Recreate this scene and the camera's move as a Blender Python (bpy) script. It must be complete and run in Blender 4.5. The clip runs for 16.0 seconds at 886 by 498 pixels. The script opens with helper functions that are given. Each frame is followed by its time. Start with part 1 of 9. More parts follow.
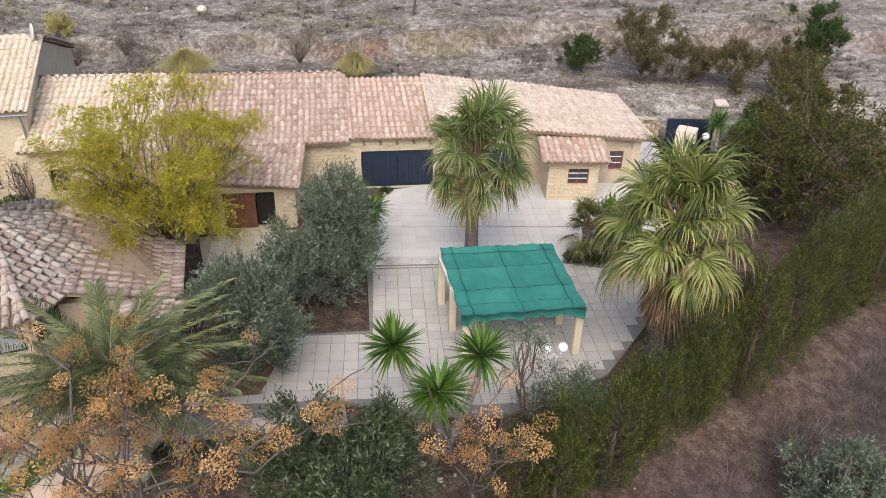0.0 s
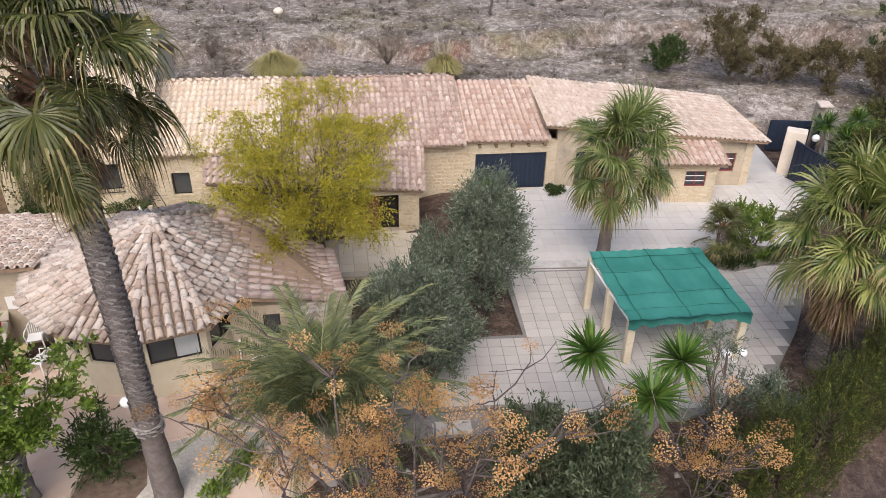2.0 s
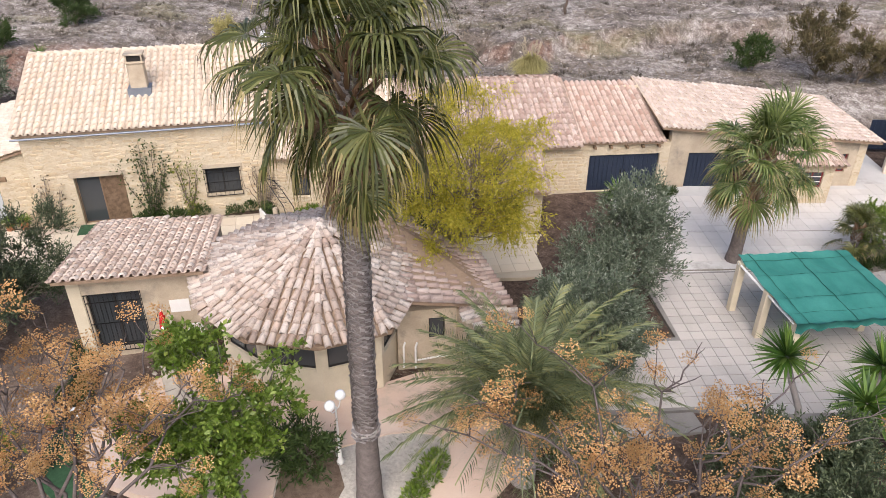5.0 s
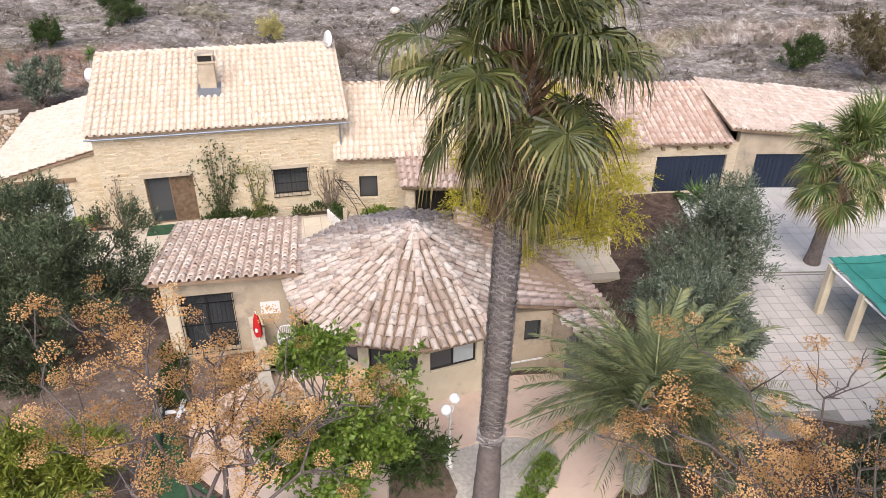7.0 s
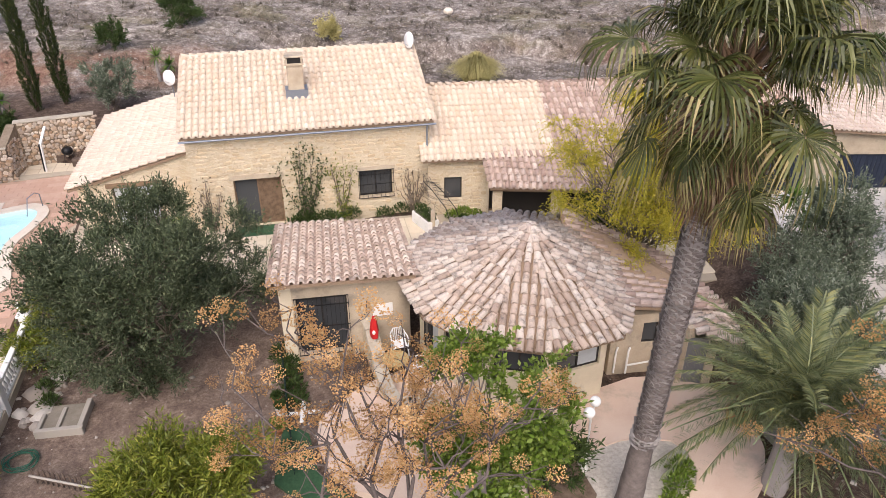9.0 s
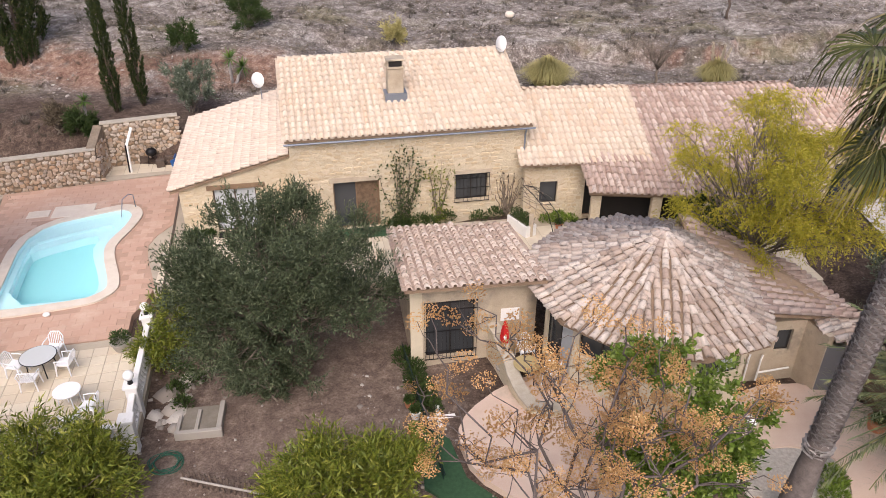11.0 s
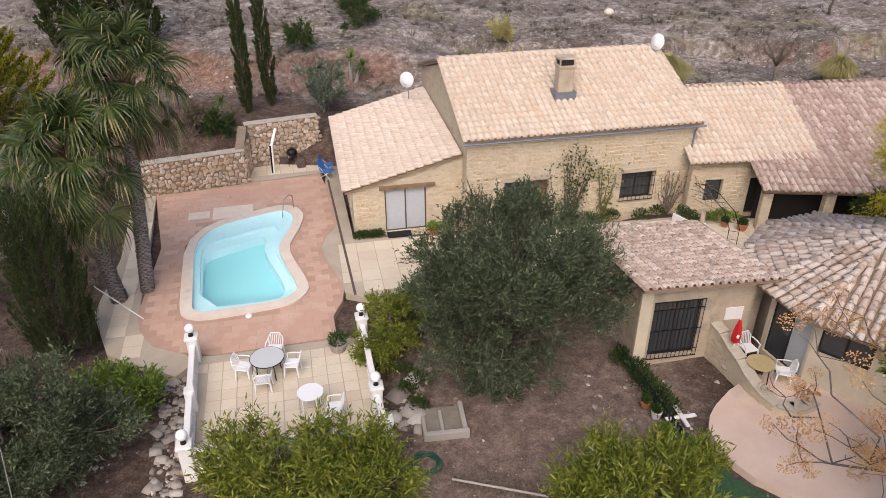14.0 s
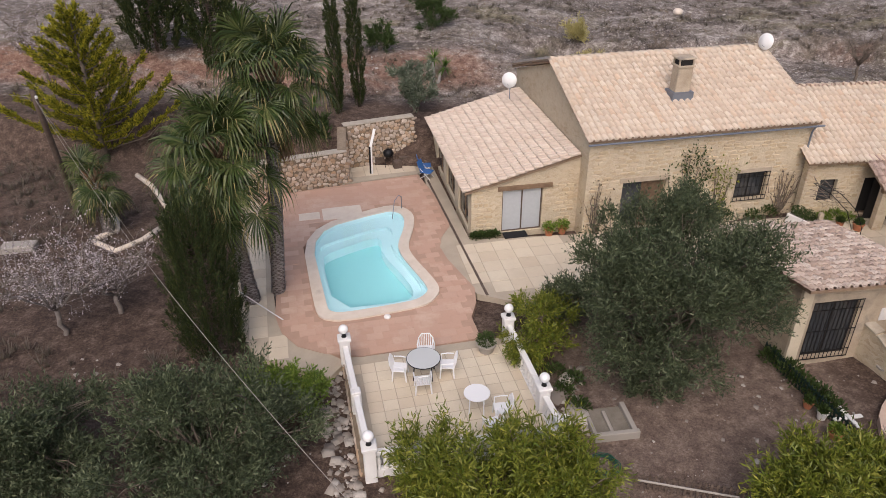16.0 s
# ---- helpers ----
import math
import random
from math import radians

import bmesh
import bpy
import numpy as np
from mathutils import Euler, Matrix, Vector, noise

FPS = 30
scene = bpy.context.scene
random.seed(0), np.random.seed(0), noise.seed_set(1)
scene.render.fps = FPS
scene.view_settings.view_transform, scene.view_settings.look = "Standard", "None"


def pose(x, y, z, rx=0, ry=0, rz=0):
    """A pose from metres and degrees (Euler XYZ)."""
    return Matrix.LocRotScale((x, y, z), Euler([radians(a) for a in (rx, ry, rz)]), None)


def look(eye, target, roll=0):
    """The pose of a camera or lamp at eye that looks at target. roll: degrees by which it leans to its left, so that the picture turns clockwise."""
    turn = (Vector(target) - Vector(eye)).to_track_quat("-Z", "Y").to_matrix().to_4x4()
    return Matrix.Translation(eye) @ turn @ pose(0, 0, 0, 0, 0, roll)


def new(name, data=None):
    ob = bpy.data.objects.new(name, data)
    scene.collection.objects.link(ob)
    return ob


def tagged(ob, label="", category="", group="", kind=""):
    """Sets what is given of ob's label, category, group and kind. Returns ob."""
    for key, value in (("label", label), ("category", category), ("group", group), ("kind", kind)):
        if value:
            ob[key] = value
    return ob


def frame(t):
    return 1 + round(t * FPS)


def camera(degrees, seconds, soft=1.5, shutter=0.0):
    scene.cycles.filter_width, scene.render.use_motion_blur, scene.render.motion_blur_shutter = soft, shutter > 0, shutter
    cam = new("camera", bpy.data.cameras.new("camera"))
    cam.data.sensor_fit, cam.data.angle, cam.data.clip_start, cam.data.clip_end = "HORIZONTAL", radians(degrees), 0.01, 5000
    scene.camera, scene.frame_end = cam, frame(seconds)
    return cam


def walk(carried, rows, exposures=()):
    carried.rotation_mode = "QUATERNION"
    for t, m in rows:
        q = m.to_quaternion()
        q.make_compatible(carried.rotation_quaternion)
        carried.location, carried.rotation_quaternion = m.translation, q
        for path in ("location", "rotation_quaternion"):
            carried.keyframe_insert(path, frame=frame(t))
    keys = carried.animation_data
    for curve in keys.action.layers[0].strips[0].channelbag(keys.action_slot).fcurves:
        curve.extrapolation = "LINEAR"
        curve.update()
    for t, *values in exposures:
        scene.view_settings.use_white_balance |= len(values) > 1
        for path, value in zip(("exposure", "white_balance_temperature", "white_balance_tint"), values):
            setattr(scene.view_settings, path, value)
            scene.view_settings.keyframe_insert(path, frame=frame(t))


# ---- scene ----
cam = camera(63.5, 16.0, 0.75)
PATH = [
    (0, (0.573, 1.434, 15.151), (0.556, 3.168, 14.155), 1.3),
    (0.5, (-0.616, 1.426, 15.225), (-0.639, 3.158, 14.226), 1.2),
    (1, (-1.961, 1.387, 15.261), (-1.993, 3.118, 14.26), 1.0),
    (1.5, (-3.209, 1.406, 15.226), (-3.25, 3.137, 14.226), 1.0),
    (2, (-4.456, 1.346, 15.267), (-4.504, 3.077, 14.267), 0.8),
    (2.5, (-5.663, 1.3, 15.344), (-5.716, 3.029, 14.341), 0.7),
    (3, (-6.748, 1.236, 15.403), (-6.802, 2.965, 14.398), 0.7),
    (3.5, (-7.657, 1.158, 15.508), (-7.713, 2.884, 14.499), 0.7),
    (4, (-8.436, 1.13, 15.503), (-8.495, 2.856, 14.493), 0.6),
    (4.2, (-8.663, 1.086, 15.54), (-8.727, 2.811, 14.53), 0.6),
    (6.3, (-11.561, 1.196, 15.595), (-11.633, 2.917, 14.579), 0.3),
    (6.5, (-11.896, 1.185, 15.585), (-11.969, 2.906, 14.57), 0.4),
    (7, (-12.749, 1.174, 15.535), (-12.825, 2.897, 14.522), 0.4),
    (7.5, (-13.637, 1.211, 15.476), (-13.717, 2.935, 14.465), 0.3),
    (8, (-14.552, 1.238, 15.451), (-14.636, 2.961, 14.439), 0.2),
    (8.5, (-15.456, 1.162, 15.495), (-15.546, 2.885, 14.482), 0.2),
    (9, (-16.393, 1.046, 15.578), (-16.489, 2.767, 14.564), 0.0),
    (9.2, (-16.797, 1.022, 15.578), (-16.896, 2.743, 14.565), -0.1),
    (11.3, (-21.218, 0.859, 15.642), (-21.332, 2.582, 14.633), 0.2),
    (11.5, (-21.657, 0.859, 15.656), (-21.775, 2.579, 14.642), -0.1),
    (12, (-22.915, 0.722, 15.725), (-23.032, 2.441, 14.709), -0.1),
    (12.5, (-24.21, 0.634, 15.722), (-24.325, 2.353, 14.706), -0.1),
    (13, (-25.479, 0.578, 15.721), (-25.597, 2.297, 14.704), -0.2),
    (13.5, (-26.781, 0.504, 15.693), (-26.903, 2.223, 14.677), -0.3),
    (14, (-28.111, 0.421, 15.69), (-28.234, 2.14, 14.675), -0.3),
    (14.5, (-29.49, 0.331, 15.666), (-29.613, 2.05, 14.652), -0.3),
    (15, (-30.863, 0.252, 15.657), (-30.985, 1.972, 14.644), -0.3),
    (15.5, (-32.134, 0.193, 15.659), (-32.26, 1.913, 14.646), -0.4),
    (16, (-33.285, 0.09, 15.712), (-33.415, 1.809, 14.698), -0.5),
]
LIGHT = [(0, -0.08, 6400, 9), (0.6, -0.06, 6400, 9), (1.5, -0.13, 6400, 11), (2.6, -0.15, 6400, 13), (3.3, -0.06, 6400, 13), (4, -0.02, 6400, 13), (7, 0.08, 6350, 13), (9, -0.03, 6550, 15.5), (11.5, -0.22, 6600, 16.5), (12.5, -0.31, 6600, 16.5), (14.5, -0.46, 6600, 16.5), (16, -0.65, 6600, 16.5)]
walk(cam, [(t, look(eye, target, roll)) for t, eye, target, roll in PATH], LIGHT)

# ---------------------------------------------------------------- light
world = bpy.data.worlds.new("sky")
scene.world = world
world.use_nodes = True
wn = world.node_tree
sky = wn.nodes.new("ShaderNodeTexSky")
sky.sky_type = "NISHITA"
sky.sun_disc = False
sky.sun_elevation, sky.sun_rotation = radians(48), radians(182)
sky.dust_density, sky.air_density = 4.0, 1.0
soft_sky = wn.nodes.new("ShaderNodeHueSaturation")
soft_sky.inputs["Saturation"].default_value = 1.0
wn.links.new(sky.outputs[0], soft_sky.inputs["Color"])
wn.links.new(soft_sky.outputs[0], wn.nodes["Background"].inputs[0])
wn.nodes["Background"].inputs[1].default_value = 0.215
sun = new("sun", bpy.data.lights.new("sun", "SUN"))
sun.data.energy, sun.data.angle, sun.data.color = 2.55, radians(55), (1.0, 0.975, 0.945)
sun.matrix_world = look((-5, -20, 30), (-4, 6, 0))


# ---------------------------------------------------------------- materials
def clamp(v, a=0.0, b=1.0):
    return max(a, min(b, v))


def ramp_colors(nt, fac, stops):
    n = nt.nodes.new("ShaderNodeValToRGB")
    while len(n.color_ramp.elements) < len(stops):
        n.color_ramp.elements.new(0.5)
    for e, (p, c) in zip(n.color_ramp.elements, stops):
        e.position, e.color = p, (*c, 1)
    nt.links.new(fac, n.inputs[0])
    return n.outputs[0]


def mix_rgb(nt, fac, a, b, mode="MIX"):
    n = nt.nodes.new("ShaderNodeMix")
    n.data_type, n.blend_type = "RGBA", mode
    for value, slot in ((fac, n.inputs[0]), (a, n.inputs[6]), (b, n.inputs[7])):
        if isinstance(value, (int, float)):
            slot.default_value = value
        elif isinstance(value, tuple):
            slot.default_value = (*value, 1)
        else:
            nt.links.new(value, slot)
    return n.outputs[2]


def noise_tex(nt, vec, scale, detail=4.0, rough=0.6):
    n = nt.nodes.new("ShaderNodeTexNoise")
    n.inputs["Scale"].default_value, n.inputs["Detail"].default_value, n.inputs["Roughness"].default_value = scale, detail, rough
    if vec is not None:
        nt.links.new(vec, n.inputs["Vector"])
    return n.outputs[0]


def math_node(nt, op, a, b=0.0):
    n = nt.nodes.new("ShaderNodeMath")
    n.operation = op
    for value, slot in ((a, n.inputs[0]), (b, n.inputs[1])):
        if isinstance(value, (int, float)):
            slot.default_value = value
        else:
            nt.links.new(value, slot)
    return n.outputs[0]


def random_value(nt):
    """One random number a piece, whether it is an object or an island of a mesh."""
    o, g = nt.nodes.new("ShaderNodeObjectInfo"), nt.nodes.new("ShaderNodeNewGeometry")
    return math_node(nt, "FRACT", math_node(nt, "ADD", o.outputs["Random"], g.outputs["Random Per Island"]))


def place_vec(nt, world_space=True):
    if world_space:
        return nt.nodes.new("ShaderNodeNewGeometry").outputs["Position"]
    return nt.nodes.new("ShaderNodeTexCoord").outputs["Object"]


def base_material(name, rough=0.85):
    m = bpy.data.materials.new(name)
    m.use_nodes = True
    b = m.node_tree.nodes["Principled BSDF"]
    b.inputs["Roughness"].default_value = rough
    b.inputs["Specular IOR Level"].default_value = 0.3
    return m, m.node_tree, b


def bump(nt, b, height, strength=0.4, distance=0.03):
    n = nt.nodes.new("ShaderNodeBump")
    n.inputs["Strength"].default_value, n.inputs["Distance"].default_value = strength, distance
    nt.links.new(height, n.inputs["Height"])
    nt.links.new(n.outputs[0], b.inputs["Normal"])


def surface(name, stops, scale=3.0, fine=40.0, rough=0.85, relief=0.3, depth=0.02, stain=None, stain_scale=0.6, stain_at=0.55):
    """Two scales of noise over real-world positions, with stains of another colour."""
    m, nt, b = base_material(name, rough)
    v = place_vec(nt)
    big, small = noise_tex(nt, v, scale), noise_tex(nt, v, fine, 3.0)
    f = math_node(nt, "ADD", math_node(nt, "MULTIPLY", big, 0.65), math_node(nt, "MULTIPLY", small, 0.35))
    c = ramp_colors(nt, f, stops)
    if stain:
        s = noise_tex(nt, v, stain_scale, 6.0, 0.7)
        k = ramp_colors(nt, s, [(stain_at, (0, 0, 0)), (stain_at + 0.12, (1, 1, 1))])
        c = mix_rgb(nt, k, c, stain)
    nt.links.new(c, b.inputs["Base Color"])
    if relief:
        bump(nt, b, f, relief, depth)
    return m


def piece_material(name, colors, stain=(0.2, 0.17, 0.15), stain_amount=0.5, rough=0.85, fine=25.0, relief=0.3, stain_scale=2.2):
    """Pieces that differ from one another, with dirt that runs over them."""
    m, nt, b = base_material(name, rough)
    v = place_vec(nt)
    n = len(colors)
    c = ramp_colors(nt, random_value(nt), [(0.08 + 0.84 * i / max(1, n - 1), k) for i, k in enumerate(colors)])
    grain = noise_tex(nt, v, fine, 4.0)
    c = mix_rgb(nt, math_node(nt, "MULTIPLY", grain, 0.5), c, tuple(0.72 * k for k in colors[0]))
    s = ramp_colors(nt, noise_tex(nt, v, stain_scale, 6.0, 0.72), [(0.5, (0, 0, 0)), (0.72, (1, 1, 1))])
    c = mix_rgb(nt, math_node(nt, "MULTIPLY", s, stain_amount), c, stain)
    nt.links.new(c, b.inputs["Base Color"])
    if relief:
        bump(nt, b, grain, relief, 0.01)
    return m


def leaf_material(name, colors, rough=0.55, through_light=0.16, tone=0.86):
    colors = [tuple(tone * k for k in c) for c in colors]
    m, nt, b = base_material(name, rough)
    c = ramp_colors(nt, random_value(nt), [(0.05 + 0.9 * i / max(1, len(colors) - 1), k) for i, k in enumerate(colors)])
    patch = ramp_colors(nt, noise_tex(nt, place_vec(nt), 1.6, 3.0), [(0.35, (0, 0, 0)), (0.65, (1, 1, 1))])
    c = mix_rgb(nt, math_node(nt, "MULTIPLY", patch, 0.5), c, tuple(0.6 * k for k in colors[0]))
    nt.links.new(c, b.inputs["Base Color"])
    t = nt.nodes.new("ShaderNodeBsdfTranslucent")
    nt.links.new(c, t.inputs[0])
    mixer = nt.nodes.new("ShaderNodeMixShader")
    mixer.inputs[0].default_value = through_light
    nt.links.new(b.outputs[0], mixer.inputs[1])
    nt.links.new(t.outputs[0], mixer.inputs[2])
    nt.links.new(mixer.outputs[0], nt.nodes["Material Output"].inputs[0])
    return m


def plain(name, color, rough=0.5, metal=0.0, vary=0.15):
    m, nt, b = base_material(name, rough)
    c = mix_rgb(nt, math_node(nt, "MULTIPLY", noise_tex(nt, place_vec(nt), 9.0, 5.0), vary * 2), color, tuple(k * 0.6 for k in color))
    nt.links.new(c, b.inputs["Base Color"])
    b.inputs["Metallic"].default_value = metal
    return m


def stone_wall(name, stone, mortar, scale=2.3, flat=2.1, relief=0.9):
    """Rubble stones set in broad mortar: cells stretched along the courses."""
    m, nt, b = base_material(name, 0.9)
    v = place_vec(nt)
    warp = nt.nodes.new("ShaderNodeVectorMath")
    warp.operation = "ADD"
    wobble = nt.nodes.new("ShaderNodeTexNoise")
    wobble.inputs["Scale"].default_value = 2.0
    nt.links.new(v, wobble.inputs["Vector"])
    small = nt.nodes.new("ShaderNodeVectorMath")
    small.operation = "SCALE"
    small.inputs["Scale"].default_value = 0.6
    nt.links.new(wobble.outputs["Color"], small.inputs[0])
    nt.links.new(v, warp.inputs[0])
    nt.links.new(small.outputs[0], warp.inputs[1])
    squash = nt.nodes.new("ShaderNodeVectorMath")
    squash.operation = "MULTIPLY"
    squash.inputs[1].default_value = (1, 1, flat)
    nt.links.new(warp.outputs[0], squash.inputs[0])
    cells, edge = nt.nodes.new("ShaderNodeTexVoronoi"), nt.nodes.new("ShaderNodeTexVoronoi")
    edge.feature = "DISTANCE_TO_EDGE"
    for n in (cells, edge):
        n.inputs["Scale"].default_value = scale
        nt.links.new(squash.outputs[0], n.inputs["Vector"])
    tone = nt.nodes.new("ShaderNodeSeparateColor")
    nt.links.new(cells.outputs["Color"], tone.inputs[0])
    c = ramp_colors(nt, tone.outputs[0], [(i / max(1, len(stone) - 1), k) for i, k in enumerate(stone)])
    joint = ramp_colors(nt, edge.outputs["Distance"], [(0.015, (1, 1, 1)), (0.13, (0, 0, 0))])
    patch = ramp_colors(nt, noise_tex(nt, v, 1.1, 5.0), [(0.4, (0, 0, 0)), (0.56, (1, 1, 1))])
    c = mix_rgb(nt, math_node(nt, "MAXIMUM", math_node(nt, "MULTIPLY", joint, 0.5), math_node(nt, "MULTIPLY", patch, 0.75)), c, mortar)
    crack = ramp_colors(nt, noise_tex(nt, squash.outputs[0], 5.0, 6.0, 0.75), [(0.56, (0, 0, 0)), (0.68, (1, 1, 1))])
    c = mix_rgb(nt, math_node(nt, "MULTIPLY", crack, 0.55), c, tuple(k * 0.5 for k in stone[2]))
    grain = noise_tex(nt, v, 30.0, 5.0)
    c = mix_rgb(nt, math_node(nt, "MULTIPLY", grain, 0.45), c, tuple(k * 0.6 for k in mortar))
    nt.links.new(c, b.inputs["Base Color"])
    rough = noise_tex(nt, squash.outputs[0], 4.0, 6.0, 0.75)
    h = math_node(nt, "ADD", math_node(nt, "MULTIPLY", math_node(nt, "MINIMUM", edge.outputs["Distance"], 0.15), 0.5), math_node(nt, "MULTIPLY", rough, 0.3))
    bump(nt, b, h, relief, 0.12)
    return m


M_STONE = stone_wall("ochre_stone", [(0.54, 0.42, 0.27), (0.64, 0.53, 0.37), (0.50, 0.38, 0.25), (0.70, 0.60, 0.45), (0.60, 0.47, 0.31)], (0.67, 0.58, 0.43), 3.2, 3.2, 1.0)
M_WALL_STONE = piece_material("ochre_wall_stone", [(0.56, 0.44, 0.29), (0.66, 0.55, 0.39), (0.60, 0.48, 0.32), (0.71, 0.61, 0.46), (0.63, 0.51, 0.35)], (0.34, 0.26, 0.17), 0.4, 0.92, 14.0, 0.9, stain_scale=6.0)
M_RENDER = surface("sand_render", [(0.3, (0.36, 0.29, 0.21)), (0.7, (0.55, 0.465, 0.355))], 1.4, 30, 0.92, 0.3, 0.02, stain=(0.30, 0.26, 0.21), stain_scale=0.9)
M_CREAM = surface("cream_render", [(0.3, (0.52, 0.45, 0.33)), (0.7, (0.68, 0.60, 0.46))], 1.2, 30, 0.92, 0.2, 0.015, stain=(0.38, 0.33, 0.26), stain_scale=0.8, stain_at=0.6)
M_RUBBLE = piece_material("field_stones", [(0.36, 0.25, 0.16), (0.58, 0.47, 0.36), (0.50, 0.33, 0.20), (0.74, 0.66, 0.57), (0.40, 0.33, 0.27), (0.64, 0.55, 0.45)], stain_amount=0.35, relief=0.8)
M_WALL_JOINT = surface("earthy_wall_joint", [(0.3, (0.16, 0.12, 0.085)), (0.7, (0.30, 0.24, 0.175))], 4, 40, 0.95, 0.6)
M_MORTAR = surface("pale_mortar", [(0.3, (0.36, 0.31, 0.24)), (0.7, (0.50, 0.45, 0.37))], 4, 40, 0.95, 0.4)
M_TILE_PALE = piece_material("pale_clay_tile", [(0.62, 0.51, 0.40), (0.71, 0.61, 0.50), (0.65, 0.54, 0.43), (0.76, 0.68, 0.57), (0.66, 0.50, 0.37), (0.72, 0.63, 0.52)], (0.40, 0.33, 0.27), 0.35)
M_TILE_PINK = piece_material("pink_clay_tile", [(0.46, 0.31, 0.245), (0.62, 0.48, 0.41), (0.50, 0.35, 0.285), (0.71, 0.60, 0.52), (0.56, 0.40, 0.33), (0.66, 0.54, 0.47)], (0.22, 0.165, 0.14), 0.6, stain_scale=3.5)
M_TILE_OLD = piece_material("lichened_clay_tile", [(0.42, 0.32, 0.26), (0.63, 0.54, 0.47), (0.51, 0.40, 0.33), (0.74, 0.66, 0.59), (0.56, 0.44, 0.36), (0.69, 0.61, 0.54)], (0.095, 0.08, 0.075), 0.9, stain_scale=4.2)
M_TILE_BROWN = piece_material("brown_clay_tile", [(0.42, 0.30, 0.25), (0.60, 0.48, 0.42), (0.38, 0.27, 0.225), (0.68, 0.57, 0.505), (0.52, 0.39, 0.33)], (0.15, 0.115, 0.105), 0.7, stain_scale=3.5)
# Channel tiles coloured darker than the crests, as painted shade in the hollows.
M_CHANNEL = piece_material("shade_toned_channel_tile", [(0.34, 0.25, 0.20), (0.46, 0.36, 0.30), (0.39, 0.29, 0.24)], (0.17, 0.13, 0.11), 0.6)
M_CHANNEL_PALE = piece_material("pale_shade_toned_channel_tile", [(0.54, 0.44, 0.34), (0.63, 0.53, 0.43), (0.58, 0.47, 0.37)], (0.33, 0.27, 0.22), 0.5)
M_TILE_BARN = piece_material("bleached_clay_tile", [(0.50, 0.40, 0.34), (0.66, 0.57, 0.51), (0.57, 0.46, 0.40), (0.73, 0.66, 0.60), (0.61, 0.51, 0.44)], (0.27, 0.22, 0.19), 0.55, stain_scale=3.0)
M_PAVER = piece_material("grey_paving_slab", [(0.46, 0.425, 0.39), (0.55, 0.51, 0.465), (0.50, 0.465, 0.43)], (0.32, 0.285, 0.25), 0.4, stain_scale=0.8, relief=0.2)
M_PAVER_PALE = piece_material("pale_paving_slab", [(0.58, 0.545, 0.505), (0.66, 0.625, 0.585), (0.62, 0.585, 0.545)], (0.44, 0.40, 0.36), 0.4, stain_scale=0.7, relief=0.2)
M_CONCRETE = surface("yard_concrete", [(0.3, (0.46, 0.445, 0.425)), (0.7, (0.60, 0.58, 0.555))], 0.8, 25, 0.9, 0.2, 0.01, stain=(0.33, 0.30, 0.27), stain_scale=0.35)
M_JOINT = surface("dark_joint", [(0.3, (0.16, 0.14, 0.11)), (0.7, (0.26, 0.23, 0.19))], 3, 40, 0.95, 0.3)
M_CREAM_TILE = piece_material("cream_floor_tile", [(0.66, 0.57, 0.44), (0.72, 0.64, 0.50), (0.62, 0.52, 0.39)], (0.45, 0.38, 0.28), 0.3, stain_scale=0.9, relief=0.15)
M_DECK_TILE = piece_material("terracotta_deck_slab", [(0.55, 0.355, 0.26), (0.58, 0.38, 0.285), (0.565, 0.365, 0.27), (0.60, 0.41, 0.315)], (0.68, 0.53, 0.43), 0.6, stain_scale=0.5, relief=0.15)
M_DECK_BED = surface("terracotta_bed", [(0.3, (0.40, 0.26, 0.19)), (0.7, (0.52, 0.35, 0.26))], 1.0, 30, 0.9, 0.2)
M_CREAM_BED = surface("cream_bed", [(0.3, (0.38, 0.32, 0.245)), (0.7, (0.50, 0.43, 0.335))], 1.0, 30, 0.9, 0.2)
M_PAVER_BED = surface("grey_bed", [(0.3, (0.16, 0.15, 0.135)), (0.7, (0.27, 0.25, 0.23))], 1.0, 30, 0.9, 0.2)
# Bed kept dark: the shade between tile crests is put into its colour.
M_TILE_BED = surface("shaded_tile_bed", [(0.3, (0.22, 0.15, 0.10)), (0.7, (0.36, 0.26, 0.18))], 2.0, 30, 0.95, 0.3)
M_PATIO = surface("pink_patio_concrete", [(0.3, (0.56, 0.40, 0.31)), (0.7, (0.68, 0.55, 0.45))], 0.9, 30, 0.9, 0.2, 0.01, stain=(0.46, 0.38, 0.30), stain_scale=0.5, stain_at=0.57)
M_COPING = surface("pale_coping_stone", [(0.3, (0.62, 0.52, 0.42)), (0.7, (0.76, 0.68, 0.58))], 2, 30, 0.8, 0.2, stain=(0.5, 0.42, 0.34), stain_scale=1.0, stain_at=0.6)
M_WHITE = surface("white_painted_concrete", [(0.3, (0.72, 0.70, 0.67)), (0.7, (0.82, 0.81, 0.79))], 2, 30, 0.7, 0.1, stain=(0.5, 0.47, 0.42), stain_scale=1.5, stain_at=0.62)
M_PLASTIC = plain("white_plastic", (0.82, 0.82, 0.82), 0.35, vary=0.05)
M_GLOBE = plain("opal_globe", (0.86, 0.86, 0.85), 0.25, vary=0.03)
M_WOOD = surface("weathered_timber", [(0.3, (0.14, 0.09, 0.055)), (0.7, (0.28, 0.19, 0.12))], 4, 60, 0.8, 0.4)
M_BROWN_DOOR = surface("brown_door_timber", [(0.3, (0.15, 0.06, 0.035)), (0.7, (0.26, 0.12, 0.075))], 3, 50, 0.6, 0.3)
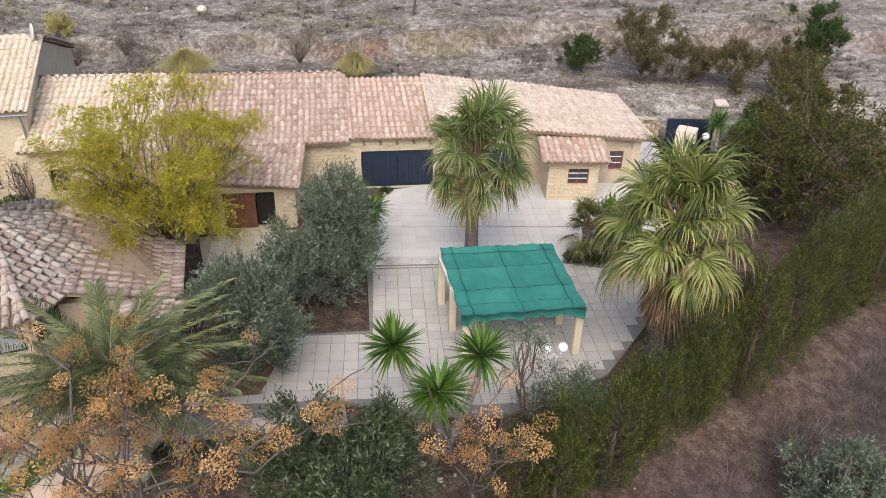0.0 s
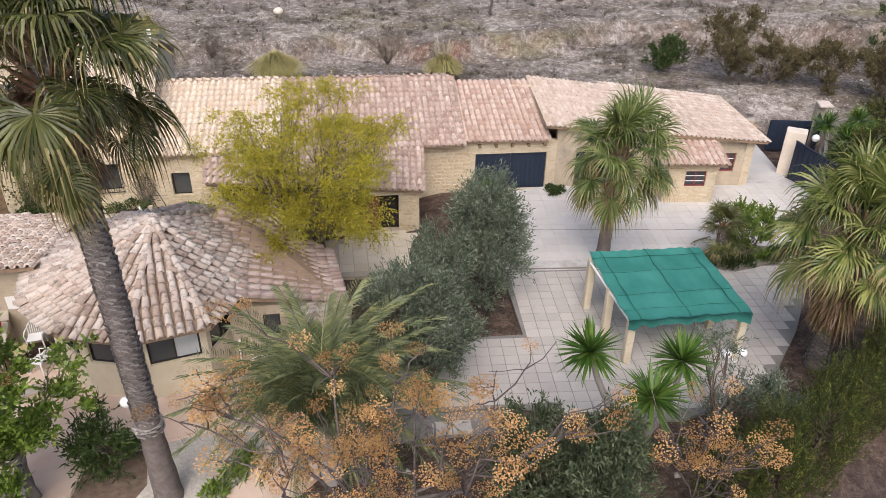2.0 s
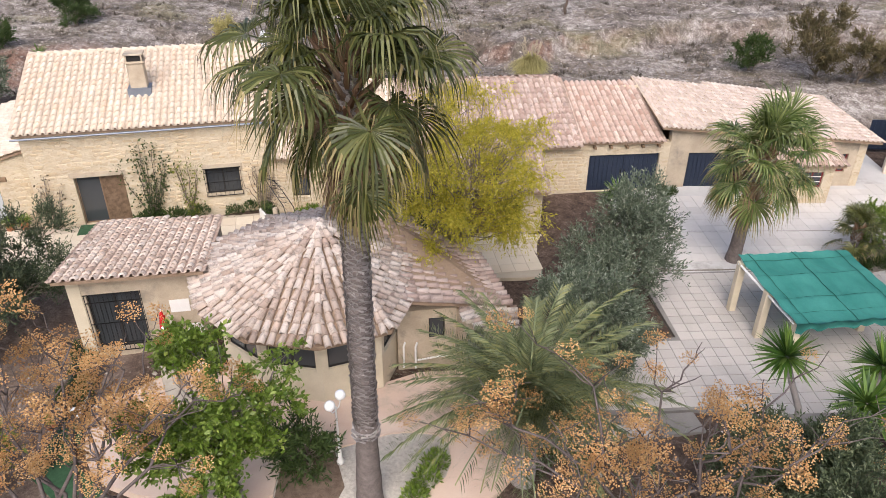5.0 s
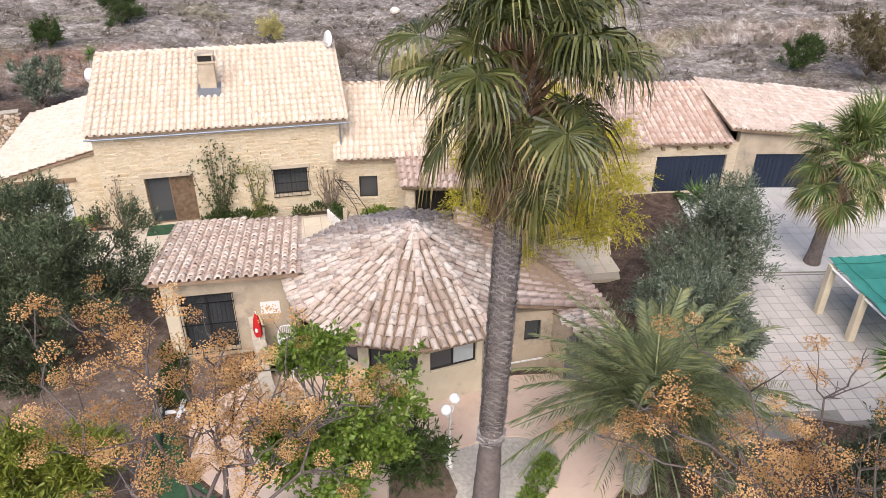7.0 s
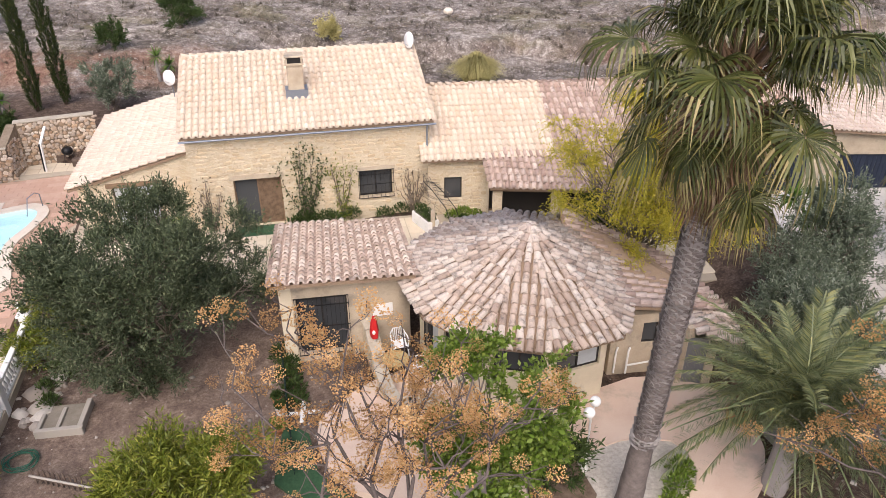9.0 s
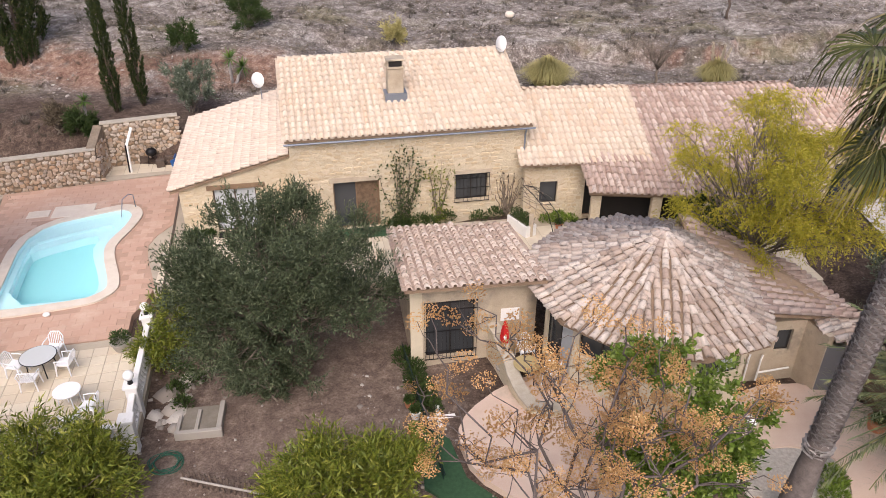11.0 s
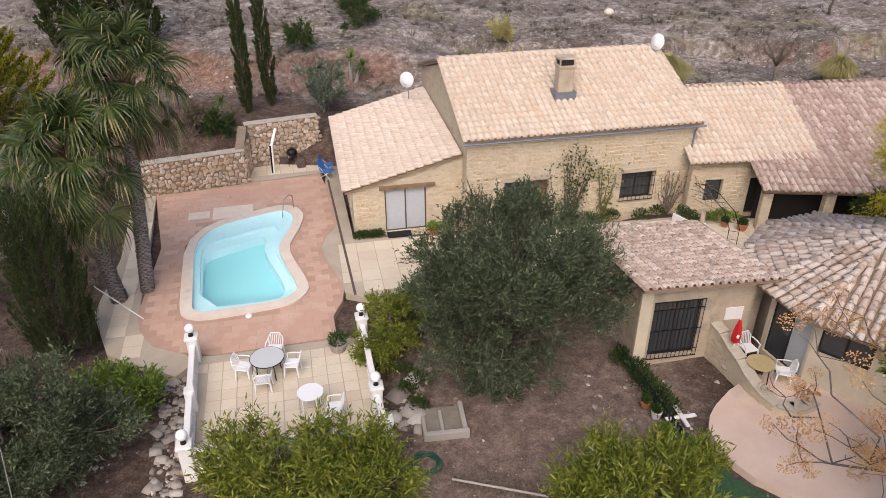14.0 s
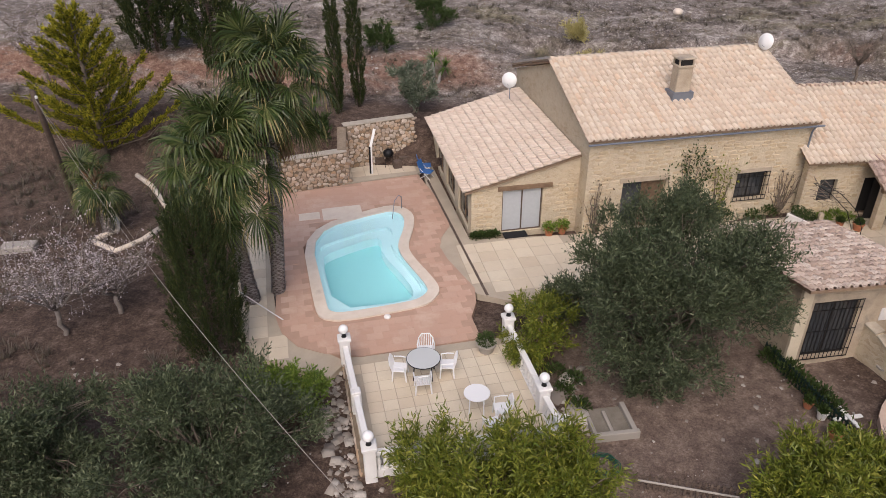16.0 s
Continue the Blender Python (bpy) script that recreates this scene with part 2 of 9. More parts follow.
M_GARAGE = plain("dark_blue_painted_metal", (0.025, 0.035, 0.06), 0.45, 0.1)
M_IRON = plain("black_wrought_iron", (0.02, 0.02, 0.022), 0.45, 0.5)
M_ZINC = plain("zinc_gutter", (0.25, 0.28, 0.33), 0.45, 0.6)
M_GREYDOOR = plain("grey_painted_door", (0.16, 0.16, 0.17), 0.5)
# Near-black for dark frames, and for shade painted into openings and the porch.
M_DARK = plain("dark_frame_and_shade", (0.03, 0.027, 0.025), 0.9)
M_RED_FRAME = plain("dark_red_paint", (0.20, 0.03, 0.03), 0.5)
M_RED = plain("red_cloth", (0.55, 0.02, 0.02), 0.7)
M_GREEN_NET = surface("green_shade_net", [(0.3, (0.018, 0.14, 0.115)), (0.7, (0.05, 0.225, 0.19))], 1.1, 60, 0.75, 0.2)
M_BARK = surface("grey_bark", [(0.3, (0.11, 0.085, 0.065)), (0.7, (0.25, 0.205, 0.165))], 5, 40, 0.95, 0.8, 0.03)
M_BARE = surface("pale_bare_bark", [(0.3, (0.15, 0.125, 0.11)), (0.7, (0.30, 0.265, 0.24))], 5, 40, 0.95, 0.5, 0.02)
M_PALM_BARK = piece_material("palm_leaf_base", [(0.28, 0.25, 0.24), (0.42, 0.385, 0.37), (0.34, 0.305, 0.29), (0.50, 0.465, 0.445)], (0.14, 0.12, 0.11), 0.5, stain_scale=5.0)
M_PALM_DARK = surface("palm_trunk", [(0.3, (0.10, 0.082, 0.075)), (0.7, (0.22, 0.185, 0.17))], 6, 40, 0.95, 0.8, 0.03)
M_TWIG = surface("grey_twig_bark", [(0.3, (0.07, 0.055, 0.05)), (0.7, (0.17, 0.14, 0.13))], 5, 40, 0.95, 0.5, 0.02)
M_POLE = surface("weathered_pole", [(0.3, (0.07, 0.05, 0.04)), (0.7, (0.16, 0.12, 0.095))], 5, 50, 0.9, 0.5)
M_CLAY_POT = plain("terracotta_pot", (0.42, 0.17, 0.09), 0.8)
M_GREYPOT = plain("stone_pot", (0.36, 0.33, 0.29), 0.85)
M_TURF = surface("artificial_turf", [(0.3, (0.022, 0.06, 0.028)), (0.7, (0.05, 0.115, 0.055))], 8, 120, 0.95, 0.6)
M_SOIL = surface("brown_soil", [(0.35, (0.09, 0.062, 0.045)), (0.65, (0.21, 0.155, 0.115))], 4, 40, 0.95, 0.9, 0.04)
M_CURTAIN = surface("brown_curtain", [(0.35, (0.10, 0.065, 0.04)), (0.65, (0.22, 0.15, 0.10))], 6, 50, 0.4, 0.0)
M_TILE_SUN = piece_material("sun_bleached_tile", [(0.68, 0.55, 0.45), (0.74, 0.63, 0.53), (0.70, 0.58, 0.48), (0.77, 0.67, 0.57)], (0.40, 0.29, 0.22), 0.5, stain_scale=3.2)
M_GRAVEL = surface("white_gravel", [(0.3, (0.32, 0.29, 0.25)), (0.7, (0.62, 0.58, 0.52))], 9, 60, 0.95, 0.9, 0.04)
M_BLUE = plain("blue_plastic", (0.05, 0.16, 0.42), 0.4)
M_LINER = plain("pale_pool_liner", (0.64, 0.84, 0.88), 0.4, vary=0.05)
# Deep-water tint put into the floor colour, since the water has no volume.
M_DEEP = plain("depth_tinted_pool_floor", (0.38, 0.75, 0.77), 0.4, vary=0.06)

M_GLASS, _nt, _b = base_material("window_glass", 0.05)
_b.inputs["Base Color"].default_value = (0.05, 0.055, 0.06, 1)
_b.inputs["Specular IOR Level"].default_value = 0.7
M_PALE_PANE = plain("curtained_pane", (0.50, 0.53, 0.55), 0.12, vary=0.2)
M_TABLE_GLASS = plain("frosted_table_glass", (0.55, 0.57, 0.56), 0.08, vary=0.05)
M_WATER, _nt, _b = base_material("pool_water", 0.02)
_b.inputs["Base Color"].default_value = (0.80, 0.97, 0.985, 1)
_b.inputs["Transmission Weight"].default_value = 1.0
_b.inputs["IOR"].default_value = 1.33
bump(_nt, _b, noise_tex(_nt, place_vec(_nt), 3.0, 3.0), 0.15, 0.03)

L_OLIVE = leaf_material("olive_leaf", [(0.075, 0.10, 0.06), (0.18, 0.215, 0.145), (0.12, 0.15, 0.095), (0.34, 0.375, 0.29)], tone=1.0)
L_OLIVE_GREEN = leaf_material("green_olive_leaf", [(0.05, 0.073, 0.035), (0.125, 0.155, 0.078), (0.082, 0.11, 0.052), (0.24, 0.27, 0.155)])
L_YELLOW = leaf_material("yellow_green_leaf", [(0.33, 0.31, 0.03), (0.54, 0.46, 0.05), (0.42, 0.385, 0.035), (0.66, 0.54, 0.09)], through_light=0.35, tone=1.0)
L_CITRUS = leaf_material("glossy_green_leaf", [(0.10, 0.165, 0.022), (0.19, 0.28, 0.045), (0.14, 0.215, 0.03), (0.34, 0.42, 0.10)], 0.3, 0.22, tone=1.0)
L_FAN = leaf_material("fan_palm_leaf", [(0.045, 0.055, 0.014), (0.10, 0.112, 0.03), (0.24, 0.245, 0.095), (0.072, 0.088, 0.022), (0.15, 0.145, 0.04)], 0.28)
L_FAN_YOUNG = leaf_material("young_fan_leaf", [(0.06, 0.095, 0.022), (0.14, 0.18, 0.05), (0.30, 0.33, 0.13), (0.10, 0.14, 0.035)], 0.28, tone=1.0)
L_FAN_YELLOW = leaf_material("yellowing_fan_leaf", [(0.07, 0.10, 0.022), (0.17, 0.20, 0.05), (0.38, 0.38, 0.13), (0.12, 0.15, 0.035)], 0.28, tone=1.0)
L_DRY_TIP = leaf_material("dry_fan_tip", [(0.26, 0.21, 0.09), (0.38, 0.31, 0.15), (0.30, 0.27, 0.10)], 0.7, 0.2, tone=1.0)
L_STRAW_PALE = leaf_material("pale_plume", [(0.45, 0.38, 0.28), (0.58, 0.50, 0.38)], 0.9, 0.2, tone=1.0)
L_FAN_DARK = leaf_material("dark_fan_palm_leaf", [(0.036, 0.064, 0.016), (0.08, 0.115, 0.032), (0.20, 0.22, 0.085), (0.055, 0.09, 0.024)], 0.3)
L_DEAD = leaf_material("dead_palm_leaf", [(0.22, 0.125, 0.07), (0.34, 0.22, 0.145), (0.16, 0.09, 0.05), (0.42, 0.31, 0.23)], 0.85, 0.1, tone=1.0)
L_PHOENIX = leaf_material("feather_palm_leaf", [(0.10, 0.13, 0.055), (0.19, 0.225, 0.11), (0.30, 0.33, 0.19), (0.36, 0.35, 0.13)], 0.4, tone=1.0)
L_YUCCA = leaf_material("yucca_leaf", [(0.05, 0.12, 0.018), (0.11, 0.20, 0.03), (0.19, 0.28, 0.055)], 0.4)
L_HEDGE = leaf_material("cypress_spray", [(0.03, 0.048, 0.011), (0.085, 0.11, 0.022), (0.045, 0.065, 0.014), (0.28, 0.27, 0.06)], 0.6, 0.2, 0.95)
L_CYPRESS = leaf_material("dark_cypress_spray", [(0.025, 0.045, 0.012), (0.06, 0.08, 0.022), (0.035, 0.06, 0.016), (0.11, 0.115, 0.03)], 0.7, 0.1)
L_GOLD = leaf_material("golden_conifer_spray", [(0.07, 0.09, 0.012), (0.20, 0.21, 0.016), (0.44, 0.40, 0.03), (0.58, 0.50, 0.04)], 0.7, 0.25, 1.0)
L_BAMBOO = leaf_material("light_shrub_leaf", [(0.09, 0.125, 0.015), (0.22, 0.245, 0.032), (0.14, 0.175, 0.02), (0.38, 0.37, 0.07)], 0.45, tone=1.0)
L_BUSH = leaf_material("bush_leaf", [(0.04, 0.075, 0.018), (0.08, 0.12, 0.03), (0.06, 0.095, 0.022)], 0.6)
L_DARK_TREE = leaf_material("dark_tree_leaf", [(0.04, 0.055, 0.013), (0.085, 0.105, 0.022), (0.06, 0.08, 0.018), (0.21, 0.20, 0.045), (0.15, 0.095, 0.03)], 0.45, 0.15)
L_DRY = leaf_material("dry_stem", [(0.16, 0.12, 0.075), (0.25, 0.20, 0.13), (0.12, 0.095, 0.07)], 0.9, 0.1)
L_REED = leaf_material("brown_green_reed", [(0.14, 0.105, 0.05), (0.24, 0.19, 0.10), (0.10, 0.10, 0.035), (0.17, 0.135, 0.07)], 0.9, 0.15)
L_PAMPAS = leaf_material("pampas_blade", [(0.38, 0.34, 0.12), (0.60, 0.53, 0.25), (0.48, 0.42, 0.17)], 0.7, 0.2, tone=1.0)
L_BERRY = leaf_material("orange_berry", [(0.58, 0.325, 0.13), (0.76, 0.475, 0.215), (0.66, 0.395, 0.16), (0.85, 0.63, 0.34)], 0.4, 0.25, tone=1.0)
L_BLOSSOM = leaf_material("pale_blossom", [(0.55, 0.48, 0.49), (0.68, 0.62, 0.63)], 0.8, 0.2, tone=1.0)


# ---------------------------------------------------------------- mesh tools
class Shape:
    """Vertices and faces gathered for one mesh."""

    def __init__(self):
        self.v, self.f = [], []

    def add(self, verts, faces):
        n = len(self.v)
        self.v += [tuple(p) for p in verts]
        self.f += [tuple(i + n for i in f) for f in faces]
        return self

    def box(self, x0, x1, y0, y1, z0, z1, m=None, soft=0.0):
        """A box, with chamfered upright edges and top if soft."""
        if soft:
            s = min(soft, (x1 - x0) / 3, (y1 - y0) / 3, (z1 - z0) / 3)
            ring = [(x0 + s, y0), (x1 - s, y0), (x1, y0 + s), (x1, y1 - s), (x1 - s, y1), (x0 + s, y1), (x0, y1 - s), (x0, y0 + s)]
            cx, cy = (x0 + x1) / 2, (y0 + y1) / 2
            kx, ky = 1 - 2 * s / (x1 - x0), 1 - 2 * s / (y1 - y0)
            p = [(x, y, z0) for x, y in ring] + [(x, y, z1 - s) for x, y in ring] + [(cx + (x - cx) * kx, cy + (y - cy) * ky, z1) for x, y in ring]
            f = [tuple(reversed(range(8))), tuple(range(16, 24))]
            f += [(k + i, k + (i + 1) % 8, k + 8 + (i + 1) % 8, k + 8 + i) for k in (0, 8) for i in range(8)]
        else:
            p = [(x, y, z) for z in (z0, z1) for x, y in ((x0, y0), (x1, y0), (x1, y1), (x0, y1))]
            f = [(3, 2, 1, 0), (4, 5, 6, 7), (0, 1, 5, 4), (1, 2, 6, 5), (2, 3, 7, 6), (3, 0, 4, 7)]
        if m:
            p = [m @ Vector(q) for q in p]
        return self.add(p, f)

    def prism(self, outline, z0, z1):
        n = len(outline)
        lo = [(x, y, z0 if not callable(z0) else z0(x, y)) for x, y in outline]
        hi = [(x, y, z1 if not callable(z1) else z1(x, y)) for x, y in outline]
        return self.add(lo + hi, [tuple(reversed(range(n))), tuple(range(n, 2 * n))] + [(i, (i + 1) % n, n + (i + 1) % n, n + i) for i in range(n)])

    def slab(self, pts, thick):
        """A plate of any planar or bent quad outline, thickened downwards."""
        n = len(pts)
        lo = [(x, y, z - thick) for x, y, z in pts]
        return self.add(lo + list(pts), [tuple(reversed(range(n))), tuple(range(n, 2 * n))] + [(i, (i + 1) % n, n + (i + 1) % n, n + i) for i in range(n)])

    def tube(self, path, radii, sides=7, cap=True):
        path = [Vector(p) for p in path]
        if not isinstance(radii, (list, tuple)):
            radii = [radii] * len(path)
        rings, prev = [], None
        for i, p in enumerate(path):
            d = (path[min(i + 1, len(path) - 1)] - path[max(i - 1, 0)]).normalized()
            side = prev if prev is not None else (Vector((0, 0, 1)) if abs(d.z) < 0.9 else Vector((1, 0, 0)))
            a = (side - d * side.dot(d)).normalized()
            prev = a
            b = d.cross(a)
            rings += [p + radii[i] * (math.cos(2 * math.pi * k / sides) * a + math.sin(2 * math.pi * k / sides) * b) for k in range(sides)]
        f = [(i * sides + k, i * sides + (k + 1) % sides, (i + 1) * sides + (k + 1) % sides, (i + 1) * sides + k) for i in range(len(path) - 1) for k in range(sides)]
        if cap:
            f += [tuple(reversed(range(sides))), tuple(range((len(path) - 1) * sides, len(path) * sides))]
        return self.add(rings, f)

    def lathe(self, profile, centre=(0, 0, 0), sides=14):
        """Radius and height pairs, turned about the upright axis."""
        cx, cy, cz = centre
        p = [(cx + r * math.cos(2 * math.pi * k / sides), cy + r * math.sin(2 * math.pi * k / sides), cz + z) for r, z in profile for k in range(sides)]
        n = len(profile)
        f = [(i * sides + k, i * sides + (k + 1) % sides, (i + 1) * sides + (k + 1) % sides, (i + 1) * sides + k) for i in range(n - 1) for k in range(sides)]
        f += [tuple(reversed(range(sides))), tuple(range((n - 1) * sides, n * sides))]
        return self.add(p, f)

    def ball(self, centre, r, sides=14, rings=8, squash=1.0):
        return self.lathe([(max(0.001, r * math.sin(math.pi * i / rings)), -r * squash * math.cos(math.pi * i / rings)) for i in range(rings + 1)], centre, sides)

    def move(self, m):
        self.v = [tuple(m @ Vector(p)) for p in self.v]
        return self

    def mesh(self, name, mat, smooth=False):
        me = bpy.data.meshes.new(name)
        me.from_pydata(self.v, [], self.f)
        me.materials.append(mat)
        if smooth:
            me.polygons.foreach_set("use_smooth", [True] * len(me.polygons))
        me.update()
        return me


def part(name, shape, mat, parent=None, label="", smooth=False, kind=""):
    """One mesh object under a thing or a part. The shape's points are in the parent's own frame."""
    me = shape if isinstance(shape, bpy.types.Mesh) else shape.mesh(name, mat, smooth)
    ob = new(name, me)
    ob.parent = parent
    return tagged(ob, label, kind=kind)


def thing(name, at, label, category, group="", turn=0.0, kind=""):
    ob = new(name)
    ob.matrix_basis = pose(*at, 0, 0, turn)
    return tagged(ob, label, category, group, kind)


def single(name, shape, mat, label, category, at=(0, 0, 0), turn=0.0, group="", smooth=False, kind=""):
    ob = new(name, shape.mesh(name, mat, smooth))
    ob.matrix_basis = pose(*at, 0, 0, turn)
    return tagged(ob, label, category, group, kind)


def quick_mesh(name, verts, quads, mat):
    """A mesh of many loose quads from arrays."""
    me = bpy.data.meshes.new(name)
    me.vertices.add(len(verts))
    me.vertices.foreach_set("co", np.ascontiguousarray(verts, dtype=np.float32).ravel())
    me.loops.add(quads.size)
    me.loops.foreach_set("vertex_index", quads.astype(np.int32).ravel())
    me.polygons.add(len(quads))
    me.polygons.foreach_set("loop_start", np.arange(0, quads.size, 4, dtype=np.int32))
    me.materials.append(mat)
    me.update(calc_edges=True)
    return me


def unit(a):
    return a / np.maximum(np.linalg.norm(a, axis=-1, keepdims=True), 1e-6)


def leaves(rng, places, ways, length, width, vary=0.35, bend=0.0):
    """Pointed leaves as diamonds: at each place, along each way."""
    n = len(places)
    ways = unit(ways)
    side = unit(np.cross(ways, rng.normal(size=(n, 3))))
    k = (1 + vary * rng.uniform(-1, 1, (n, 1)))
    tip = places + ways * length * k
    tip[:, 2] -= bend * length
    mid = places + ways * length * 0.45 * k
    w = side * width * 0.5 * k
    v = np.stack([places, mid + w, tip, mid - w], 1).reshape(-1, 3)
    return v, np.arange(4 * n).reshape(-1, 4)


def in_ball(rng, n, hollow=0.0):
    d = unit(rng.normal(size=(n, 3)))
    return d * (hollow + (1 - hollow) * rng.uniform(0, 1, (n, 1)) ** (1 / 2.2))


def inside(p, poly):
    x, y = p
    hit = False
    for (x0, y0), (x1, y1) in zip(poly, poly[1:] + poly[:1]):
        if (y0 > y) != (y1 > y) and x < (x1 - x0) * (y - y0) / (y1 - y0) + x0:
            hit = not hit
    return hit


def smooth_step(a, b, v):
    k = clamp((v - a) / (b - a))
    return k * k * (3 - 2 * k)


# ---------------------------------------------------------------- ground
def scarp(x):
    """The eroded lip that runs across the hillside."""
    s = 54.2 - 2.8 * math.exp(-((x + 6) / 2.2) ** 2) + 3.4 * smooth_step(0, 7, x) - 1.6 * smooth_step(-14, -20, x)
    return s + 0.35 * math.sin(x * 1.7) + 0.3 * math.sin(x * 0.9 + 1) + 0.2 * math.sin(x * 4.1)


def ground_height(x, y):
    z = -0.12 - 0.38 * smooth_step(-5.2, -7.4, x) - 0.22 * smooth_step(-20, -23, x)
    z -= 0.5 * smooth_step(14, 5, y)
    out = (x - 3.3) * 0.616 - (y - 15.5) * 0.788
    if y < 34:
        z -= 1.3 * smooth_step(0.5, 5, out)
    west = smooth_step(-26, -36, x)
    east = 1 - west
    edge = scarp(x)
    hill = east * (1.5 * smooth_step(42, 47.5, y) + 1.25 * smooth_step(edge - 0.9, edge + 0.25, y) + 0.09 * max(0, y - 51))
    hill += west * (1.9 * smooth_step(35.8, 38.5, y) + 1.7 * smooth_step(44.0, 47.5, y + 0.8 * math.sin(x * 0.4)) + 0.09 * max(0, y - 47))
    z += hill + 0.22 * max(0, y - 70) * smooth_step(70, 90, y)
    rough = 0.08 + 0.25 * smooth_step(44, 52, y)
    z += rough * noise.noise(Vector((x * 0.45, y * 0.45, 0.3))) + 0.5 * rough * noise.noise(Vector((x * 1.3, y * 1.3, 5.1)))
    if -42.3 < x < -34.9 and 21.3 < y < 31.6:
        inset = min(x + 42.3, -34.9 - x, y - 21.3, 31.6 - y)
        z -= 1.9 * smooth_step(0.0, 0.5, inset)
    return z


def build_ground():
    def spread(a, b, step, far):
        core = list(np.arange(a, b + 0.01, step))
        lo, hi, d = [], [], step
        while (core[0] - (lo[-1] if lo else core[0])) < far:
            d *= 1.5
            lo.append((lo[-1] if lo else core[0]) - d)
            hi.append((hi[-1] if hi else core[-1]) + d)
        return lo[::-1] + core + hi

    xs, ys = spread(-72, 42, 0.55, 1200), spread(0, 82, 0.55, 1200)
    ys = sorted([y for y in ys if not 48 < y < 59] + list(np.arange(48.1, 59, 0.22)))
    verts = [(x, y, ground_height(x, y)) for y in ys for x in xs]
    nx = len(xs)
    me = bpy.data.meshes.new("ground")
    me.from_pydata(verts, [], [(j * nx + i, j * nx + i + 1, (j + 1) * nx + i + 1, (j + 1) * nx + i) for j in range(len(ys) - 1) for i in range(nx - 1)])
    zone = me.color_attributes.new("zone", "FLOAT_COLOR", "POINT")
    data = []
    for x, y, z in verts:
        wob = 1.2 * noise.noise(Vector((x * 0.35, y * 0.35, 2)))
        hill = smooth_step(41, 45, y + wob)
        down = scarp(x) - y
        e = smooth_step(-0.25, 0.0, down) * smooth_step(1.7, 0.6, down + wob * 0.6) * (0.25 + 0.75 * smooth_step(6, 1, abs(x + 5))) * smooth_step(-24, -14, x) * smooth_step(-0.3, 0.2, noise.noise(Vector((x * 0.7, y * 0.5, 1))))
        w = smooth_step(2.6, 0.6, abs(y + 0.8 * math.sin(x * 0.4) - 45.8 + wob * 0.4)) * smooth_step(-31, -36, x)
        dry = smooth_step(1.5, 4, (x - 3.3) * 0.616 - (y - 15.5) * 0.788 + wob) * smooth_step(36, 30, y)
        gravel = smooth_step(-31.5, -30, x + wob) * smooth_step(-20.5, -22, x + wob * 0.4) * smooth_step(28, 26, y)
        data += [hill, max(e, w), dry, gravel]
    zone.data.foreach_set("color", data)
    me.polygons.foreach_set("use_smooth", [True] * len(me.polygons))
    m, nt, b = base_material("dry_soil", 0.95)
    v = place_vec(nt)
    at = nt.nodes.new("ShaderNodeAttribute")
    at.attribute_name = "zone"
    sep = nt.nodes.new("ShaderNodeSeparateColor")
    nt.links.new(at.outputs["Color"], sep.inputs[0])
    stretch = nt.nodes.new("ShaderNodeVectorMath")
    stretch.operation = "MULTIPLY"
    stretch.inputs[1].default_value = (0.55, 1.0, 1.0)
    nt.links.new(v, stretch.inputs[0])
    sv = stretch.outputs[0]
    big, mid, fine = noise_tex(nt, sv, 0.32, 7.0, 0.65), noise_tex(nt, v, 2.2, 7.0, 0.72), noise_tex(nt, v, 11.0, 6.0, 0.8)
    f = math_node(nt, "ADD", math_node(nt, "MULTIPLY", mid, 0.5), math_node(nt, "MULTIPLY", fine, 0.5))
    fh = math_node(nt, "ADD", math_node(nt, "MULTIPLY", f, 0.72), math_node(nt, "MULTIPLY", big, 0.28))
    soil = ramp_colors(nt, f, [(0.38, (0.034, 0.022, 0.017)), (0.5, (0.09, 0.06, 0.045)), (0.62, (0.21, 0.155, 0.118))])
    hill = ramp_colors(nt, fh, [(0.40, (0.05, 0.039, 0.033)), (0.46, (0.13, 0.107, 0.093)), (0.52, (0.25, 0.215, 0.19)), (0.59, (0.52, 0.475, 0.43))])
    grit = nt.nodes.new("ShaderNodeTexVoronoi")
    grit.inputs["Scale"].default_value = 4.5
    nt.links.new(v, grit.inputs["Vector"])
    tone = nt.nodes.new("ShaderNodeSeparateColor")
    nt.links.new(grit.outputs["Color"], tone.inputs[0])
    stone_at = math_node(nt, "MULTIPLY", ramp_colors(nt, grit.outputs["Distance"], [(0.22, (1, 1, 1)), (0.34, (0, 0, 0))]), ramp_colors(nt, tone.outputs[0], [(0.55, (0, 0, 0)), (0.75, (1, 1, 1))]))
    hill = mix_rgb(nt, math_node(nt, "MULTIPLY", stone_at, 0.7), hill, (0.50, 0.46, 0.42))
    growth = ramp_colors(nt, noise_tex(nt, sv, 0.75, 7.0, 0.7), [(0.5, (0, 0, 0)), (0.60, (1, 1, 1))])
    hill = mix_rgb(nt, math_node(nt, "MULTIPLY", growth, 0.6), hill, ramp_colors(nt, f, [(0.36, (0.05, 0.042, 0.03)), (0.52, (0.11, 0.09, 0.06)), (0.66, (0.20, 0.165, 0.115))]))
    green = ramp_colors(nt, noise_tex(nt, sv, 0.22, 5.0, 0.6), [(0.56, (0, 0, 0)), (0.66, (1, 1, 1))])
    hill = mix_rgb(nt, math_node(nt, "MULTIPLY", green, 0.5), hill, ramp_colors(nt, f, [(0.36, (0.07, 0.065, 0.02)), (0.66, (0.24, 0.21, 0.085))]))
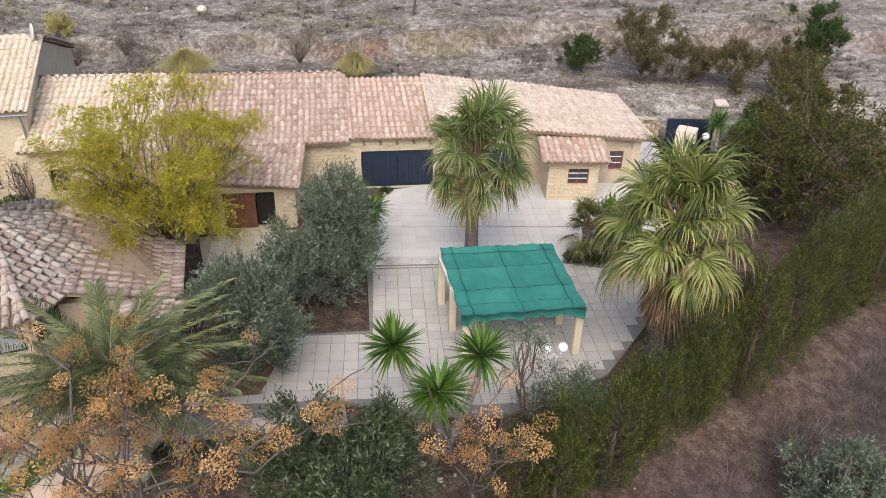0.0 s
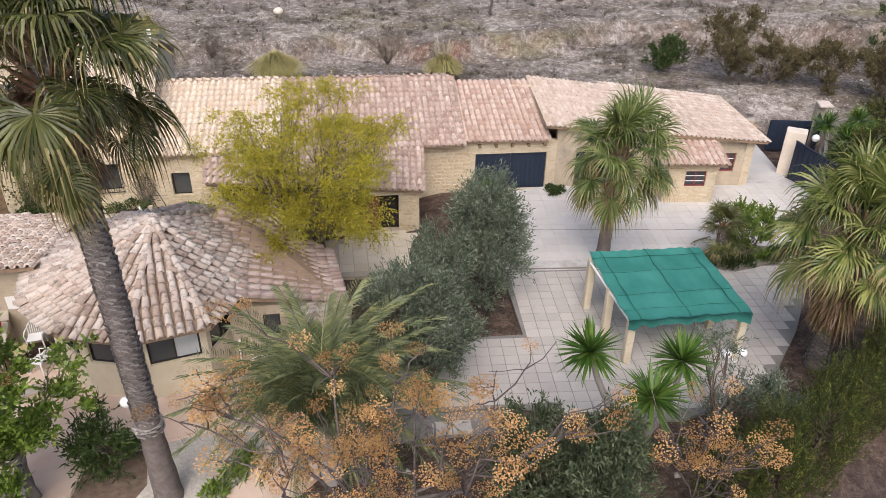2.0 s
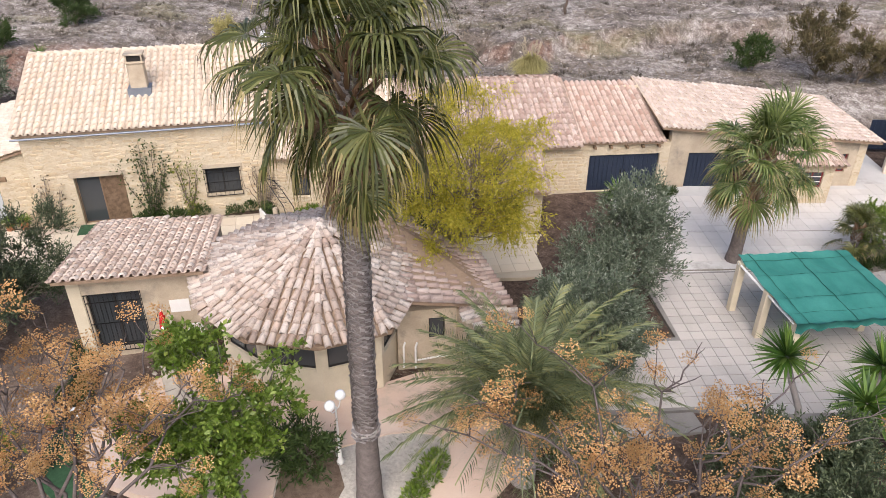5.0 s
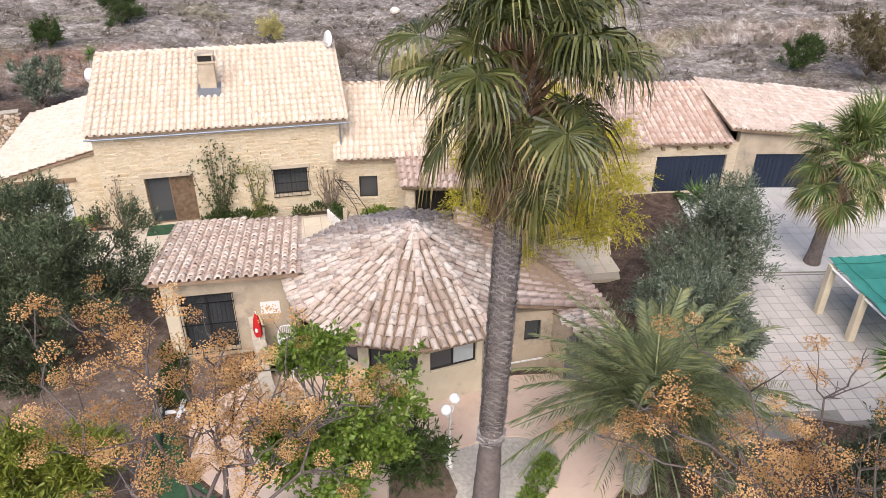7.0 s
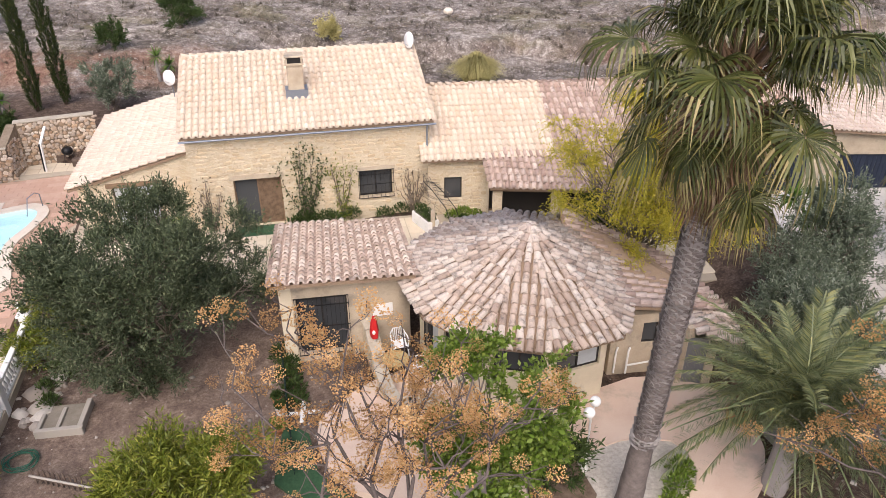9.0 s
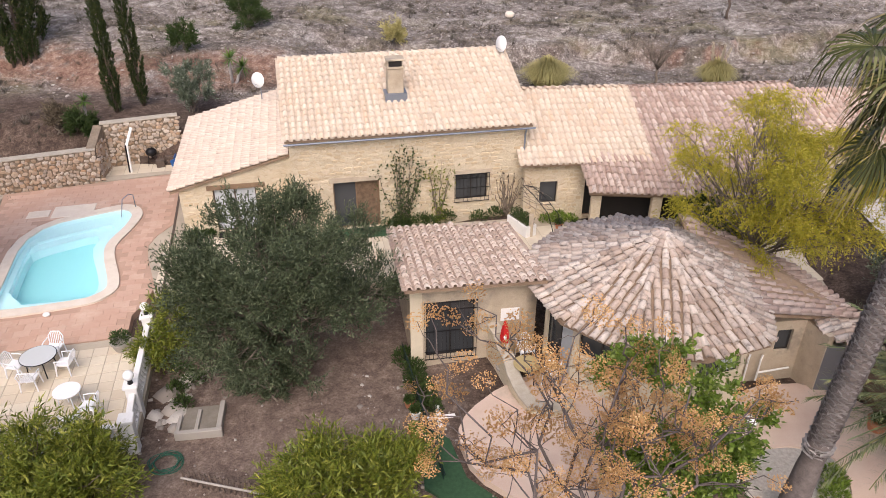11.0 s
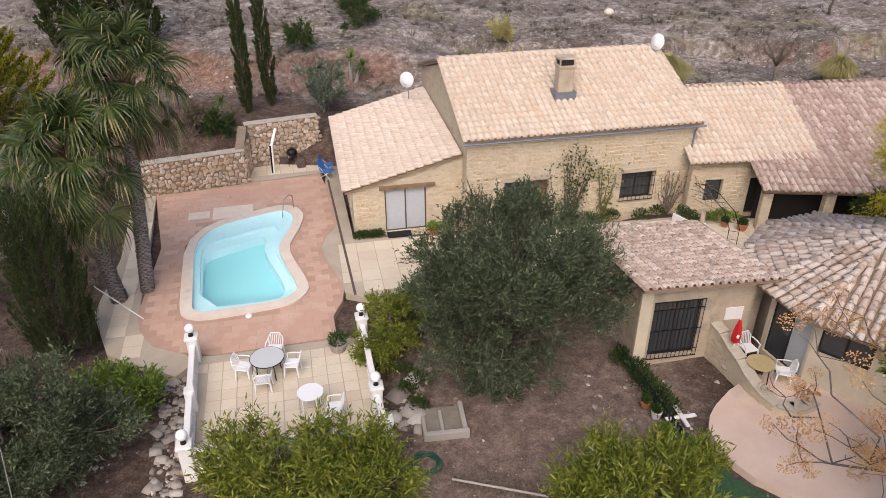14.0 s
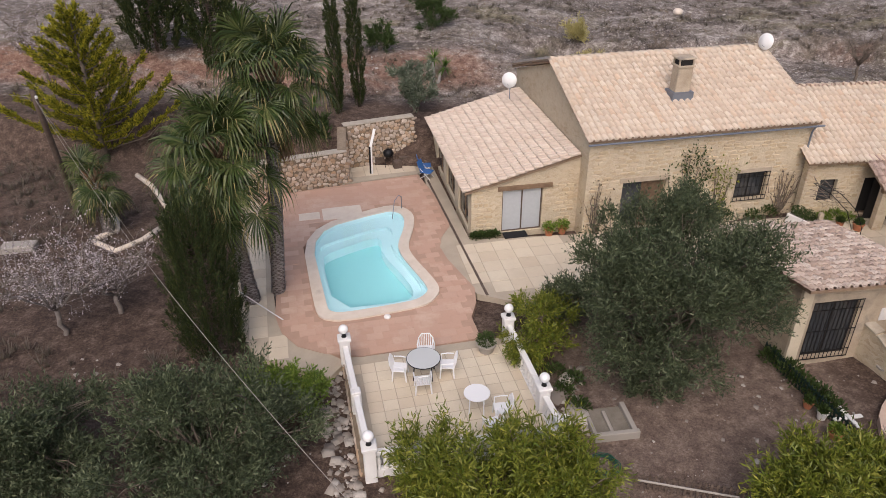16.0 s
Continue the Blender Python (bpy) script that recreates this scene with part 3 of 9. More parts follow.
    red = ramp_colors(nt, f, [(0.36, (0.075, 0.037, 0.027)), (0.5, (0.205, 0.11, 0.075)), (0.64, (0.40, 0.27, 0.20))])
    dry = ramp_colors(nt, f, [(0.36, (0.03, 0.021, 0.02)), (0.5, (0.062, 0.045, 0.043)), (0.64, (0.13, 0.10, 0.092))])
    gravel = ramp_colors(nt, f, [(0.36, (0.085, 0.058, 0.045)), (0.5, (0.185, 0.134, 0.106)), (0.64, (0.35, 0.275, 0.225))])
    bare = ramp_colors(nt, noise_tex(nt, sv, 0.9, 6.0, 0.7), [(0.34, (0, 0, 0)), (0.52, (1, 1, 1))])
    c = mix_rgb(nt, sep.outputs[0], soil, hill)
    c = mix_rgb(nt, math_node(nt, "MULTIPLY", sep.outputs[1], math_node(nt, "MULTIPLY", bare, 0.85)), c, red)
    c = mix_rgb(nt, sep.outputs[2], c, dry)
    c = mix_rgb(nt, at.outputs["Alpha"], c, gravel)
    nt.links.new(c, b.inputs["Base Color"])
    bump(nt, b, f, 0.9, 0.12)
    me.materials.append(m)
    me.update()
    tagged(new("ground", me), "bare dry stony earth rising to a scrubby hillside", "ground", kind="structure")


build_ground()


# ---------------------------------------------------------------- roofs and walls
def barrel_tile(length, low, high, rise, sides=6):
    """One half-barrel clay tile along +y, wider and raised at its lower end, with a thick edge there."""
    s = Shape()
    p = []
    for y, r, lift in ((0, low * 0.72, 0.035), (-0.004, low, 0.068), (length, high, -0.02)):
        for k in range(sides + 1):
            a = math.pi * k / sides
            p.append((-r * math.cos(a), y, lift + rise * r / low * math.sin(a)))
    n = sides + 1
    return s.add(p, [(j * n + k, j * n + k + 1, (j + 1) * n + k + 1, (j + 1) * n + k) for j in range(2) for k in range(sides)])


TILES = {}


def tile_meshes(col, row, mat):
    key = (round(col, 3), round(row, 3), mat.name)
    if key not in TILES:
        TILES[key] = [barrel_tile(row * 1.22, col * (0.355 + 0.012 * i), col * (0.305 + 0.01 * i), col * 0.37).mesh("tile", mat, True) for i in range(3)]
    return TILES[key]


def tile_frame(p, across, up, jitter, rng):
    across = across.normalized()
    up = (up - across * up.dot(across)).normalized()
    n = across.cross(up)
    m = Matrix((across, up, n)).transposed().to_4x4()
    m.translation = p
    return m @ pose(0, 0, 0, rng.uniform(-1, 1) * jitter, rng.uniform(-1, 1) * jitter, rng.uniform(-1, 1) * jitter * 1.5)


def lay_tiles(parent, frames, col, row, mat, rng, pieces):
    """The first frames become tiles of their own, the others one field."""
    kinds = tile_meshes(col, row, mat)
    for m in frames[:pieces]:
        ob = new("tile", kinds[rng.randrange(3)])
        ob.parent, ob.matrix_basis = parent, m
    rest = frames[pieces:]
    if rest:
        src = barrel_tile(row * 1.22, col * 0.365, col * 0.31, col * 0.37)
        pts = np.array(src.v)
        quads = np.array(src.f)
        mats = np.array([[list(r) for r in m] for m in rest])
        v = np.einsum("nij,pj->npi", mats[:, :3, :3], pts) + mats[:, None, :3, 3]
        q = (quads[None] + (np.arange(len(rest)) * len(pts))[:, None, None]).reshape(-1, 4)
        me = quick_mesh("tile_field", v.reshape(-1, 3), q, mat)
        me.polygons.foreach_set("use_smooth", [True] * len(me.polygons))
        part("tile_field", me, mat, parent, "overlapping half-barrel clay tiles", kind="stuff")


def channel_tiles(parent, frames, col, row, mat):
    """The hollow tiles that lie between the crests, one joined field."""
    w = col * 0.36
    pts = np.array([(x, y, h + lift) for y, lift in ((-0.03, 0.022), (-0.028, 0.045), (row * 1.12, 0.002)) for x, h in ((-w, 0.05), (-0.45 * w, 0.012), (0.45 * w, 0.012), (w, 0.05))])
    quads = np.array([(j * 4 + k, j * 4 + k + 1, (j + 1) * 4 + k + 1, (j + 1) * 4 + k) for j in range(2) for k in range(3)])
    mats = np.array([[list(r) for r in m] for m in frames])
    v = np.einsum("nij,pj->npi", mats[:, :3, :3], pts) + mats[:, None, :3, 3]
    q = (quads[None] + (np.arange(len(frames)) * len(pts))[:, None, None]).reshape(-1, 4)
    me = quick_mesh("channel_field", v.reshape(-1, 3), q, mat)
    me.polygons.foreach_set("use_smooth", [True] * len(me.polygons))
    part("channel_field", me, mat, parent, "hollow channel tiles between the crests", kind="stuff")


def tiled_plane(parent, a, b, c, d, mat, col=0.29, row=0.40, seed=1, pieces=250, thick=0.12, jitter=1.2, bed=None, overhang=0.08):
    """A roof plane: eave from a to b, upper edge from d to c, on a bed with thickness."""
    rng = random.Random(seed)
    a, b, c, d = (Vector(p) for p in (a, b, c, d))
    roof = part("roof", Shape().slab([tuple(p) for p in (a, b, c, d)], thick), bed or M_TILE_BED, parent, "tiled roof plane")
    n = max(2, round((b - a).length / col))
    frames = []
    for j in range(60):
        for i in range(n):
            u = (i + 0.5) / n
            lo, hi = a.lerp(b, u), d.lerp(c, u)
            up = hi - lo
            rows = up.length / row
            if j > rows - 0.4:
                continue
            s = j * row - overhang
            p = lo + up.normalized() * s
            across = (b - a).lerp(c - d, clamp(s / max(0.1, up.length)))
            m = tile_frame(p, across, up, jitter, rng)
            m.translation += m.col[2].to_3d() * (0.012 + rng.uniform(0, 0.012))
            frames.append(m)
    lay_tiles(roof, frames, col, row, mat, rng, pieces)
    hollows = []
    for i in range(n + 1):
        lo, hi = a.lerp(b, i / n), d.lerp(c, i / n)
        up = hi - lo
        for j in range(int(up.length / row + 0.6)):
            s = j * row - overhang * 0.7
            hollows.append(tile_frame(lo + up.normalized() * s, (b - a).lerp(c - d, clamp(s / max(0.1, up.length))), up, jitter * 0.6, rng))
    channel_tiles(roof, hollows, (b - a).length / n, row, M_CHANNEL_PALE if mat in (M_TILE_PALE, M_TILE_SUN, M_TILE_BARN) else M_CHANNEL)
    return roof


def ridge_tiles(parent, p0, p1, mat, size=0.32, step=0.38, seed=4):
    rng = random.Random(seed)
    p0, p1 = Vector(p0), Vector(p1)
    d = (p1 - p0)
    side = Vector((0, 0, 1)).cross(d).normalized() * -1
    frames = []
    for k in range(int(d.length / step)):
        frames.append(tile_frame(p0 + d.normalized() * (k * step) + Vector((0, 0, 0.03)), side, d, 1.5, rng))
    ridge = part("ridge", Shape().tube([p0, p1], 0.09, 6), mat, parent)
    lay_tiles(ridge, frames, size, step, mat, rng, 300)


def wall_shape(p0, p1, z0, z1, thick, openings=(), z1_end=None):
    """A wall from p0 to p1 with real openings (from, to, bottom, top along the wall), one connected mesh that thickens to the left of its way. The top may slope."""
    p0, p1 = Vector((*p0, 0)), Vector((*p1, 0))
    length = (p1 - p0).length
    z1_end = z1 if z1_end is None else z1_end
    low = min(z1, z1_end)
    xs = sorted({0.0, length, *[o for h in openings for o in h[:2]]})
    zs = sorted({z0, low, *[o for h in openings for o in h[2:]]})
    m = Matrix.Translation(p0) @ Matrix.Rotation(math.atan2((p1 - p0).y, (p1 - p0).x), 4, "Z")
    index, verts, faces = {}, [], []

    def at(x, y, z):
        key = (round(x, 4), round(y, 4), round(z, 4))
        if key not in index:
            index[key] = len(verts)
            verts.append(m @ Vector((x, y, z)))
        return index[key]

    solid = {}
    for i in range(len(xs) - 1):
        for j in range(len(zs) - 1):
            mx, mz = (xs[i] + xs[i + 1]) / 2, (zs[j] + zs[j + 1]) / 2
            solid[i, j] = not any(h[0] < mx < h[1] and h[2] < mz < h[3] for h in openings)
    sloped = abs(z1 - z1_end) > 0.01
    for (i, j), full in solid.items():
        if not full:
            continue
        x0, x1, a, b = xs[i], xs[i + 1], zs[j], zs[j + 1]
        faces.append((at(x0, 0, a), at(x1, 0, a), at(x1, 0, b), at(x0, 0, b)))
        faces.append((at(x0, thick, b), at(x1, thick, b), at(x1, thick, a), at(x0, thick, a)))
        for di, dj, (u0, w0, u1, w1) in ((-1, 0, (x0, b, x0, a)), (1, 0, (x1, a, x1, b)), (0, -1, (x0, a, x1, a)), (0, 1, (x1, b, x0, b))):
            if not solid.get((i + di, j + dj), False) and not (sloped and dj == 1 and j == len(zs) - 2):
                faces.append((at(u0, 0, w0), at(u0, thick, w0), at(u1, thick, w1), at(u1, 0, w1)))
    if sloped:
        top = lambda x: z1 + (z1_end - z1) * x / length
        for y, flip in ((0, False), (thick, True)):
            for x0, x1 in zip(xs, xs[1:]):
                f = list(dict.fromkeys([at(x0, y, low), at(x1, y, low), at(x1, y, top(x1)), at(x0, y, top(x0))]))
                faces.append(tuple(reversed(f)) if flip else tuple(f))
        for x0, x1 in zip(xs, xs[1:]):
            faces.append((at(x0, 0, top(x0)), at(x1, 0, top(x1)), at(x1, thick, top(x1)), at(x0, thick, top(x0))))
        e = 0.0 if z1 > z1_end else length
        faces.append((at(e, 0, low), at(e, 0, top(e)), at(e, thick, top(e)), at(e, thick, low)))
    return Shape().add(verts, faces)


def window_in(parent, p0, ang, s0, s1, z0, z1, deep=0.14, panes=2, frame_mat=None, glass=None, bars=0, name="window", frame_w=0.06, rows=1):
    """A framed window set into an opening of a wall that starts at p0."""
    frame_mat = frame_mat or M_WOOD
    m = Matrix.Translation((*p0, 0)) @ Matrix.Rotation(ang, 4, "Z")
    outer = Shape()
    outer.box(s0, s1, deep, deep + 0.06, z1 - frame_w, z1, m).box(s0, s1, deep, deep + 0.06, z0, z0 + frame_w, m)
    outer.box(s0, s0 + frame_w, deep, deep + 0.06, z0 + frame_w, z1 - frame_w, m).box(s1 - frame_w, s1, deep, deep + 0.06, z0 + frame_w, z1 - frame_w, m)
    for k in range(1, panes):
        x = s0 + (s1 - s0) * k / panes
        outer.box(x - frame_w / 2, x + frame_w / 2, deep - 0.01, deep + 0.05, z0 + frame_w, z1 - frame_w, m)
    cross = []
    for k in range(1, rows):
        z = z0 + (z1 - z0) * k / rows
        cross.append(Shape().box(s0 + frame_w, s1 - frame_w, deep - 0.014, deep + 0.019, z - 0.018, z + 0.018, m))
    win = part(name, outer, frame_mat, parent)
    for bar in cross:
        part("glazing_bar", bar, M_WHITE, win, "white glazing bar")
    for k in range(panes):
        a, b = s0 + (s1 - s0) * k / panes, s0 + (s1 - s0) * (k + 1) / panes
        g = glass[k % len(glass)] if isinstance(glass, (list, tuple)) else (glass or M_GLASS)
        part("pane", Shape().box(a + frame_w / 2, b - frame_w / 2, deep + 0.02, deep + 0.03, z0 + 0.03, z1 - 0.03, m), g, win)
    if bars:
        bar = Shape().box(-0.009, 0.009, -0.009, 0.009, z0 - 0.06, z1 + 0.06).mesh("bar", M_IRON)
        for k in range(bars):
            ob = new("bar", bar)
            ob.parent = win
            ob.matrix_basis = m @ Matrix.Translation((s0 - 0.05 + (s1 - s0 + 0.1) * k / (bars - 1), -0.08, 0))
        rails = [z0 - 0.05, z0 + (z1 - z0) * 0.12, z0 + (z1 - z0) * 0.5, z0 + (z1 - z0) * 0.88, z1 + 0.05]
        for z in rails:
            part("rail", Shape().box(s0 - 0.07, s1 + 0.07, -0.094, -0.066, z - 0.012, z + 0.012, m), M_IRON, win)
    return win


def face_stones(parent, p0, degrees, length, z0, z1, holes, count, seed):
    """Flat irregular stones that stand a little proud of a wall's face, in rough courses, clear of the openings."""
    rng = random.Random(seed)
    m = Matrix.Translation((*p0, 0)) @ Matrix.Rotation(radians(degrees), 4, "Z")
    kinds = []
    for k in range(8):
        ring = [(0.5 * rng.uniform(0.82, 1.0) * math.copysign(abs(math.cos(a)) ** 0.6, math.cos(a)), 0.5 * rng.uniform(0.82, 1.0) * math.copysign(abs(math.sin(a)) ** 0.6, math.sin(a))) for a in (2 * math.pi * (i + 0.5) / 8 for i in range(8))]
        p = [(x, 0.02, z) for x, z in ring] + [(x * 0.86, -1.0, z * 0.82) for x, z in ring]
        kinds.append(Shape().add(p, [tuple(range(8, 16))] + [(i, (i + 1) % 8, 8 + (i + 1) % 8, 8 + i) for i in range(8)]).mesh("stone", M_WALL_STONE))
    spots, z = [], z0 + 0.1
    while z < z1 - 0.08:
        h, x = rng.uniform(0.15, 0.23), rng.uniform(0, 0.3)
        while x < length - 0.2:
            w = rng.uniform(0.2, 0.55)
            if not any(a - 0.1 < x + w and x < b + 0.1 and c - 0.12 < z + h and z < d + 0.3 for a, b, c, d in holes) and x + w < length:
                spots.append((x + w / 2, z + h / 2, w * 0.93, h * rng.uniform(0.7, 0.92)))
            x += w
        z += h
    rng.shuffle(spots)
    for x, z, w, h in spots[:count]:
        ob = new("stone", kinds[rng.randrange(8)])
        ob.parent = parent
        ob.matrix_basis = m @ Matrix.Translation((x, 0, z)) @ Matrix.Rotation(rng.uniform(-0.1, 0.1), 4, "Y") @ Matrix.Diagonal((w, rng.uniform(0.012, 0.035), h, 1))


def at_frame(origin, degrees):
    c, s = math.cos(radians(degrees)), math.sin(radians(degrees))
    return lambda u, v: (origin[0] + c * u - s * v, origin[1] + s * u + c * v)


# main farmhouse, its own frame turned 15.3 degrees
HOUSE_ANG = 15.3
H = at_frame((-29.19, 28.92), HOUSE_ANG)
GROUND_W = -0.42


def main_house():
    house = thing("farmhouse", (0, 0, 0), "two-storey ochre rubble-stone farmhouse with a pale clay tiled gable roof", "house")
    w = 0.45
    front = wall_shape(H(0.15, 0.25), H(10.9, 0.25), -0.9, 4.1, w, [(1.75, 3.85, GROUND_W, 1.95), (7.4, 8.95, 0.55, 1.85)])
    face_stones(part("front_wall", front, M_STONE, house), H(0.15, 0.25), HOUSE_ANG, 10.75, -0.35, 4.0, [(1.75, 3.85, GROUND_W, 1.95), (7.4, 8.95, 0.55, 1.85)], 290, 901)
    part("east_wall", wall_shape(H(10.9, 0.25 + w), H(10.9, 11.4), -0.9, 4.1, w), M_CREAM, house)
    part("back_wall", wall_shape(H(10.9 - w, 11.4), H(0.15, 11.4), -0.9, 4.1, w), M_STONE, house)
    part("west_wall", wall_shape(H(0.15, 11.4 - w), H(0.15, 0.25 + w), -0.9, 4.1, w), M_STONE, house)
    for u, name in ((0.15, "west_gable"), (10.45, "east_gable")):
        s = Shape()
        tri = [(0.25, 4.1), (11.4, 4.1), (5.6, 5.98)]
        pts = [(*H(u, v), z) for v, z in tri] + [(*H(u + w, v), z) for v, z in tri]
        s.add(pts, [(0, 1, 2), (5, 4, 3), (0, 3, 4, 1), (1, 4, 5, 2), (2, 5, 3, 0)])
        part(name, s, M_STONE if u < 5 else M_CREAM, house)
    e0, e1 = (*H(0, 0), 4.2), (*H(11.05, 0), 4.2)
    r0, r1 = (*H(-0.05, 5.5), 6.16), (*H(11.05, 5.5), 6.16)
    b0, b1 = (*H(-0.05, 11.7), 4.2), (*H(11.05, 11.7), 4.2)
    tiled_plane(house, e0, e1, r1, r0, M_TILE_PALE, 0.29, 0.40, 11, 300, jitter=0.7)
    tiled_plane(house, b1, b0, r0, r1, M_TILE_PALE, 0.40, 0.60, 12, 0)
    ridge_tiles(house, r0, r1, M_TILE_PALE)
    # gutter and downpipe
    g = Shape().tube([(*H(-0.05, -0.08), 4.04), (*H(11.15, -0.08), 4.04)], 0.05, 8)
    part("gutter", g, M_ZINC, house, "zinc half-round gutter")
    d = Shape().tube([(*H(10.75, -0.05), 4.02), (*H(10.75, 0.12), 3.7), (*H(10.75, 0.15), 2.4), (*H(10.95, 0.1), 2.2)], 0.045, 8)
    part("downpipe", d, M_ZINC, house, "zinc downpipe")
    # sliding door and window
    ang = radians(HOUSE_ANG)
    p0 = H(0.15, 0.25)
    window_in(house, p0, ang, 1.75, 3.85, GROUND_W, 1.95, 0.22, 2, M_WOOD, [M_GLASS, M_CURTAIN], name="sliding_door")
    window_in(house, p0, ang, 7.4, 8.95, 0.55, 1.85, 0.22, 2, M_DARK, M_GLASS, bars=9)
    m = Matrix.Translation((*p0, 0)) @ Matrix.Rotation(ang, 4, "Z")
    part("lintel", Shape().box(1.6, 4.0, -0.025, 0.2, 1.96, 2.2, m, 0.02), M_RENDER, house, "smooth rendered lintel")
    part("lintel", Shape().box(7.3, 9.1, -0.025, 0.2, 1.86, 2.1, m, 0.02), M_RENDER, house, "smooth rendered lintel")
    part("sill", Shape().box(7.3, 9.05, -0.06, 0.2, 0.48, 0.549, m, 0.02), M_RENDER, house)
    # chimney
    cx, cy = -24.87, 32.6
    ch = Matrix.Translation((cx, cy, 0)) @ Matrix.Rotation(ang, 4, "Z")
    stack = part("chimney", Shape().box(-0.36, 0.36, -0.3, 0.3, 4.9, 6.45, ch, 0.03), M_RENDER, house, "rendered chimney stack")
    part("flashing", Shape().box(-0.5, 0.5, -0.42, 0.42, 4.9, 5.33, ch), M_ZINC, stack)
    part("cap", Shape().box(-0.42, 0.42, -0.36, 0.36, 6.45, 6.52, ch).box(-0.42, 0.42, -0.36, 0.36, 6.8, 6.87, ch, 0.02), M_RENDER, stack)
    part("flue", Shape().box(-0.3, 0.3, -0.26, 0.26, 6.521, 6.8, ch), M_DARK, stack)
    for k in ((-0.36, -0.3), (0.3, -0.3), (-0.36, 0.24), (0.3, 0.24)):
        part("cap_post", Shape().box(k[0], k[0] + 0.06, k[1], k[1] + 0.06, 6.52, 6.8, ch), M_RENDER, stack)
    return house


main_house()


def sun_lounge():
    """Lean-to against the west gable, open to the pool."""
    lounge = thing("sunroom", (0, 0, 0), "single-storey lean-to sunroom of cream stone with a pale tiled roof", "annex")
    f0, f1 = H(-4.85, 1.1), H(0.15, 1.1)
    part("front_wall", wall_shape(f0, f1, -0.9, 1.82, 0.3, [(1.43, 3.33, GROUND_W, 1.72)], 3.05), M_STONE, lounge)
    face_stones(lounge, f0, HOUSE_ANG, 4.9, -0.35, 1.75, [(1.15, 3.75, -0.5, 2.1)], 60, 906)
    window_in(lounge, f0, radians(HOUSE_ANG), 1.43, 3.33, GROUND_W, 1.72, 0.12, 2, M_POLE, M_PALE_PANE, name="glazed_door")
    m = Matrix.Translation((*f0, 0)) @ Matrix.Rotation(radians(HOUSE_ANG), 4, "Z")
    part("lintel", Shape().box(1.2, 3.75, -0.07, 0.2, 1.721, 1.93, m, 0.02), M_WOOD, lounge, "dark timber lintel")
    b0 = H(-4.85, 10.1)
    part("pool_wall", wall_shape(b0, H(-4.85, 1.4), -0.9, 1.82, 0.3, [(0.6, 2.6, GROUND_W, 1.6), (3.3, 5.4, GROUND_W, 1.6), (6.2, 8.4, GROUND_W, 1.6)]), M_CREAM, lounge)
    ang = math.atan2(H(-4.85, 1.4)[1] - b0[1], H(-4.85, 1.4)[0] - b0[0])
    for a, b in ((0.6, 2.6), (3.3, 5.4), (6.2, 8.4)):
        window_in(lounge, b0, ang, a, b, GROUND_W, 1.6, 0.12, 2, M_WOOD, M_GLASS, name="glazed_door")
    part("back_wall", wall_shape(H(0.15, 10.4), H(-4.85, 10.4), -0.9, 3.0, 0.3, (), 1.82), M_STONE, lounge)
    tiled_plane(lounge, (*H(-5.2, 10.6), 1.84), (*H(-5.2, 0.95), 1.84), (*H(0.12, 0.95), 3.22), (*H(0.12, 10.6), 3.22), M_TILE_SUN, 0.25, 0.42, 21, 300, jitter=1.8)


sun_lounge()

# east range: link, porch, workshop and garage
EAST_ANG = 9.2
E = at_frame((-18.43, 31.1), EAST_ANG)


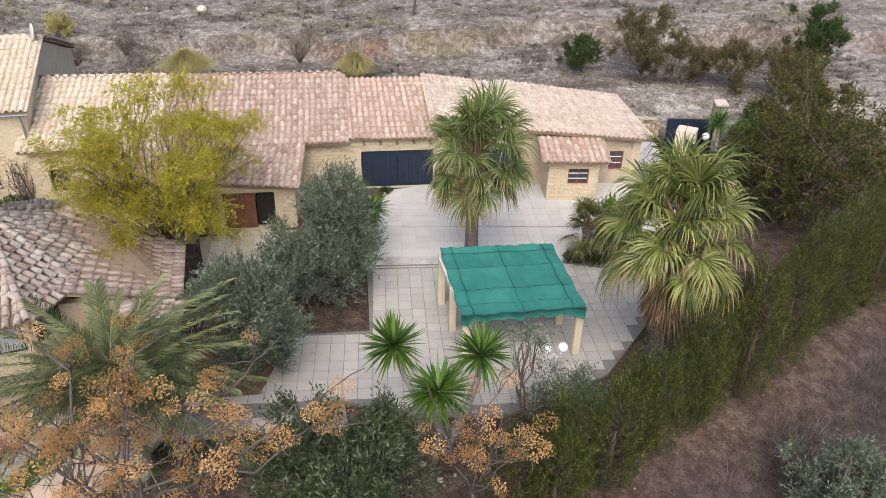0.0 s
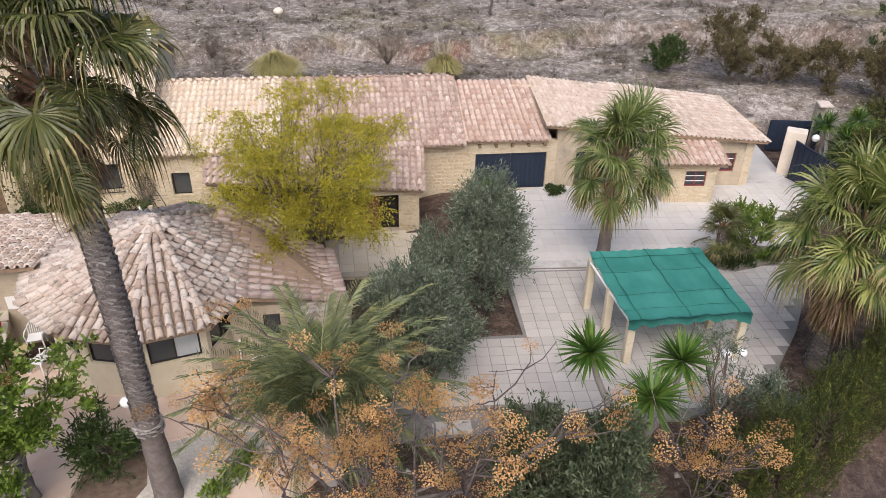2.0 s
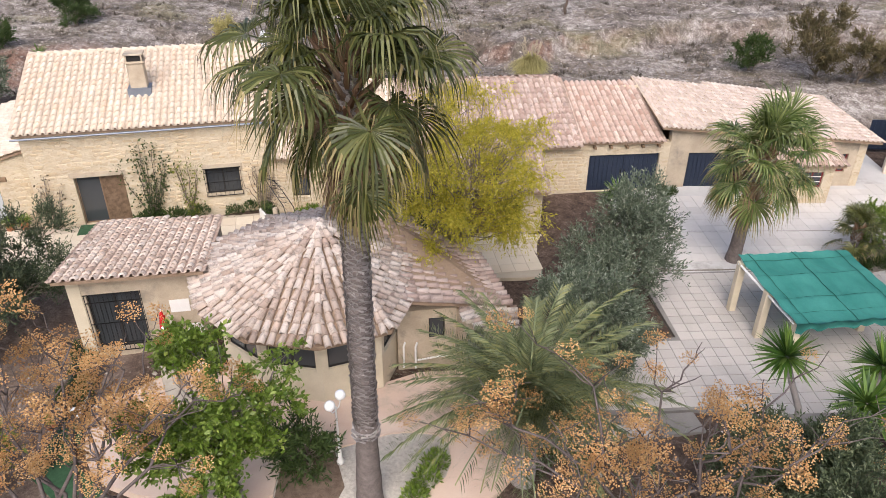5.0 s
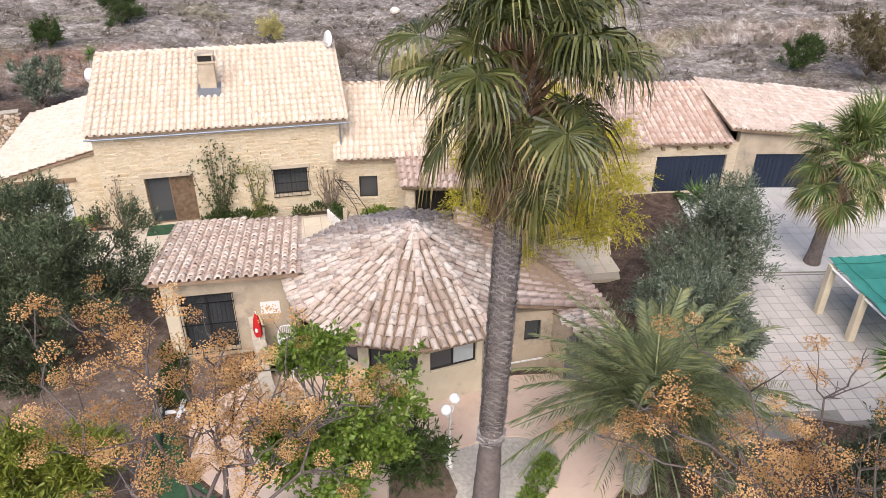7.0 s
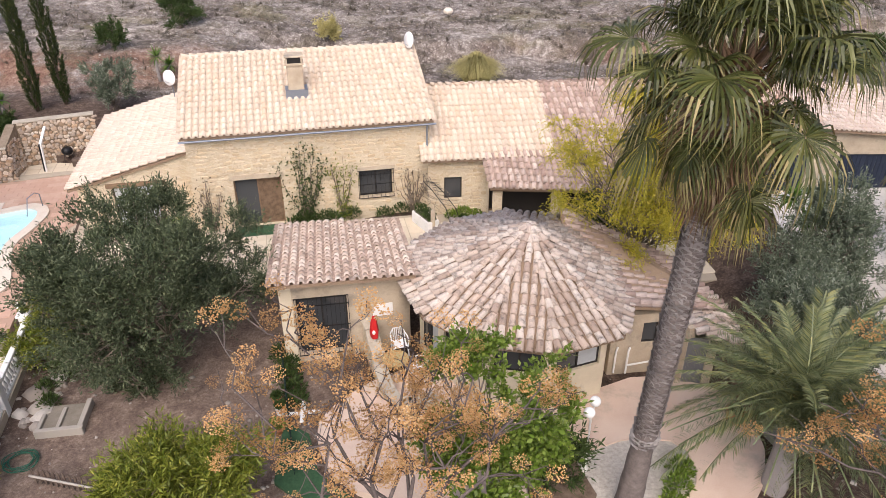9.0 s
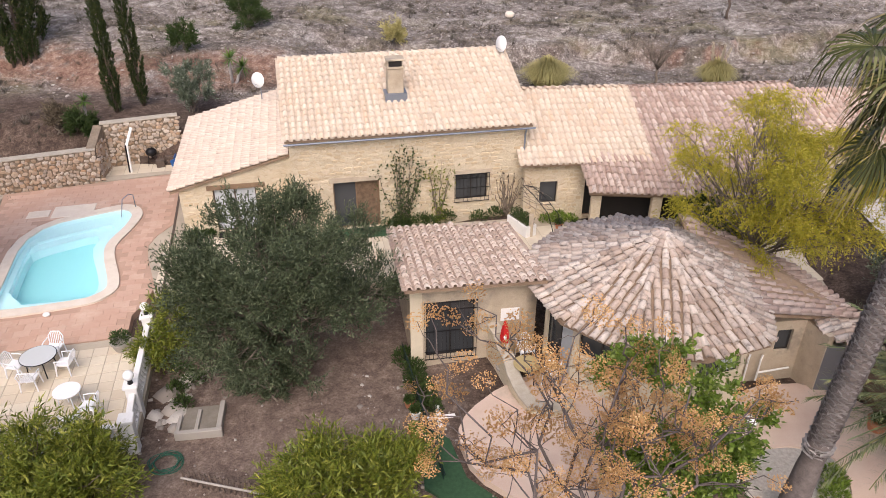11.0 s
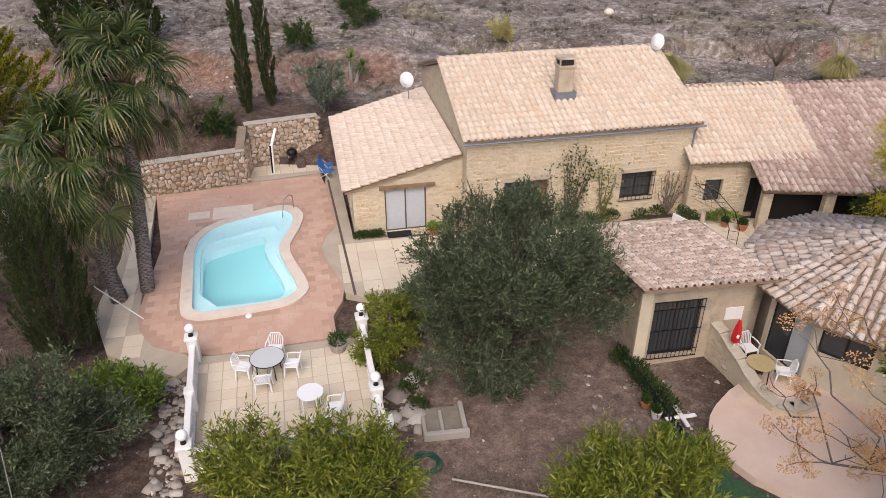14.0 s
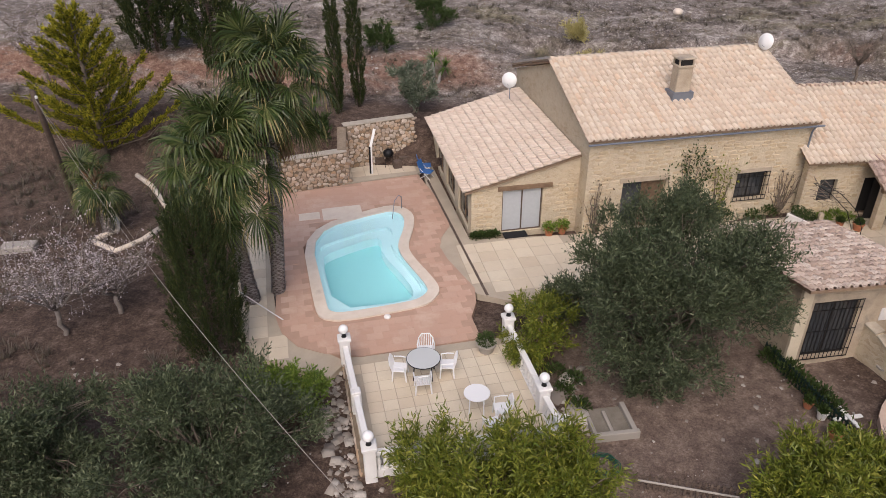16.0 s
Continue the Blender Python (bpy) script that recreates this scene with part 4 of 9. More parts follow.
def east_range():
    link = thing("link_building", (0, 0, 0), "low stone link building with a pale clay tiled roof", "annex")
    p0 = E(-0.3, 0.35)
    face_stones(part("front_wall", wall_shape(p0, E(14.6, 0.35), -0.9, 2.4, 0.4, [(0.75, 1.6, 0.35, 1.5), (2.9, 3.9, GROUND_W, 1.5)]), M_STONE, link), p0, EAST_ANG, 3.0, -0.35, 2.3, [(0.75, 1.6, 0.35, 1.5), (2.9, 3.9, -0.5, 1.5)], 60, 902)
    window_in(link, p0, radians(EAST_ANG), 0.75, 1.6, 0.35, 1.5, 0.2, 1, M_DARK, M_GLASS)
    window_in(link, p0, radians(EAST_ANG), 2.9, 3.9, GROUND_W, 1.5, 0.2, 1, M_WOOD, M_DARK, name="door")
    part("back_wall", wall_shape(E(14.6, 8.0), E(-0.3, 8.0), -0.9, 2.4, 0.4), M_STONE, link)
    e = [(*E(-0.55, 0.0), 2.52), (*E(5.6, 0.0), 2.52), (*E(5.6, 4.7), 4.5), (*E(-0.55, 4.7), 4.5)]
    tiled_plane(link, *e, M_TILE_PALE, 0.29, 0.40, 31, 250, jitter=0.8)
    tiled_plane(link, (*E(14.2, 8.3), 2.7), (*E(-0.55, 8.3), 2.7), (*E(-0.55, 4.7), 4.5), (*E(14.2, 4.7), 4.5), M_TILE_PINK, 0.42, 0.6, 32, 0)
    ridge_tiles(link, (*E(-0.55, 4.7), 4.5), (*E(5.6, 4.7), 4.5), M_TILE_PALE)
    shop = thing("workshop", (0, 0, 0), "long old stone workshop range with a weathered pink tiled roof", "outbuilding")
    tiled_plane(shop, (*E(5.6, 0.0), 2.5), (*E(14.2, -0.15), 2.58), (*E(14.2, 4.7), 4.45), (*E(5.6, 4.7), 4.45), M_TILE_BROWN, 0.29, 0.40, 33, 250, jitter=1.8)
    ridge_tiles(shop, (*E(5.6, 4.7), 4.46), (*E(14.2, 4.7), 4.46), M_TILE_BROWN)
    # roof that runs on down over porch and brown-door room
    c0, c1 = (-15.9, 30.05, 1.75), (-6.15, 29.8, 1.75)
    tiled_plane(shop, c0, c1, (*E(12.2, 0.35), 2.66), (*E(2.2, 0.35), 2.66), M_TILE_BROWN, 0.30, 0.40, 34, 250, jitter=2.0)
    # brown-door room
    room = thing("door_room", (0, 0, 0), "projecting stone room with brown double doors", "outbuilding")
    r0 = (-11.2, 29.35)
    r1 = (-6.35, 30.15)
    rang = math.atan2(r1[1] - r0[1], r1[0] - r0[0])
    face_stones(part("front_wall", wall_shape(r0, r1, -0.9, 1.6, 0.35, [(0.55, 1.15, 0.7, 1.35), (1.75, 4.0, -0.35, 1.42)]), M_STONE, room), r0, math.degrees(rang), 4.85, -0.35, 1.5, [(0.55, 1.15, 0.7, 1.35), (1.75, 4.0, -0.5, 1.42)], 60, 905)
    part("side_wall", wall_shape(r1, (-6.85, 33.4), -0.9, 1.6, 0.35, (), 2.5), M_STONE, room)
    window_in(room, r0, rang, 0.55, 1.15, 0.7, 1.35, 0.2, 1, M_WOOD, M_GLASS)
    mm = Matrix.Translation((*r0, 0)) @ Matrix.Rotation(rang, 4, "Z")
    for a, b in ((1.77, 2.55), (2.57, 3.15)):
        leaf = part("door_leaf", Shape().box(a, b, 0.08, 0.13, -0.34, 1.4, mm), M_BROWN_DOOR, room, "brown timber door leaf")
        for k in range(3):
            z = -0.24 + 0.54 * k
            part("panel", Shape().box(a + 0.1, b - 0.1, 0.06, 0.079, z, z + 0.44, mm, 0.015), M_BROWN_DOOR, leaf)
    # Panel whose near-black colour stands for the unlit room behind the opening.
    part("doorway", Shape().box(3.16, 4.0, 0.3, 0.34, -0.34, 1.42, mm), M_DARK, room, "near-black panel painted as the open doorway's inner shade")
    part("step", Shape().box(1.5, 4.3, -0.9, -0.02, -0.6, -0.34, mm, 0.02), M_CREAM, room)
    # porch posts
    porch = thing("porch", (0, 0, 0), "tiled porch on square stone posts beside the farmhouse", "porch")
    for x, y in ((-15.55, 30.5), (-12.9, 30.3)):
        part("post", Shape().box(x - 0.22, x + 0.22, y - 0.2, y + 0.2, -0.6, 1.72, None, 0.02), M_STONE, porch)
    part("beam", Shape().box(-15.9, -11.3, 30.15, 30.33, 1.52, 1.68), M_WOOD, porch)
    # Thin near-black sheet added as the porch's shade.
    part("back", Shape().box(-15.6, -11.0, 31.62, 31.66, -0.5, 1.95), M_DARK, porch, "near-black sheet painted as the porch's inner shade")
    # garage one
    garage = thing("garage", (0, 0, 0), "stone garage with dark blue double doors under a pink tiled roof", "garage")
    g0, g1 = (-6.7, 33.35), (0.15, 34.4)
    gang = math.atan2(g1[1] - g0[1], g1[0] - g0[0])
    face_stones(part("front_wall", wall_shape(g0, g1, -0.5, 2.45, 0.35, [(2.9, 6.45, -0.06, 1.88)]), M_STONE, garage), g0, math.degrees(gang), 6.8, -0.1, 2.25, [(2.9, 6.45, -0.2, 1.88)], 90, 903)
    gm = Matrix.Translation((*g0, 0)) @ Matrix.Rotation(gang, 4, "Z")
    for a, b in ((2.92, 4.67), (4.69, 6.43)):
        leaf = part("door_leaf", Shape().box(a, b, 0.12, 0.17, -0.05, 1.86, gm), M_GARAGE, garage, "dark blue metal door leaf")
        for k in range(7):
            x = a + 0.08 + k * (b - a - 0.16) / 7
            part("slat", Shape().box(x, x + (b - a - 0.16) / 7 - 0.03, 0.095, 0.119, 0.0, 1.8, gm, 0.008), M_GARAGE, leaf)
        part("handle", Shape().box((b - 0.12) if a < 4 else a + 0.08, (b - 0.08) if a < 4 else a + 0.12, 0.05, 0.09, 0.85, 1.05, gm), M_IRON, leaf)
    a, b = (-4.45, 33.55, 2.6), (-0.3, 34.1, 2.58)
    tiled_plane(garage, a, b, (-1.3, 38.5, 4.2), (-5.2, 38.0, 4.2), M_TILE_PINK, 0.29, 0.40, 41, 250, jitter=1.0)
    tiled_plane(garage, (-6.75, 33.2, 2.62), (-4.5, 33.5, 2.6), (-5.25, 38.0, 4.3), (-7.4, 37.7, 4.3), M_TILE_BROWN, 0.29, 0.40, 42, 100, jitter=1.6)
    part("parapet", Shape().add([(-4.52, 33.45, 2.56), (-4.34, 33.47, 2.56), (-5.06, 38.0, 4.2), (-5.3, 38.0, 4.2), (-4.52, 33.45, 2.72), (-4.34, 33.47, 2.72), (-5.06, 38.0, 4.44), (-5.3, 38.0, 4.44)],
         [(3, 2, 1, 0), (4, 5, 6, 7), (0, 1, 5, 4), (1, 2, 6, 5), (2, 3, 7, 6), (3, 0, 4, 7)]), M_TILE_PINK, garage, "raised verge between the roofs")
    for x in (3.0, 3.8, 4.6, 5.4, 6.2):
        part("rafter_end", Shape().box(x, x + 0.12, -0.3, 0.1, 2.3, 2.42, gm), M_WOOD, garage)
    part("back_wall", Shape().box(-7.2, -1.0, 37.9, 38.2, -0.5, 4.1), M_STONE, garage)
    # garage two, under the wide low roof
    barn = thing("barn", (0, 0, 0), "long low rendered barn with a pale weathered tiled roof", "outbuilding")
    q0, q1 = (0.15, 34.45), (10.0, 35.15)
    qang = math.atan2(q1[1] - q0[1], q1[0] - q0[0])
    part("front_wall", wall_shape(q0, q1, -0.5, 3.15, 0.4, [(1.0, 3.9, -0.04, 1.85), (8.35, 9.05, 0.75, 1.75)], 2.35), M_RENDER, barn)
    window_in(barn, q0, qang, 8.35, 9.05, 0.75, 1.75, 0.12, 2, M_RED_FRAME, M_GLASS, rows=3)
    qm = Matrix.Translation((*q0, 0)) @ Matrix.Rotation(qang, 4, "Z")
    for a, b in ((1.02, 2.44), (2.46, 3.88)):
        leaf = part("door_leaf", Shape().box(a, b, 0.12, 0.17, -0.03, 1.83, qm), M_GARAGE, barn, "dark blue metal door leaf")
        for k in range(6):
            x = a + 0.08 + k * (b - a - 0.16) / 6
            part("slat", Shape().box(x, x + (b - a - 0.16) / 6 - 0.03, 0.095, 0.119, 0.0, 1.78, qm, 0.008), M_GARAGE, leaf)
    part("east_wall", wall_shape(q1, (9.3, 40.0), -0.5, 2.35, 0.4, (), 2.8), M_STONE, barn)
    part("back_wall", wall_shape((9.3, 40.0), (-1.0, 39.0), -0.5, 2.8, 0.4, (), 4.0), M_RENDER, barn)
    tiled_plane(barn, (-0.45, 34.05, 3.32), (10.45, 34.75, 2.5), (9.5, 40.3, 2.98), (-1.2, 39.3, 4.22), M_TILE_BARN, 0.24, 0.38, 51, 300, jitter=2.8)
    # small hut in front of the barn
    hut = thing("hut", (0, 0, 0), "small rubble-stone lean-to hut with a red-framed window", "hut")
    h0, h1 = (5.2, 32.85), (7.62, 33.0)
    hut_ang = math.atan2(h1[1] - h0[1], h1[0] - h0[0])
    face_stones(part("front_wall", wall_shape(h0, h1, -0.3, 2.0, 0.3, [(0.95, 1.95, 0.85, 1.65)]), M_STONE, hut), h0, math.degrees(hut_ang), 2.4, 0.0, 1.95, [(0.95, 1.95, 0.85, 1.65)], 50, 904)
    part("west_wall", wall_shape((5.05, 34.8), h0, -0.3, 2.5, 0.3, (), 2.0), M_STONE, hut)
    part("east_wall", wall_shape(h1, (7.55, 34.95), -0.3, 2.0, 0.3, (), 2.45), M_STONE, hut)
    window_in(hut, h0, hut_ang, 0.95, 1.95, 0.85, 1.65, 0.1, 2, M_RED_FRAME, M_GLASS, rows=3)
    tiled_plane(hut, (4.95, 32.55, 2.1), (7.98, 32.75, 2.08), (7.85, 34.9, 2.55), (4.8, 34.7, 2.62), M_TILE_PINK, 0.29, 0.36, 61, 150, jitter=1.5)


east_range()

# round house with its wing, and the flat-roofed bedroom block
C = at_frame((-22.94, 19.83), 13.0)


def bedroom_block():
    block = thing("bedroom_block", (0, 0, 0), "rendered bedroom block with a barred window and an old tiled roof", "annex")
    f0, f1 = C(0.15, 0.55), C(4.5, 0.55)
    part("front_wall", wall_shape(f0, f1, -1.0, 2.72, 0.3, [(0.5, 2.2, -0.3, 1.98)]), M_RENDER, block)
    part("west_wall", wall_shape(C(0.15, 6.2), C(0.15, 0.85), -1.0, 1.5, 0.3, (), 2.6), M_RENDER, block)
    part("east_wall", wall_shape(C(4.5, 0.55), C(4.5, 6.2), -1.0, 2.6, 0.3, (), 1.5), M_RENDER, block)
    part("back_wall", wall_shape(C(4.5, 6.2), C(0.15, 6.2), -1.0, 1.5, 0.3), M_RENDER, block)
    window_in(block, f0, radians(13.0), 0.5, 2.2, -0.3, 1.98, 0.12, 2, M_DARK, M_GLASS, bars=13)
    m = Matrix.Translation((*f0, 0)) @ Matrix.Rotation(radians(13.0), 4, "Z")
    part("corner_band", Shape().box(-0.03, 0.38, -0.02, 0.1, -0.8, 2.7, m), M_CREAM, block, "cream corner render")
    part("notice", Shape().box(3.1, 3.75, -0.03, -0.005, 1.0, 1.5, m), M_WHITE, block, "white framed panel on the wall")
    tiled_plane(block, (*C(-0.1, 0.0), 2.92), (*C(4.65, 0.0), 2.86), (*C(4.65, 5.9), 1.85), (*C(-0.1, 6.5), 1.75), M_TILE_OLD, 0.30, 0.36, 71, 300, jitter=1.8)


bedroom_block()
APEX = Vector((-14.64, 21.94, 4.2))


def round_house():
    house = thing("round_house", (0, 0, 0), "round garden house with a conical clay tiled roof", "annex")
    rng = random.Random(8)
    n, r, eave = 12, 4.4, 2.42
    pulled = {11: 0.8, 0: 0.76, 1: 0.8}
    ring = [APEX + Vector((r * pulled.get(k, 1.0) * math.cos(2 * math.pi * (k + 0.3) / n), r * pulled.get(k, 1.0) * math.sin(2 * math.pi * (k + 0.3) / n), eave - APEX.z)) for k in range(n)]
    frames = []
    low = [p - Vector((0, 0, 0.12)) for p in ring]
    bed = Shape().add(ring + low + [APEX], [(k, (k + 1) % n, 2 * n) for k in range(n)] + [(n + k, n + (k + 1) % n, (k + 1) % n, k) for k in range(n)])
    for k in range(n):
        a, b = ring[k], ring[(k + 1) % n]
        mid = a.lerp(b, 0.5)
        up, across = APEX - mid, (b - a).normalized()
        half = (b - a).length / 2
        for i in range(-4, 5):
            off = i * 0.285
            if abs(off) > half:
                continue
            reach = up.length * (1 - abs(off) / half)
            for j in range(int(reach / 0.40) + 1):
                p = mid + across * (off + rng.uniform(-0.015, 0.015)) + up.normalized() * (j * 0.40 - 0.1 + rng.uniform(-0.02, 0.02))
                m = tile_frame(p, across, up, 2.2, rng)
                m.translation += m.col[2].to_3d() * 0.015
                frames.append((0 if p.y < APEX.y - 1 else 1, j, m))
    frames.sort(key=lambda q: q[:2])
    # The dark bed shows between the tiles as painted gap shade.
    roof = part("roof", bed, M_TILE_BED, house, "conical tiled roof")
    lay_tiles(roof, [q[2] for q in frames], 0.315, 0.40, M_TILE_OLD, rng, 300)
    for k in range(n):
        hip = []
        d = APEX - ring[k]
        for j in range(int(d.length / 0.36)):
            hip.append(tile_frame(ring[k] + d.normalized() * (j * 0.36) + Vector((0, 0, 0.07)), Vector((0, 0, 1)).cross(d) * -1, d, 1.5, rng))
        lay_tiles(roof, hip, 0.33, 0.38, M_TILE_OLD, rng, 12)
    part("finial", Shape().lathe([(0.3, -0.12), (0.26, 0.02), (0.12, 0.1), (0.02, 0.13)], APEX, 10), M_TILE_OLD, roof, smooth=True)
    # drum with a band of windows
    k0, wr = 12, 3.75
    corner = [(APEX.x + wr * pulled.get(k, 1.0) * math.cos(2 * math.pi * (k + 0.3) / k0), APEX.y + wr * pulled.get(k, 1.0) * math.sin(2 * math.pi * (k + 0.3) / k0)) for k in range(k0)]
    for k in range(k0):
        a, b = corner[k], corner[(k + 1) % k0]
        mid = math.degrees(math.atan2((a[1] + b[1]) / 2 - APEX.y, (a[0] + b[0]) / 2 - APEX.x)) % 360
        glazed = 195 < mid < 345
        length = math.hypot(b[0] - a[0], b[1] - a[1])
        hole = [(0.2, length - 0.2, 1.0, 2.0)] if glazed else []
        if 190 < mid < 225:
            hole = [(0.15, length - 0.1, -0.3, 2.0)]
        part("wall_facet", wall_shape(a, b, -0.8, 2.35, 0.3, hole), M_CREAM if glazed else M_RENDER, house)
        for o in hole:
            window_in(house, a, math.atan2(b[1] - a[1], b[0] - a[0]), *o, 0.1, 2, M_DARK, [M_GLASS, M_PALE_PANE] if k % 3 == 0 else M_GLASS)
    # east wing
    wing = thing("wing", (0, 0, 0), "low wing of the round house with a brown tiled roof", "annex")
    a, b = (-8.18, 20.8, 1.9), (-9.3, 24.25, 1.8)
    tiled_plane(wing, a, b, (-13.4, 25.0, 3.4), (-13.3, 19.5, 2.86), M_TILE_BROWN, 0.29, 0.40, 81, 300, jitter=2.4)
    tiled_plane(wing, (-8.0, 19.5, 1.5), (-8.05, 20.85, 1.74), (-10.0, 20.65, 2.1), (-9.5, 19.95, 1.85), M_TILE_OLD, 0.30, 0.38, 82, 60, jitter=2.0)
    w0, w1 = (-11.9, 20.15), (-9.95, 20.55)
    part("front_wall", wall_shape(w0, w1, -0.6, 1.95, 0.3, [(1.05, 1.6, 0.75, 1.6)]), M_RENDER, wing)
    window_in(wing, w0, math.atan2(0.4, 1.95), 1.05, 1.6, 0.75, 1.6, 0.1, 1, M_DARK, M_GLASS)
    part("porch_wall", wall_shape((-9.95, 20.55), (-9.6, 19.7), -0.6, 1.9, 0.25), M_RENDER, wing)
    part("door", Shape().box(-9.58, -8.7, 19.72, 19.78, -0.3, 1.5), M_GREYDOOR, wing, "dark grey door")
    part("east_wall", wall_shape((-8.6, 19.72), (-9.45, 23.6), -0.6, 1.75, 0.3), M_RENDER, wing)
    part("back_wall", wall_shape((-9.45, 23.6), (-13.2, 24.6), -0.6, 1.8, 0.3, (), 2.6), M_RENDER, wing)
    for x in (-11.3, -11.7):
        part("pipe", Shape().tube([(x, 20.08, -0.3), (x, 20.08, 0.6), (x + 0.05, 20.14, 0.75)], 0.035, 6), M_WHITE, wing, "white plastic pipe")
    part("pipe", Shape().tube([(-11.3, 20.1, 0.02), (-10.2, 20.36, 0.1)], 0.035, 6), M_WHITE, wing, "white plastic pipe")


round_house()


# ---------------------------------------------------------------- pavings and pool
def paved(name, label, outline, top, tile, degrees, mat, bed, depth=0.25, gap=0.028, pieces=300, keep=None, category="pavement", seed=3, near=None, long=1.0):
    """A bed with one raised piece a tile."""
    ob = single(name, Shape().prism(outline, top - depth, top - 0.015), bed, label, category, kind="structure")
    rng = random.Random(seed)
    c, s = math.cos(radians(degrees)), math.sin(radians(degrees))
    us = [c * x + s * y for x, y in outline]
    vs = [-s * x + c * y for x, y in outline]
    half = tile / 2
    me = [Shape().box(-half * long + gap / 2, half * long - gap / 2, -half + gap / 2, half - gap / 2, -0.03, 0.0 + 0.002 * i, None, 0.008).mesh("paving_slab", mat) for i in range(2)]
    spots = []
    u, row = min(us), 0
    v = min(vs)
    while v < max(vs):
        u = min(us) - (0.5 * tile * long if (row % 2 and long > 1.2) else 0)
        while u < max(us):
            cu, cv = u + half * long, v + half
            pts = [(c * a - s * b, s * a + c * b) for a, b in ((cu, cv), (cu - half * long * 0.9, cv - half * 0.9), (cu + half * long * 0.9, cv - half * 0.9), (cu + half * long * 0.9, cv + half * 0.9), (cu - half * long * 0.9, cv + half * 0.9))]
            if all(inside(p, outline) for p in pts) and (keep is None or keep(*pts[0])):
                spots.append(pts[0])
            u += tile * long
        v += tile
        row += 1
    if near:
        spots.sort(key=lambda p: math.hypot(p[0] - near[0], p[1] - near[1]))
    field = Shape()
    for k, (x, y) in enumerate(spots):
        m = pose(x, y, top + rng.uniform(-0.004, 0.004), rng.uniform(-0.3, 0.3), rng.uniform(-0.3, 0.3), degrees + rng.uniform(-0.3, 0.3))
        if k < pieces:
            o = new("paving_slab", me[rng.randrange(2)])
            o.parent, o.matrix_basis = ob, m
        else:
            field.box(-half * long + gap / 2, half * long - gap / 2, -half + gap / 2, half - gap / 2, -0.03, 0, m)
    if field.v:
        part("slab_field", field, mat, ob, kind="stuff")
    return ob


POOL = list(reversed([(-41.65, 28.55), (-38.35, 30.9), (-37.75, 30.75), (-37.4, 30.2), (-37.3, 29.1), (-37.42, 27.6), (-37.1, 26.6), (-35.9, 24.6), (-35.68, 24.0), (-36.0, 23.4), (-36.7, 23.05), (-38.9, 22.25), (-39.4, 22.35), (-39.6, 22.8)]))
COPING = list(reversed([(-42.05, 28.55), (-38.55, 31.45), (-37.55, 31.3), (-36.95, 30.5), (-36.85, 29.2), (-36.95, 27.6), (-36.65, 26.7), (-35.45, 24.75), (-35.2, 24.0), (-35.55, 23.1), (-36.5, 22.6), (-38.8, 21.72), (-39.65, 21.85), (-40.05, 22.6)]))


def rounded(poly, steps=2):
    for _ in range(steps):
        poly = [p for (x0, y0), (x1, y1) in zip(poly, poly[1:] + poly[:1]) for p in ((x0 * 0.78 + x1 * 0.22, y0 * 0.78 + y1 * 0.22), (x0 * 0.22 + x1 * 0.78, y0 * 0.22 + y1 * 0.78))]
    return poly


def ring_shape(inner, outer, z0, z1):
    n = len(inner)
    v = [(x, y, z) for z in (z0, z1) for x, y in inner] + [(x, y, z) for z in (z0, z1) for x, y in outer]
    f = []
    for i in range(n):
        j = (i + 1) % n
        f += [(i, n + i, n + j, j), (2 * n + i, 2 * n + j, 3 * n + j, 3 * n + i), (n + i, 3 * n + i, 3 * n + j, n + j), (i, j, 2 * n + j, 2 * n + i)]
    return Shape().add(v, f)


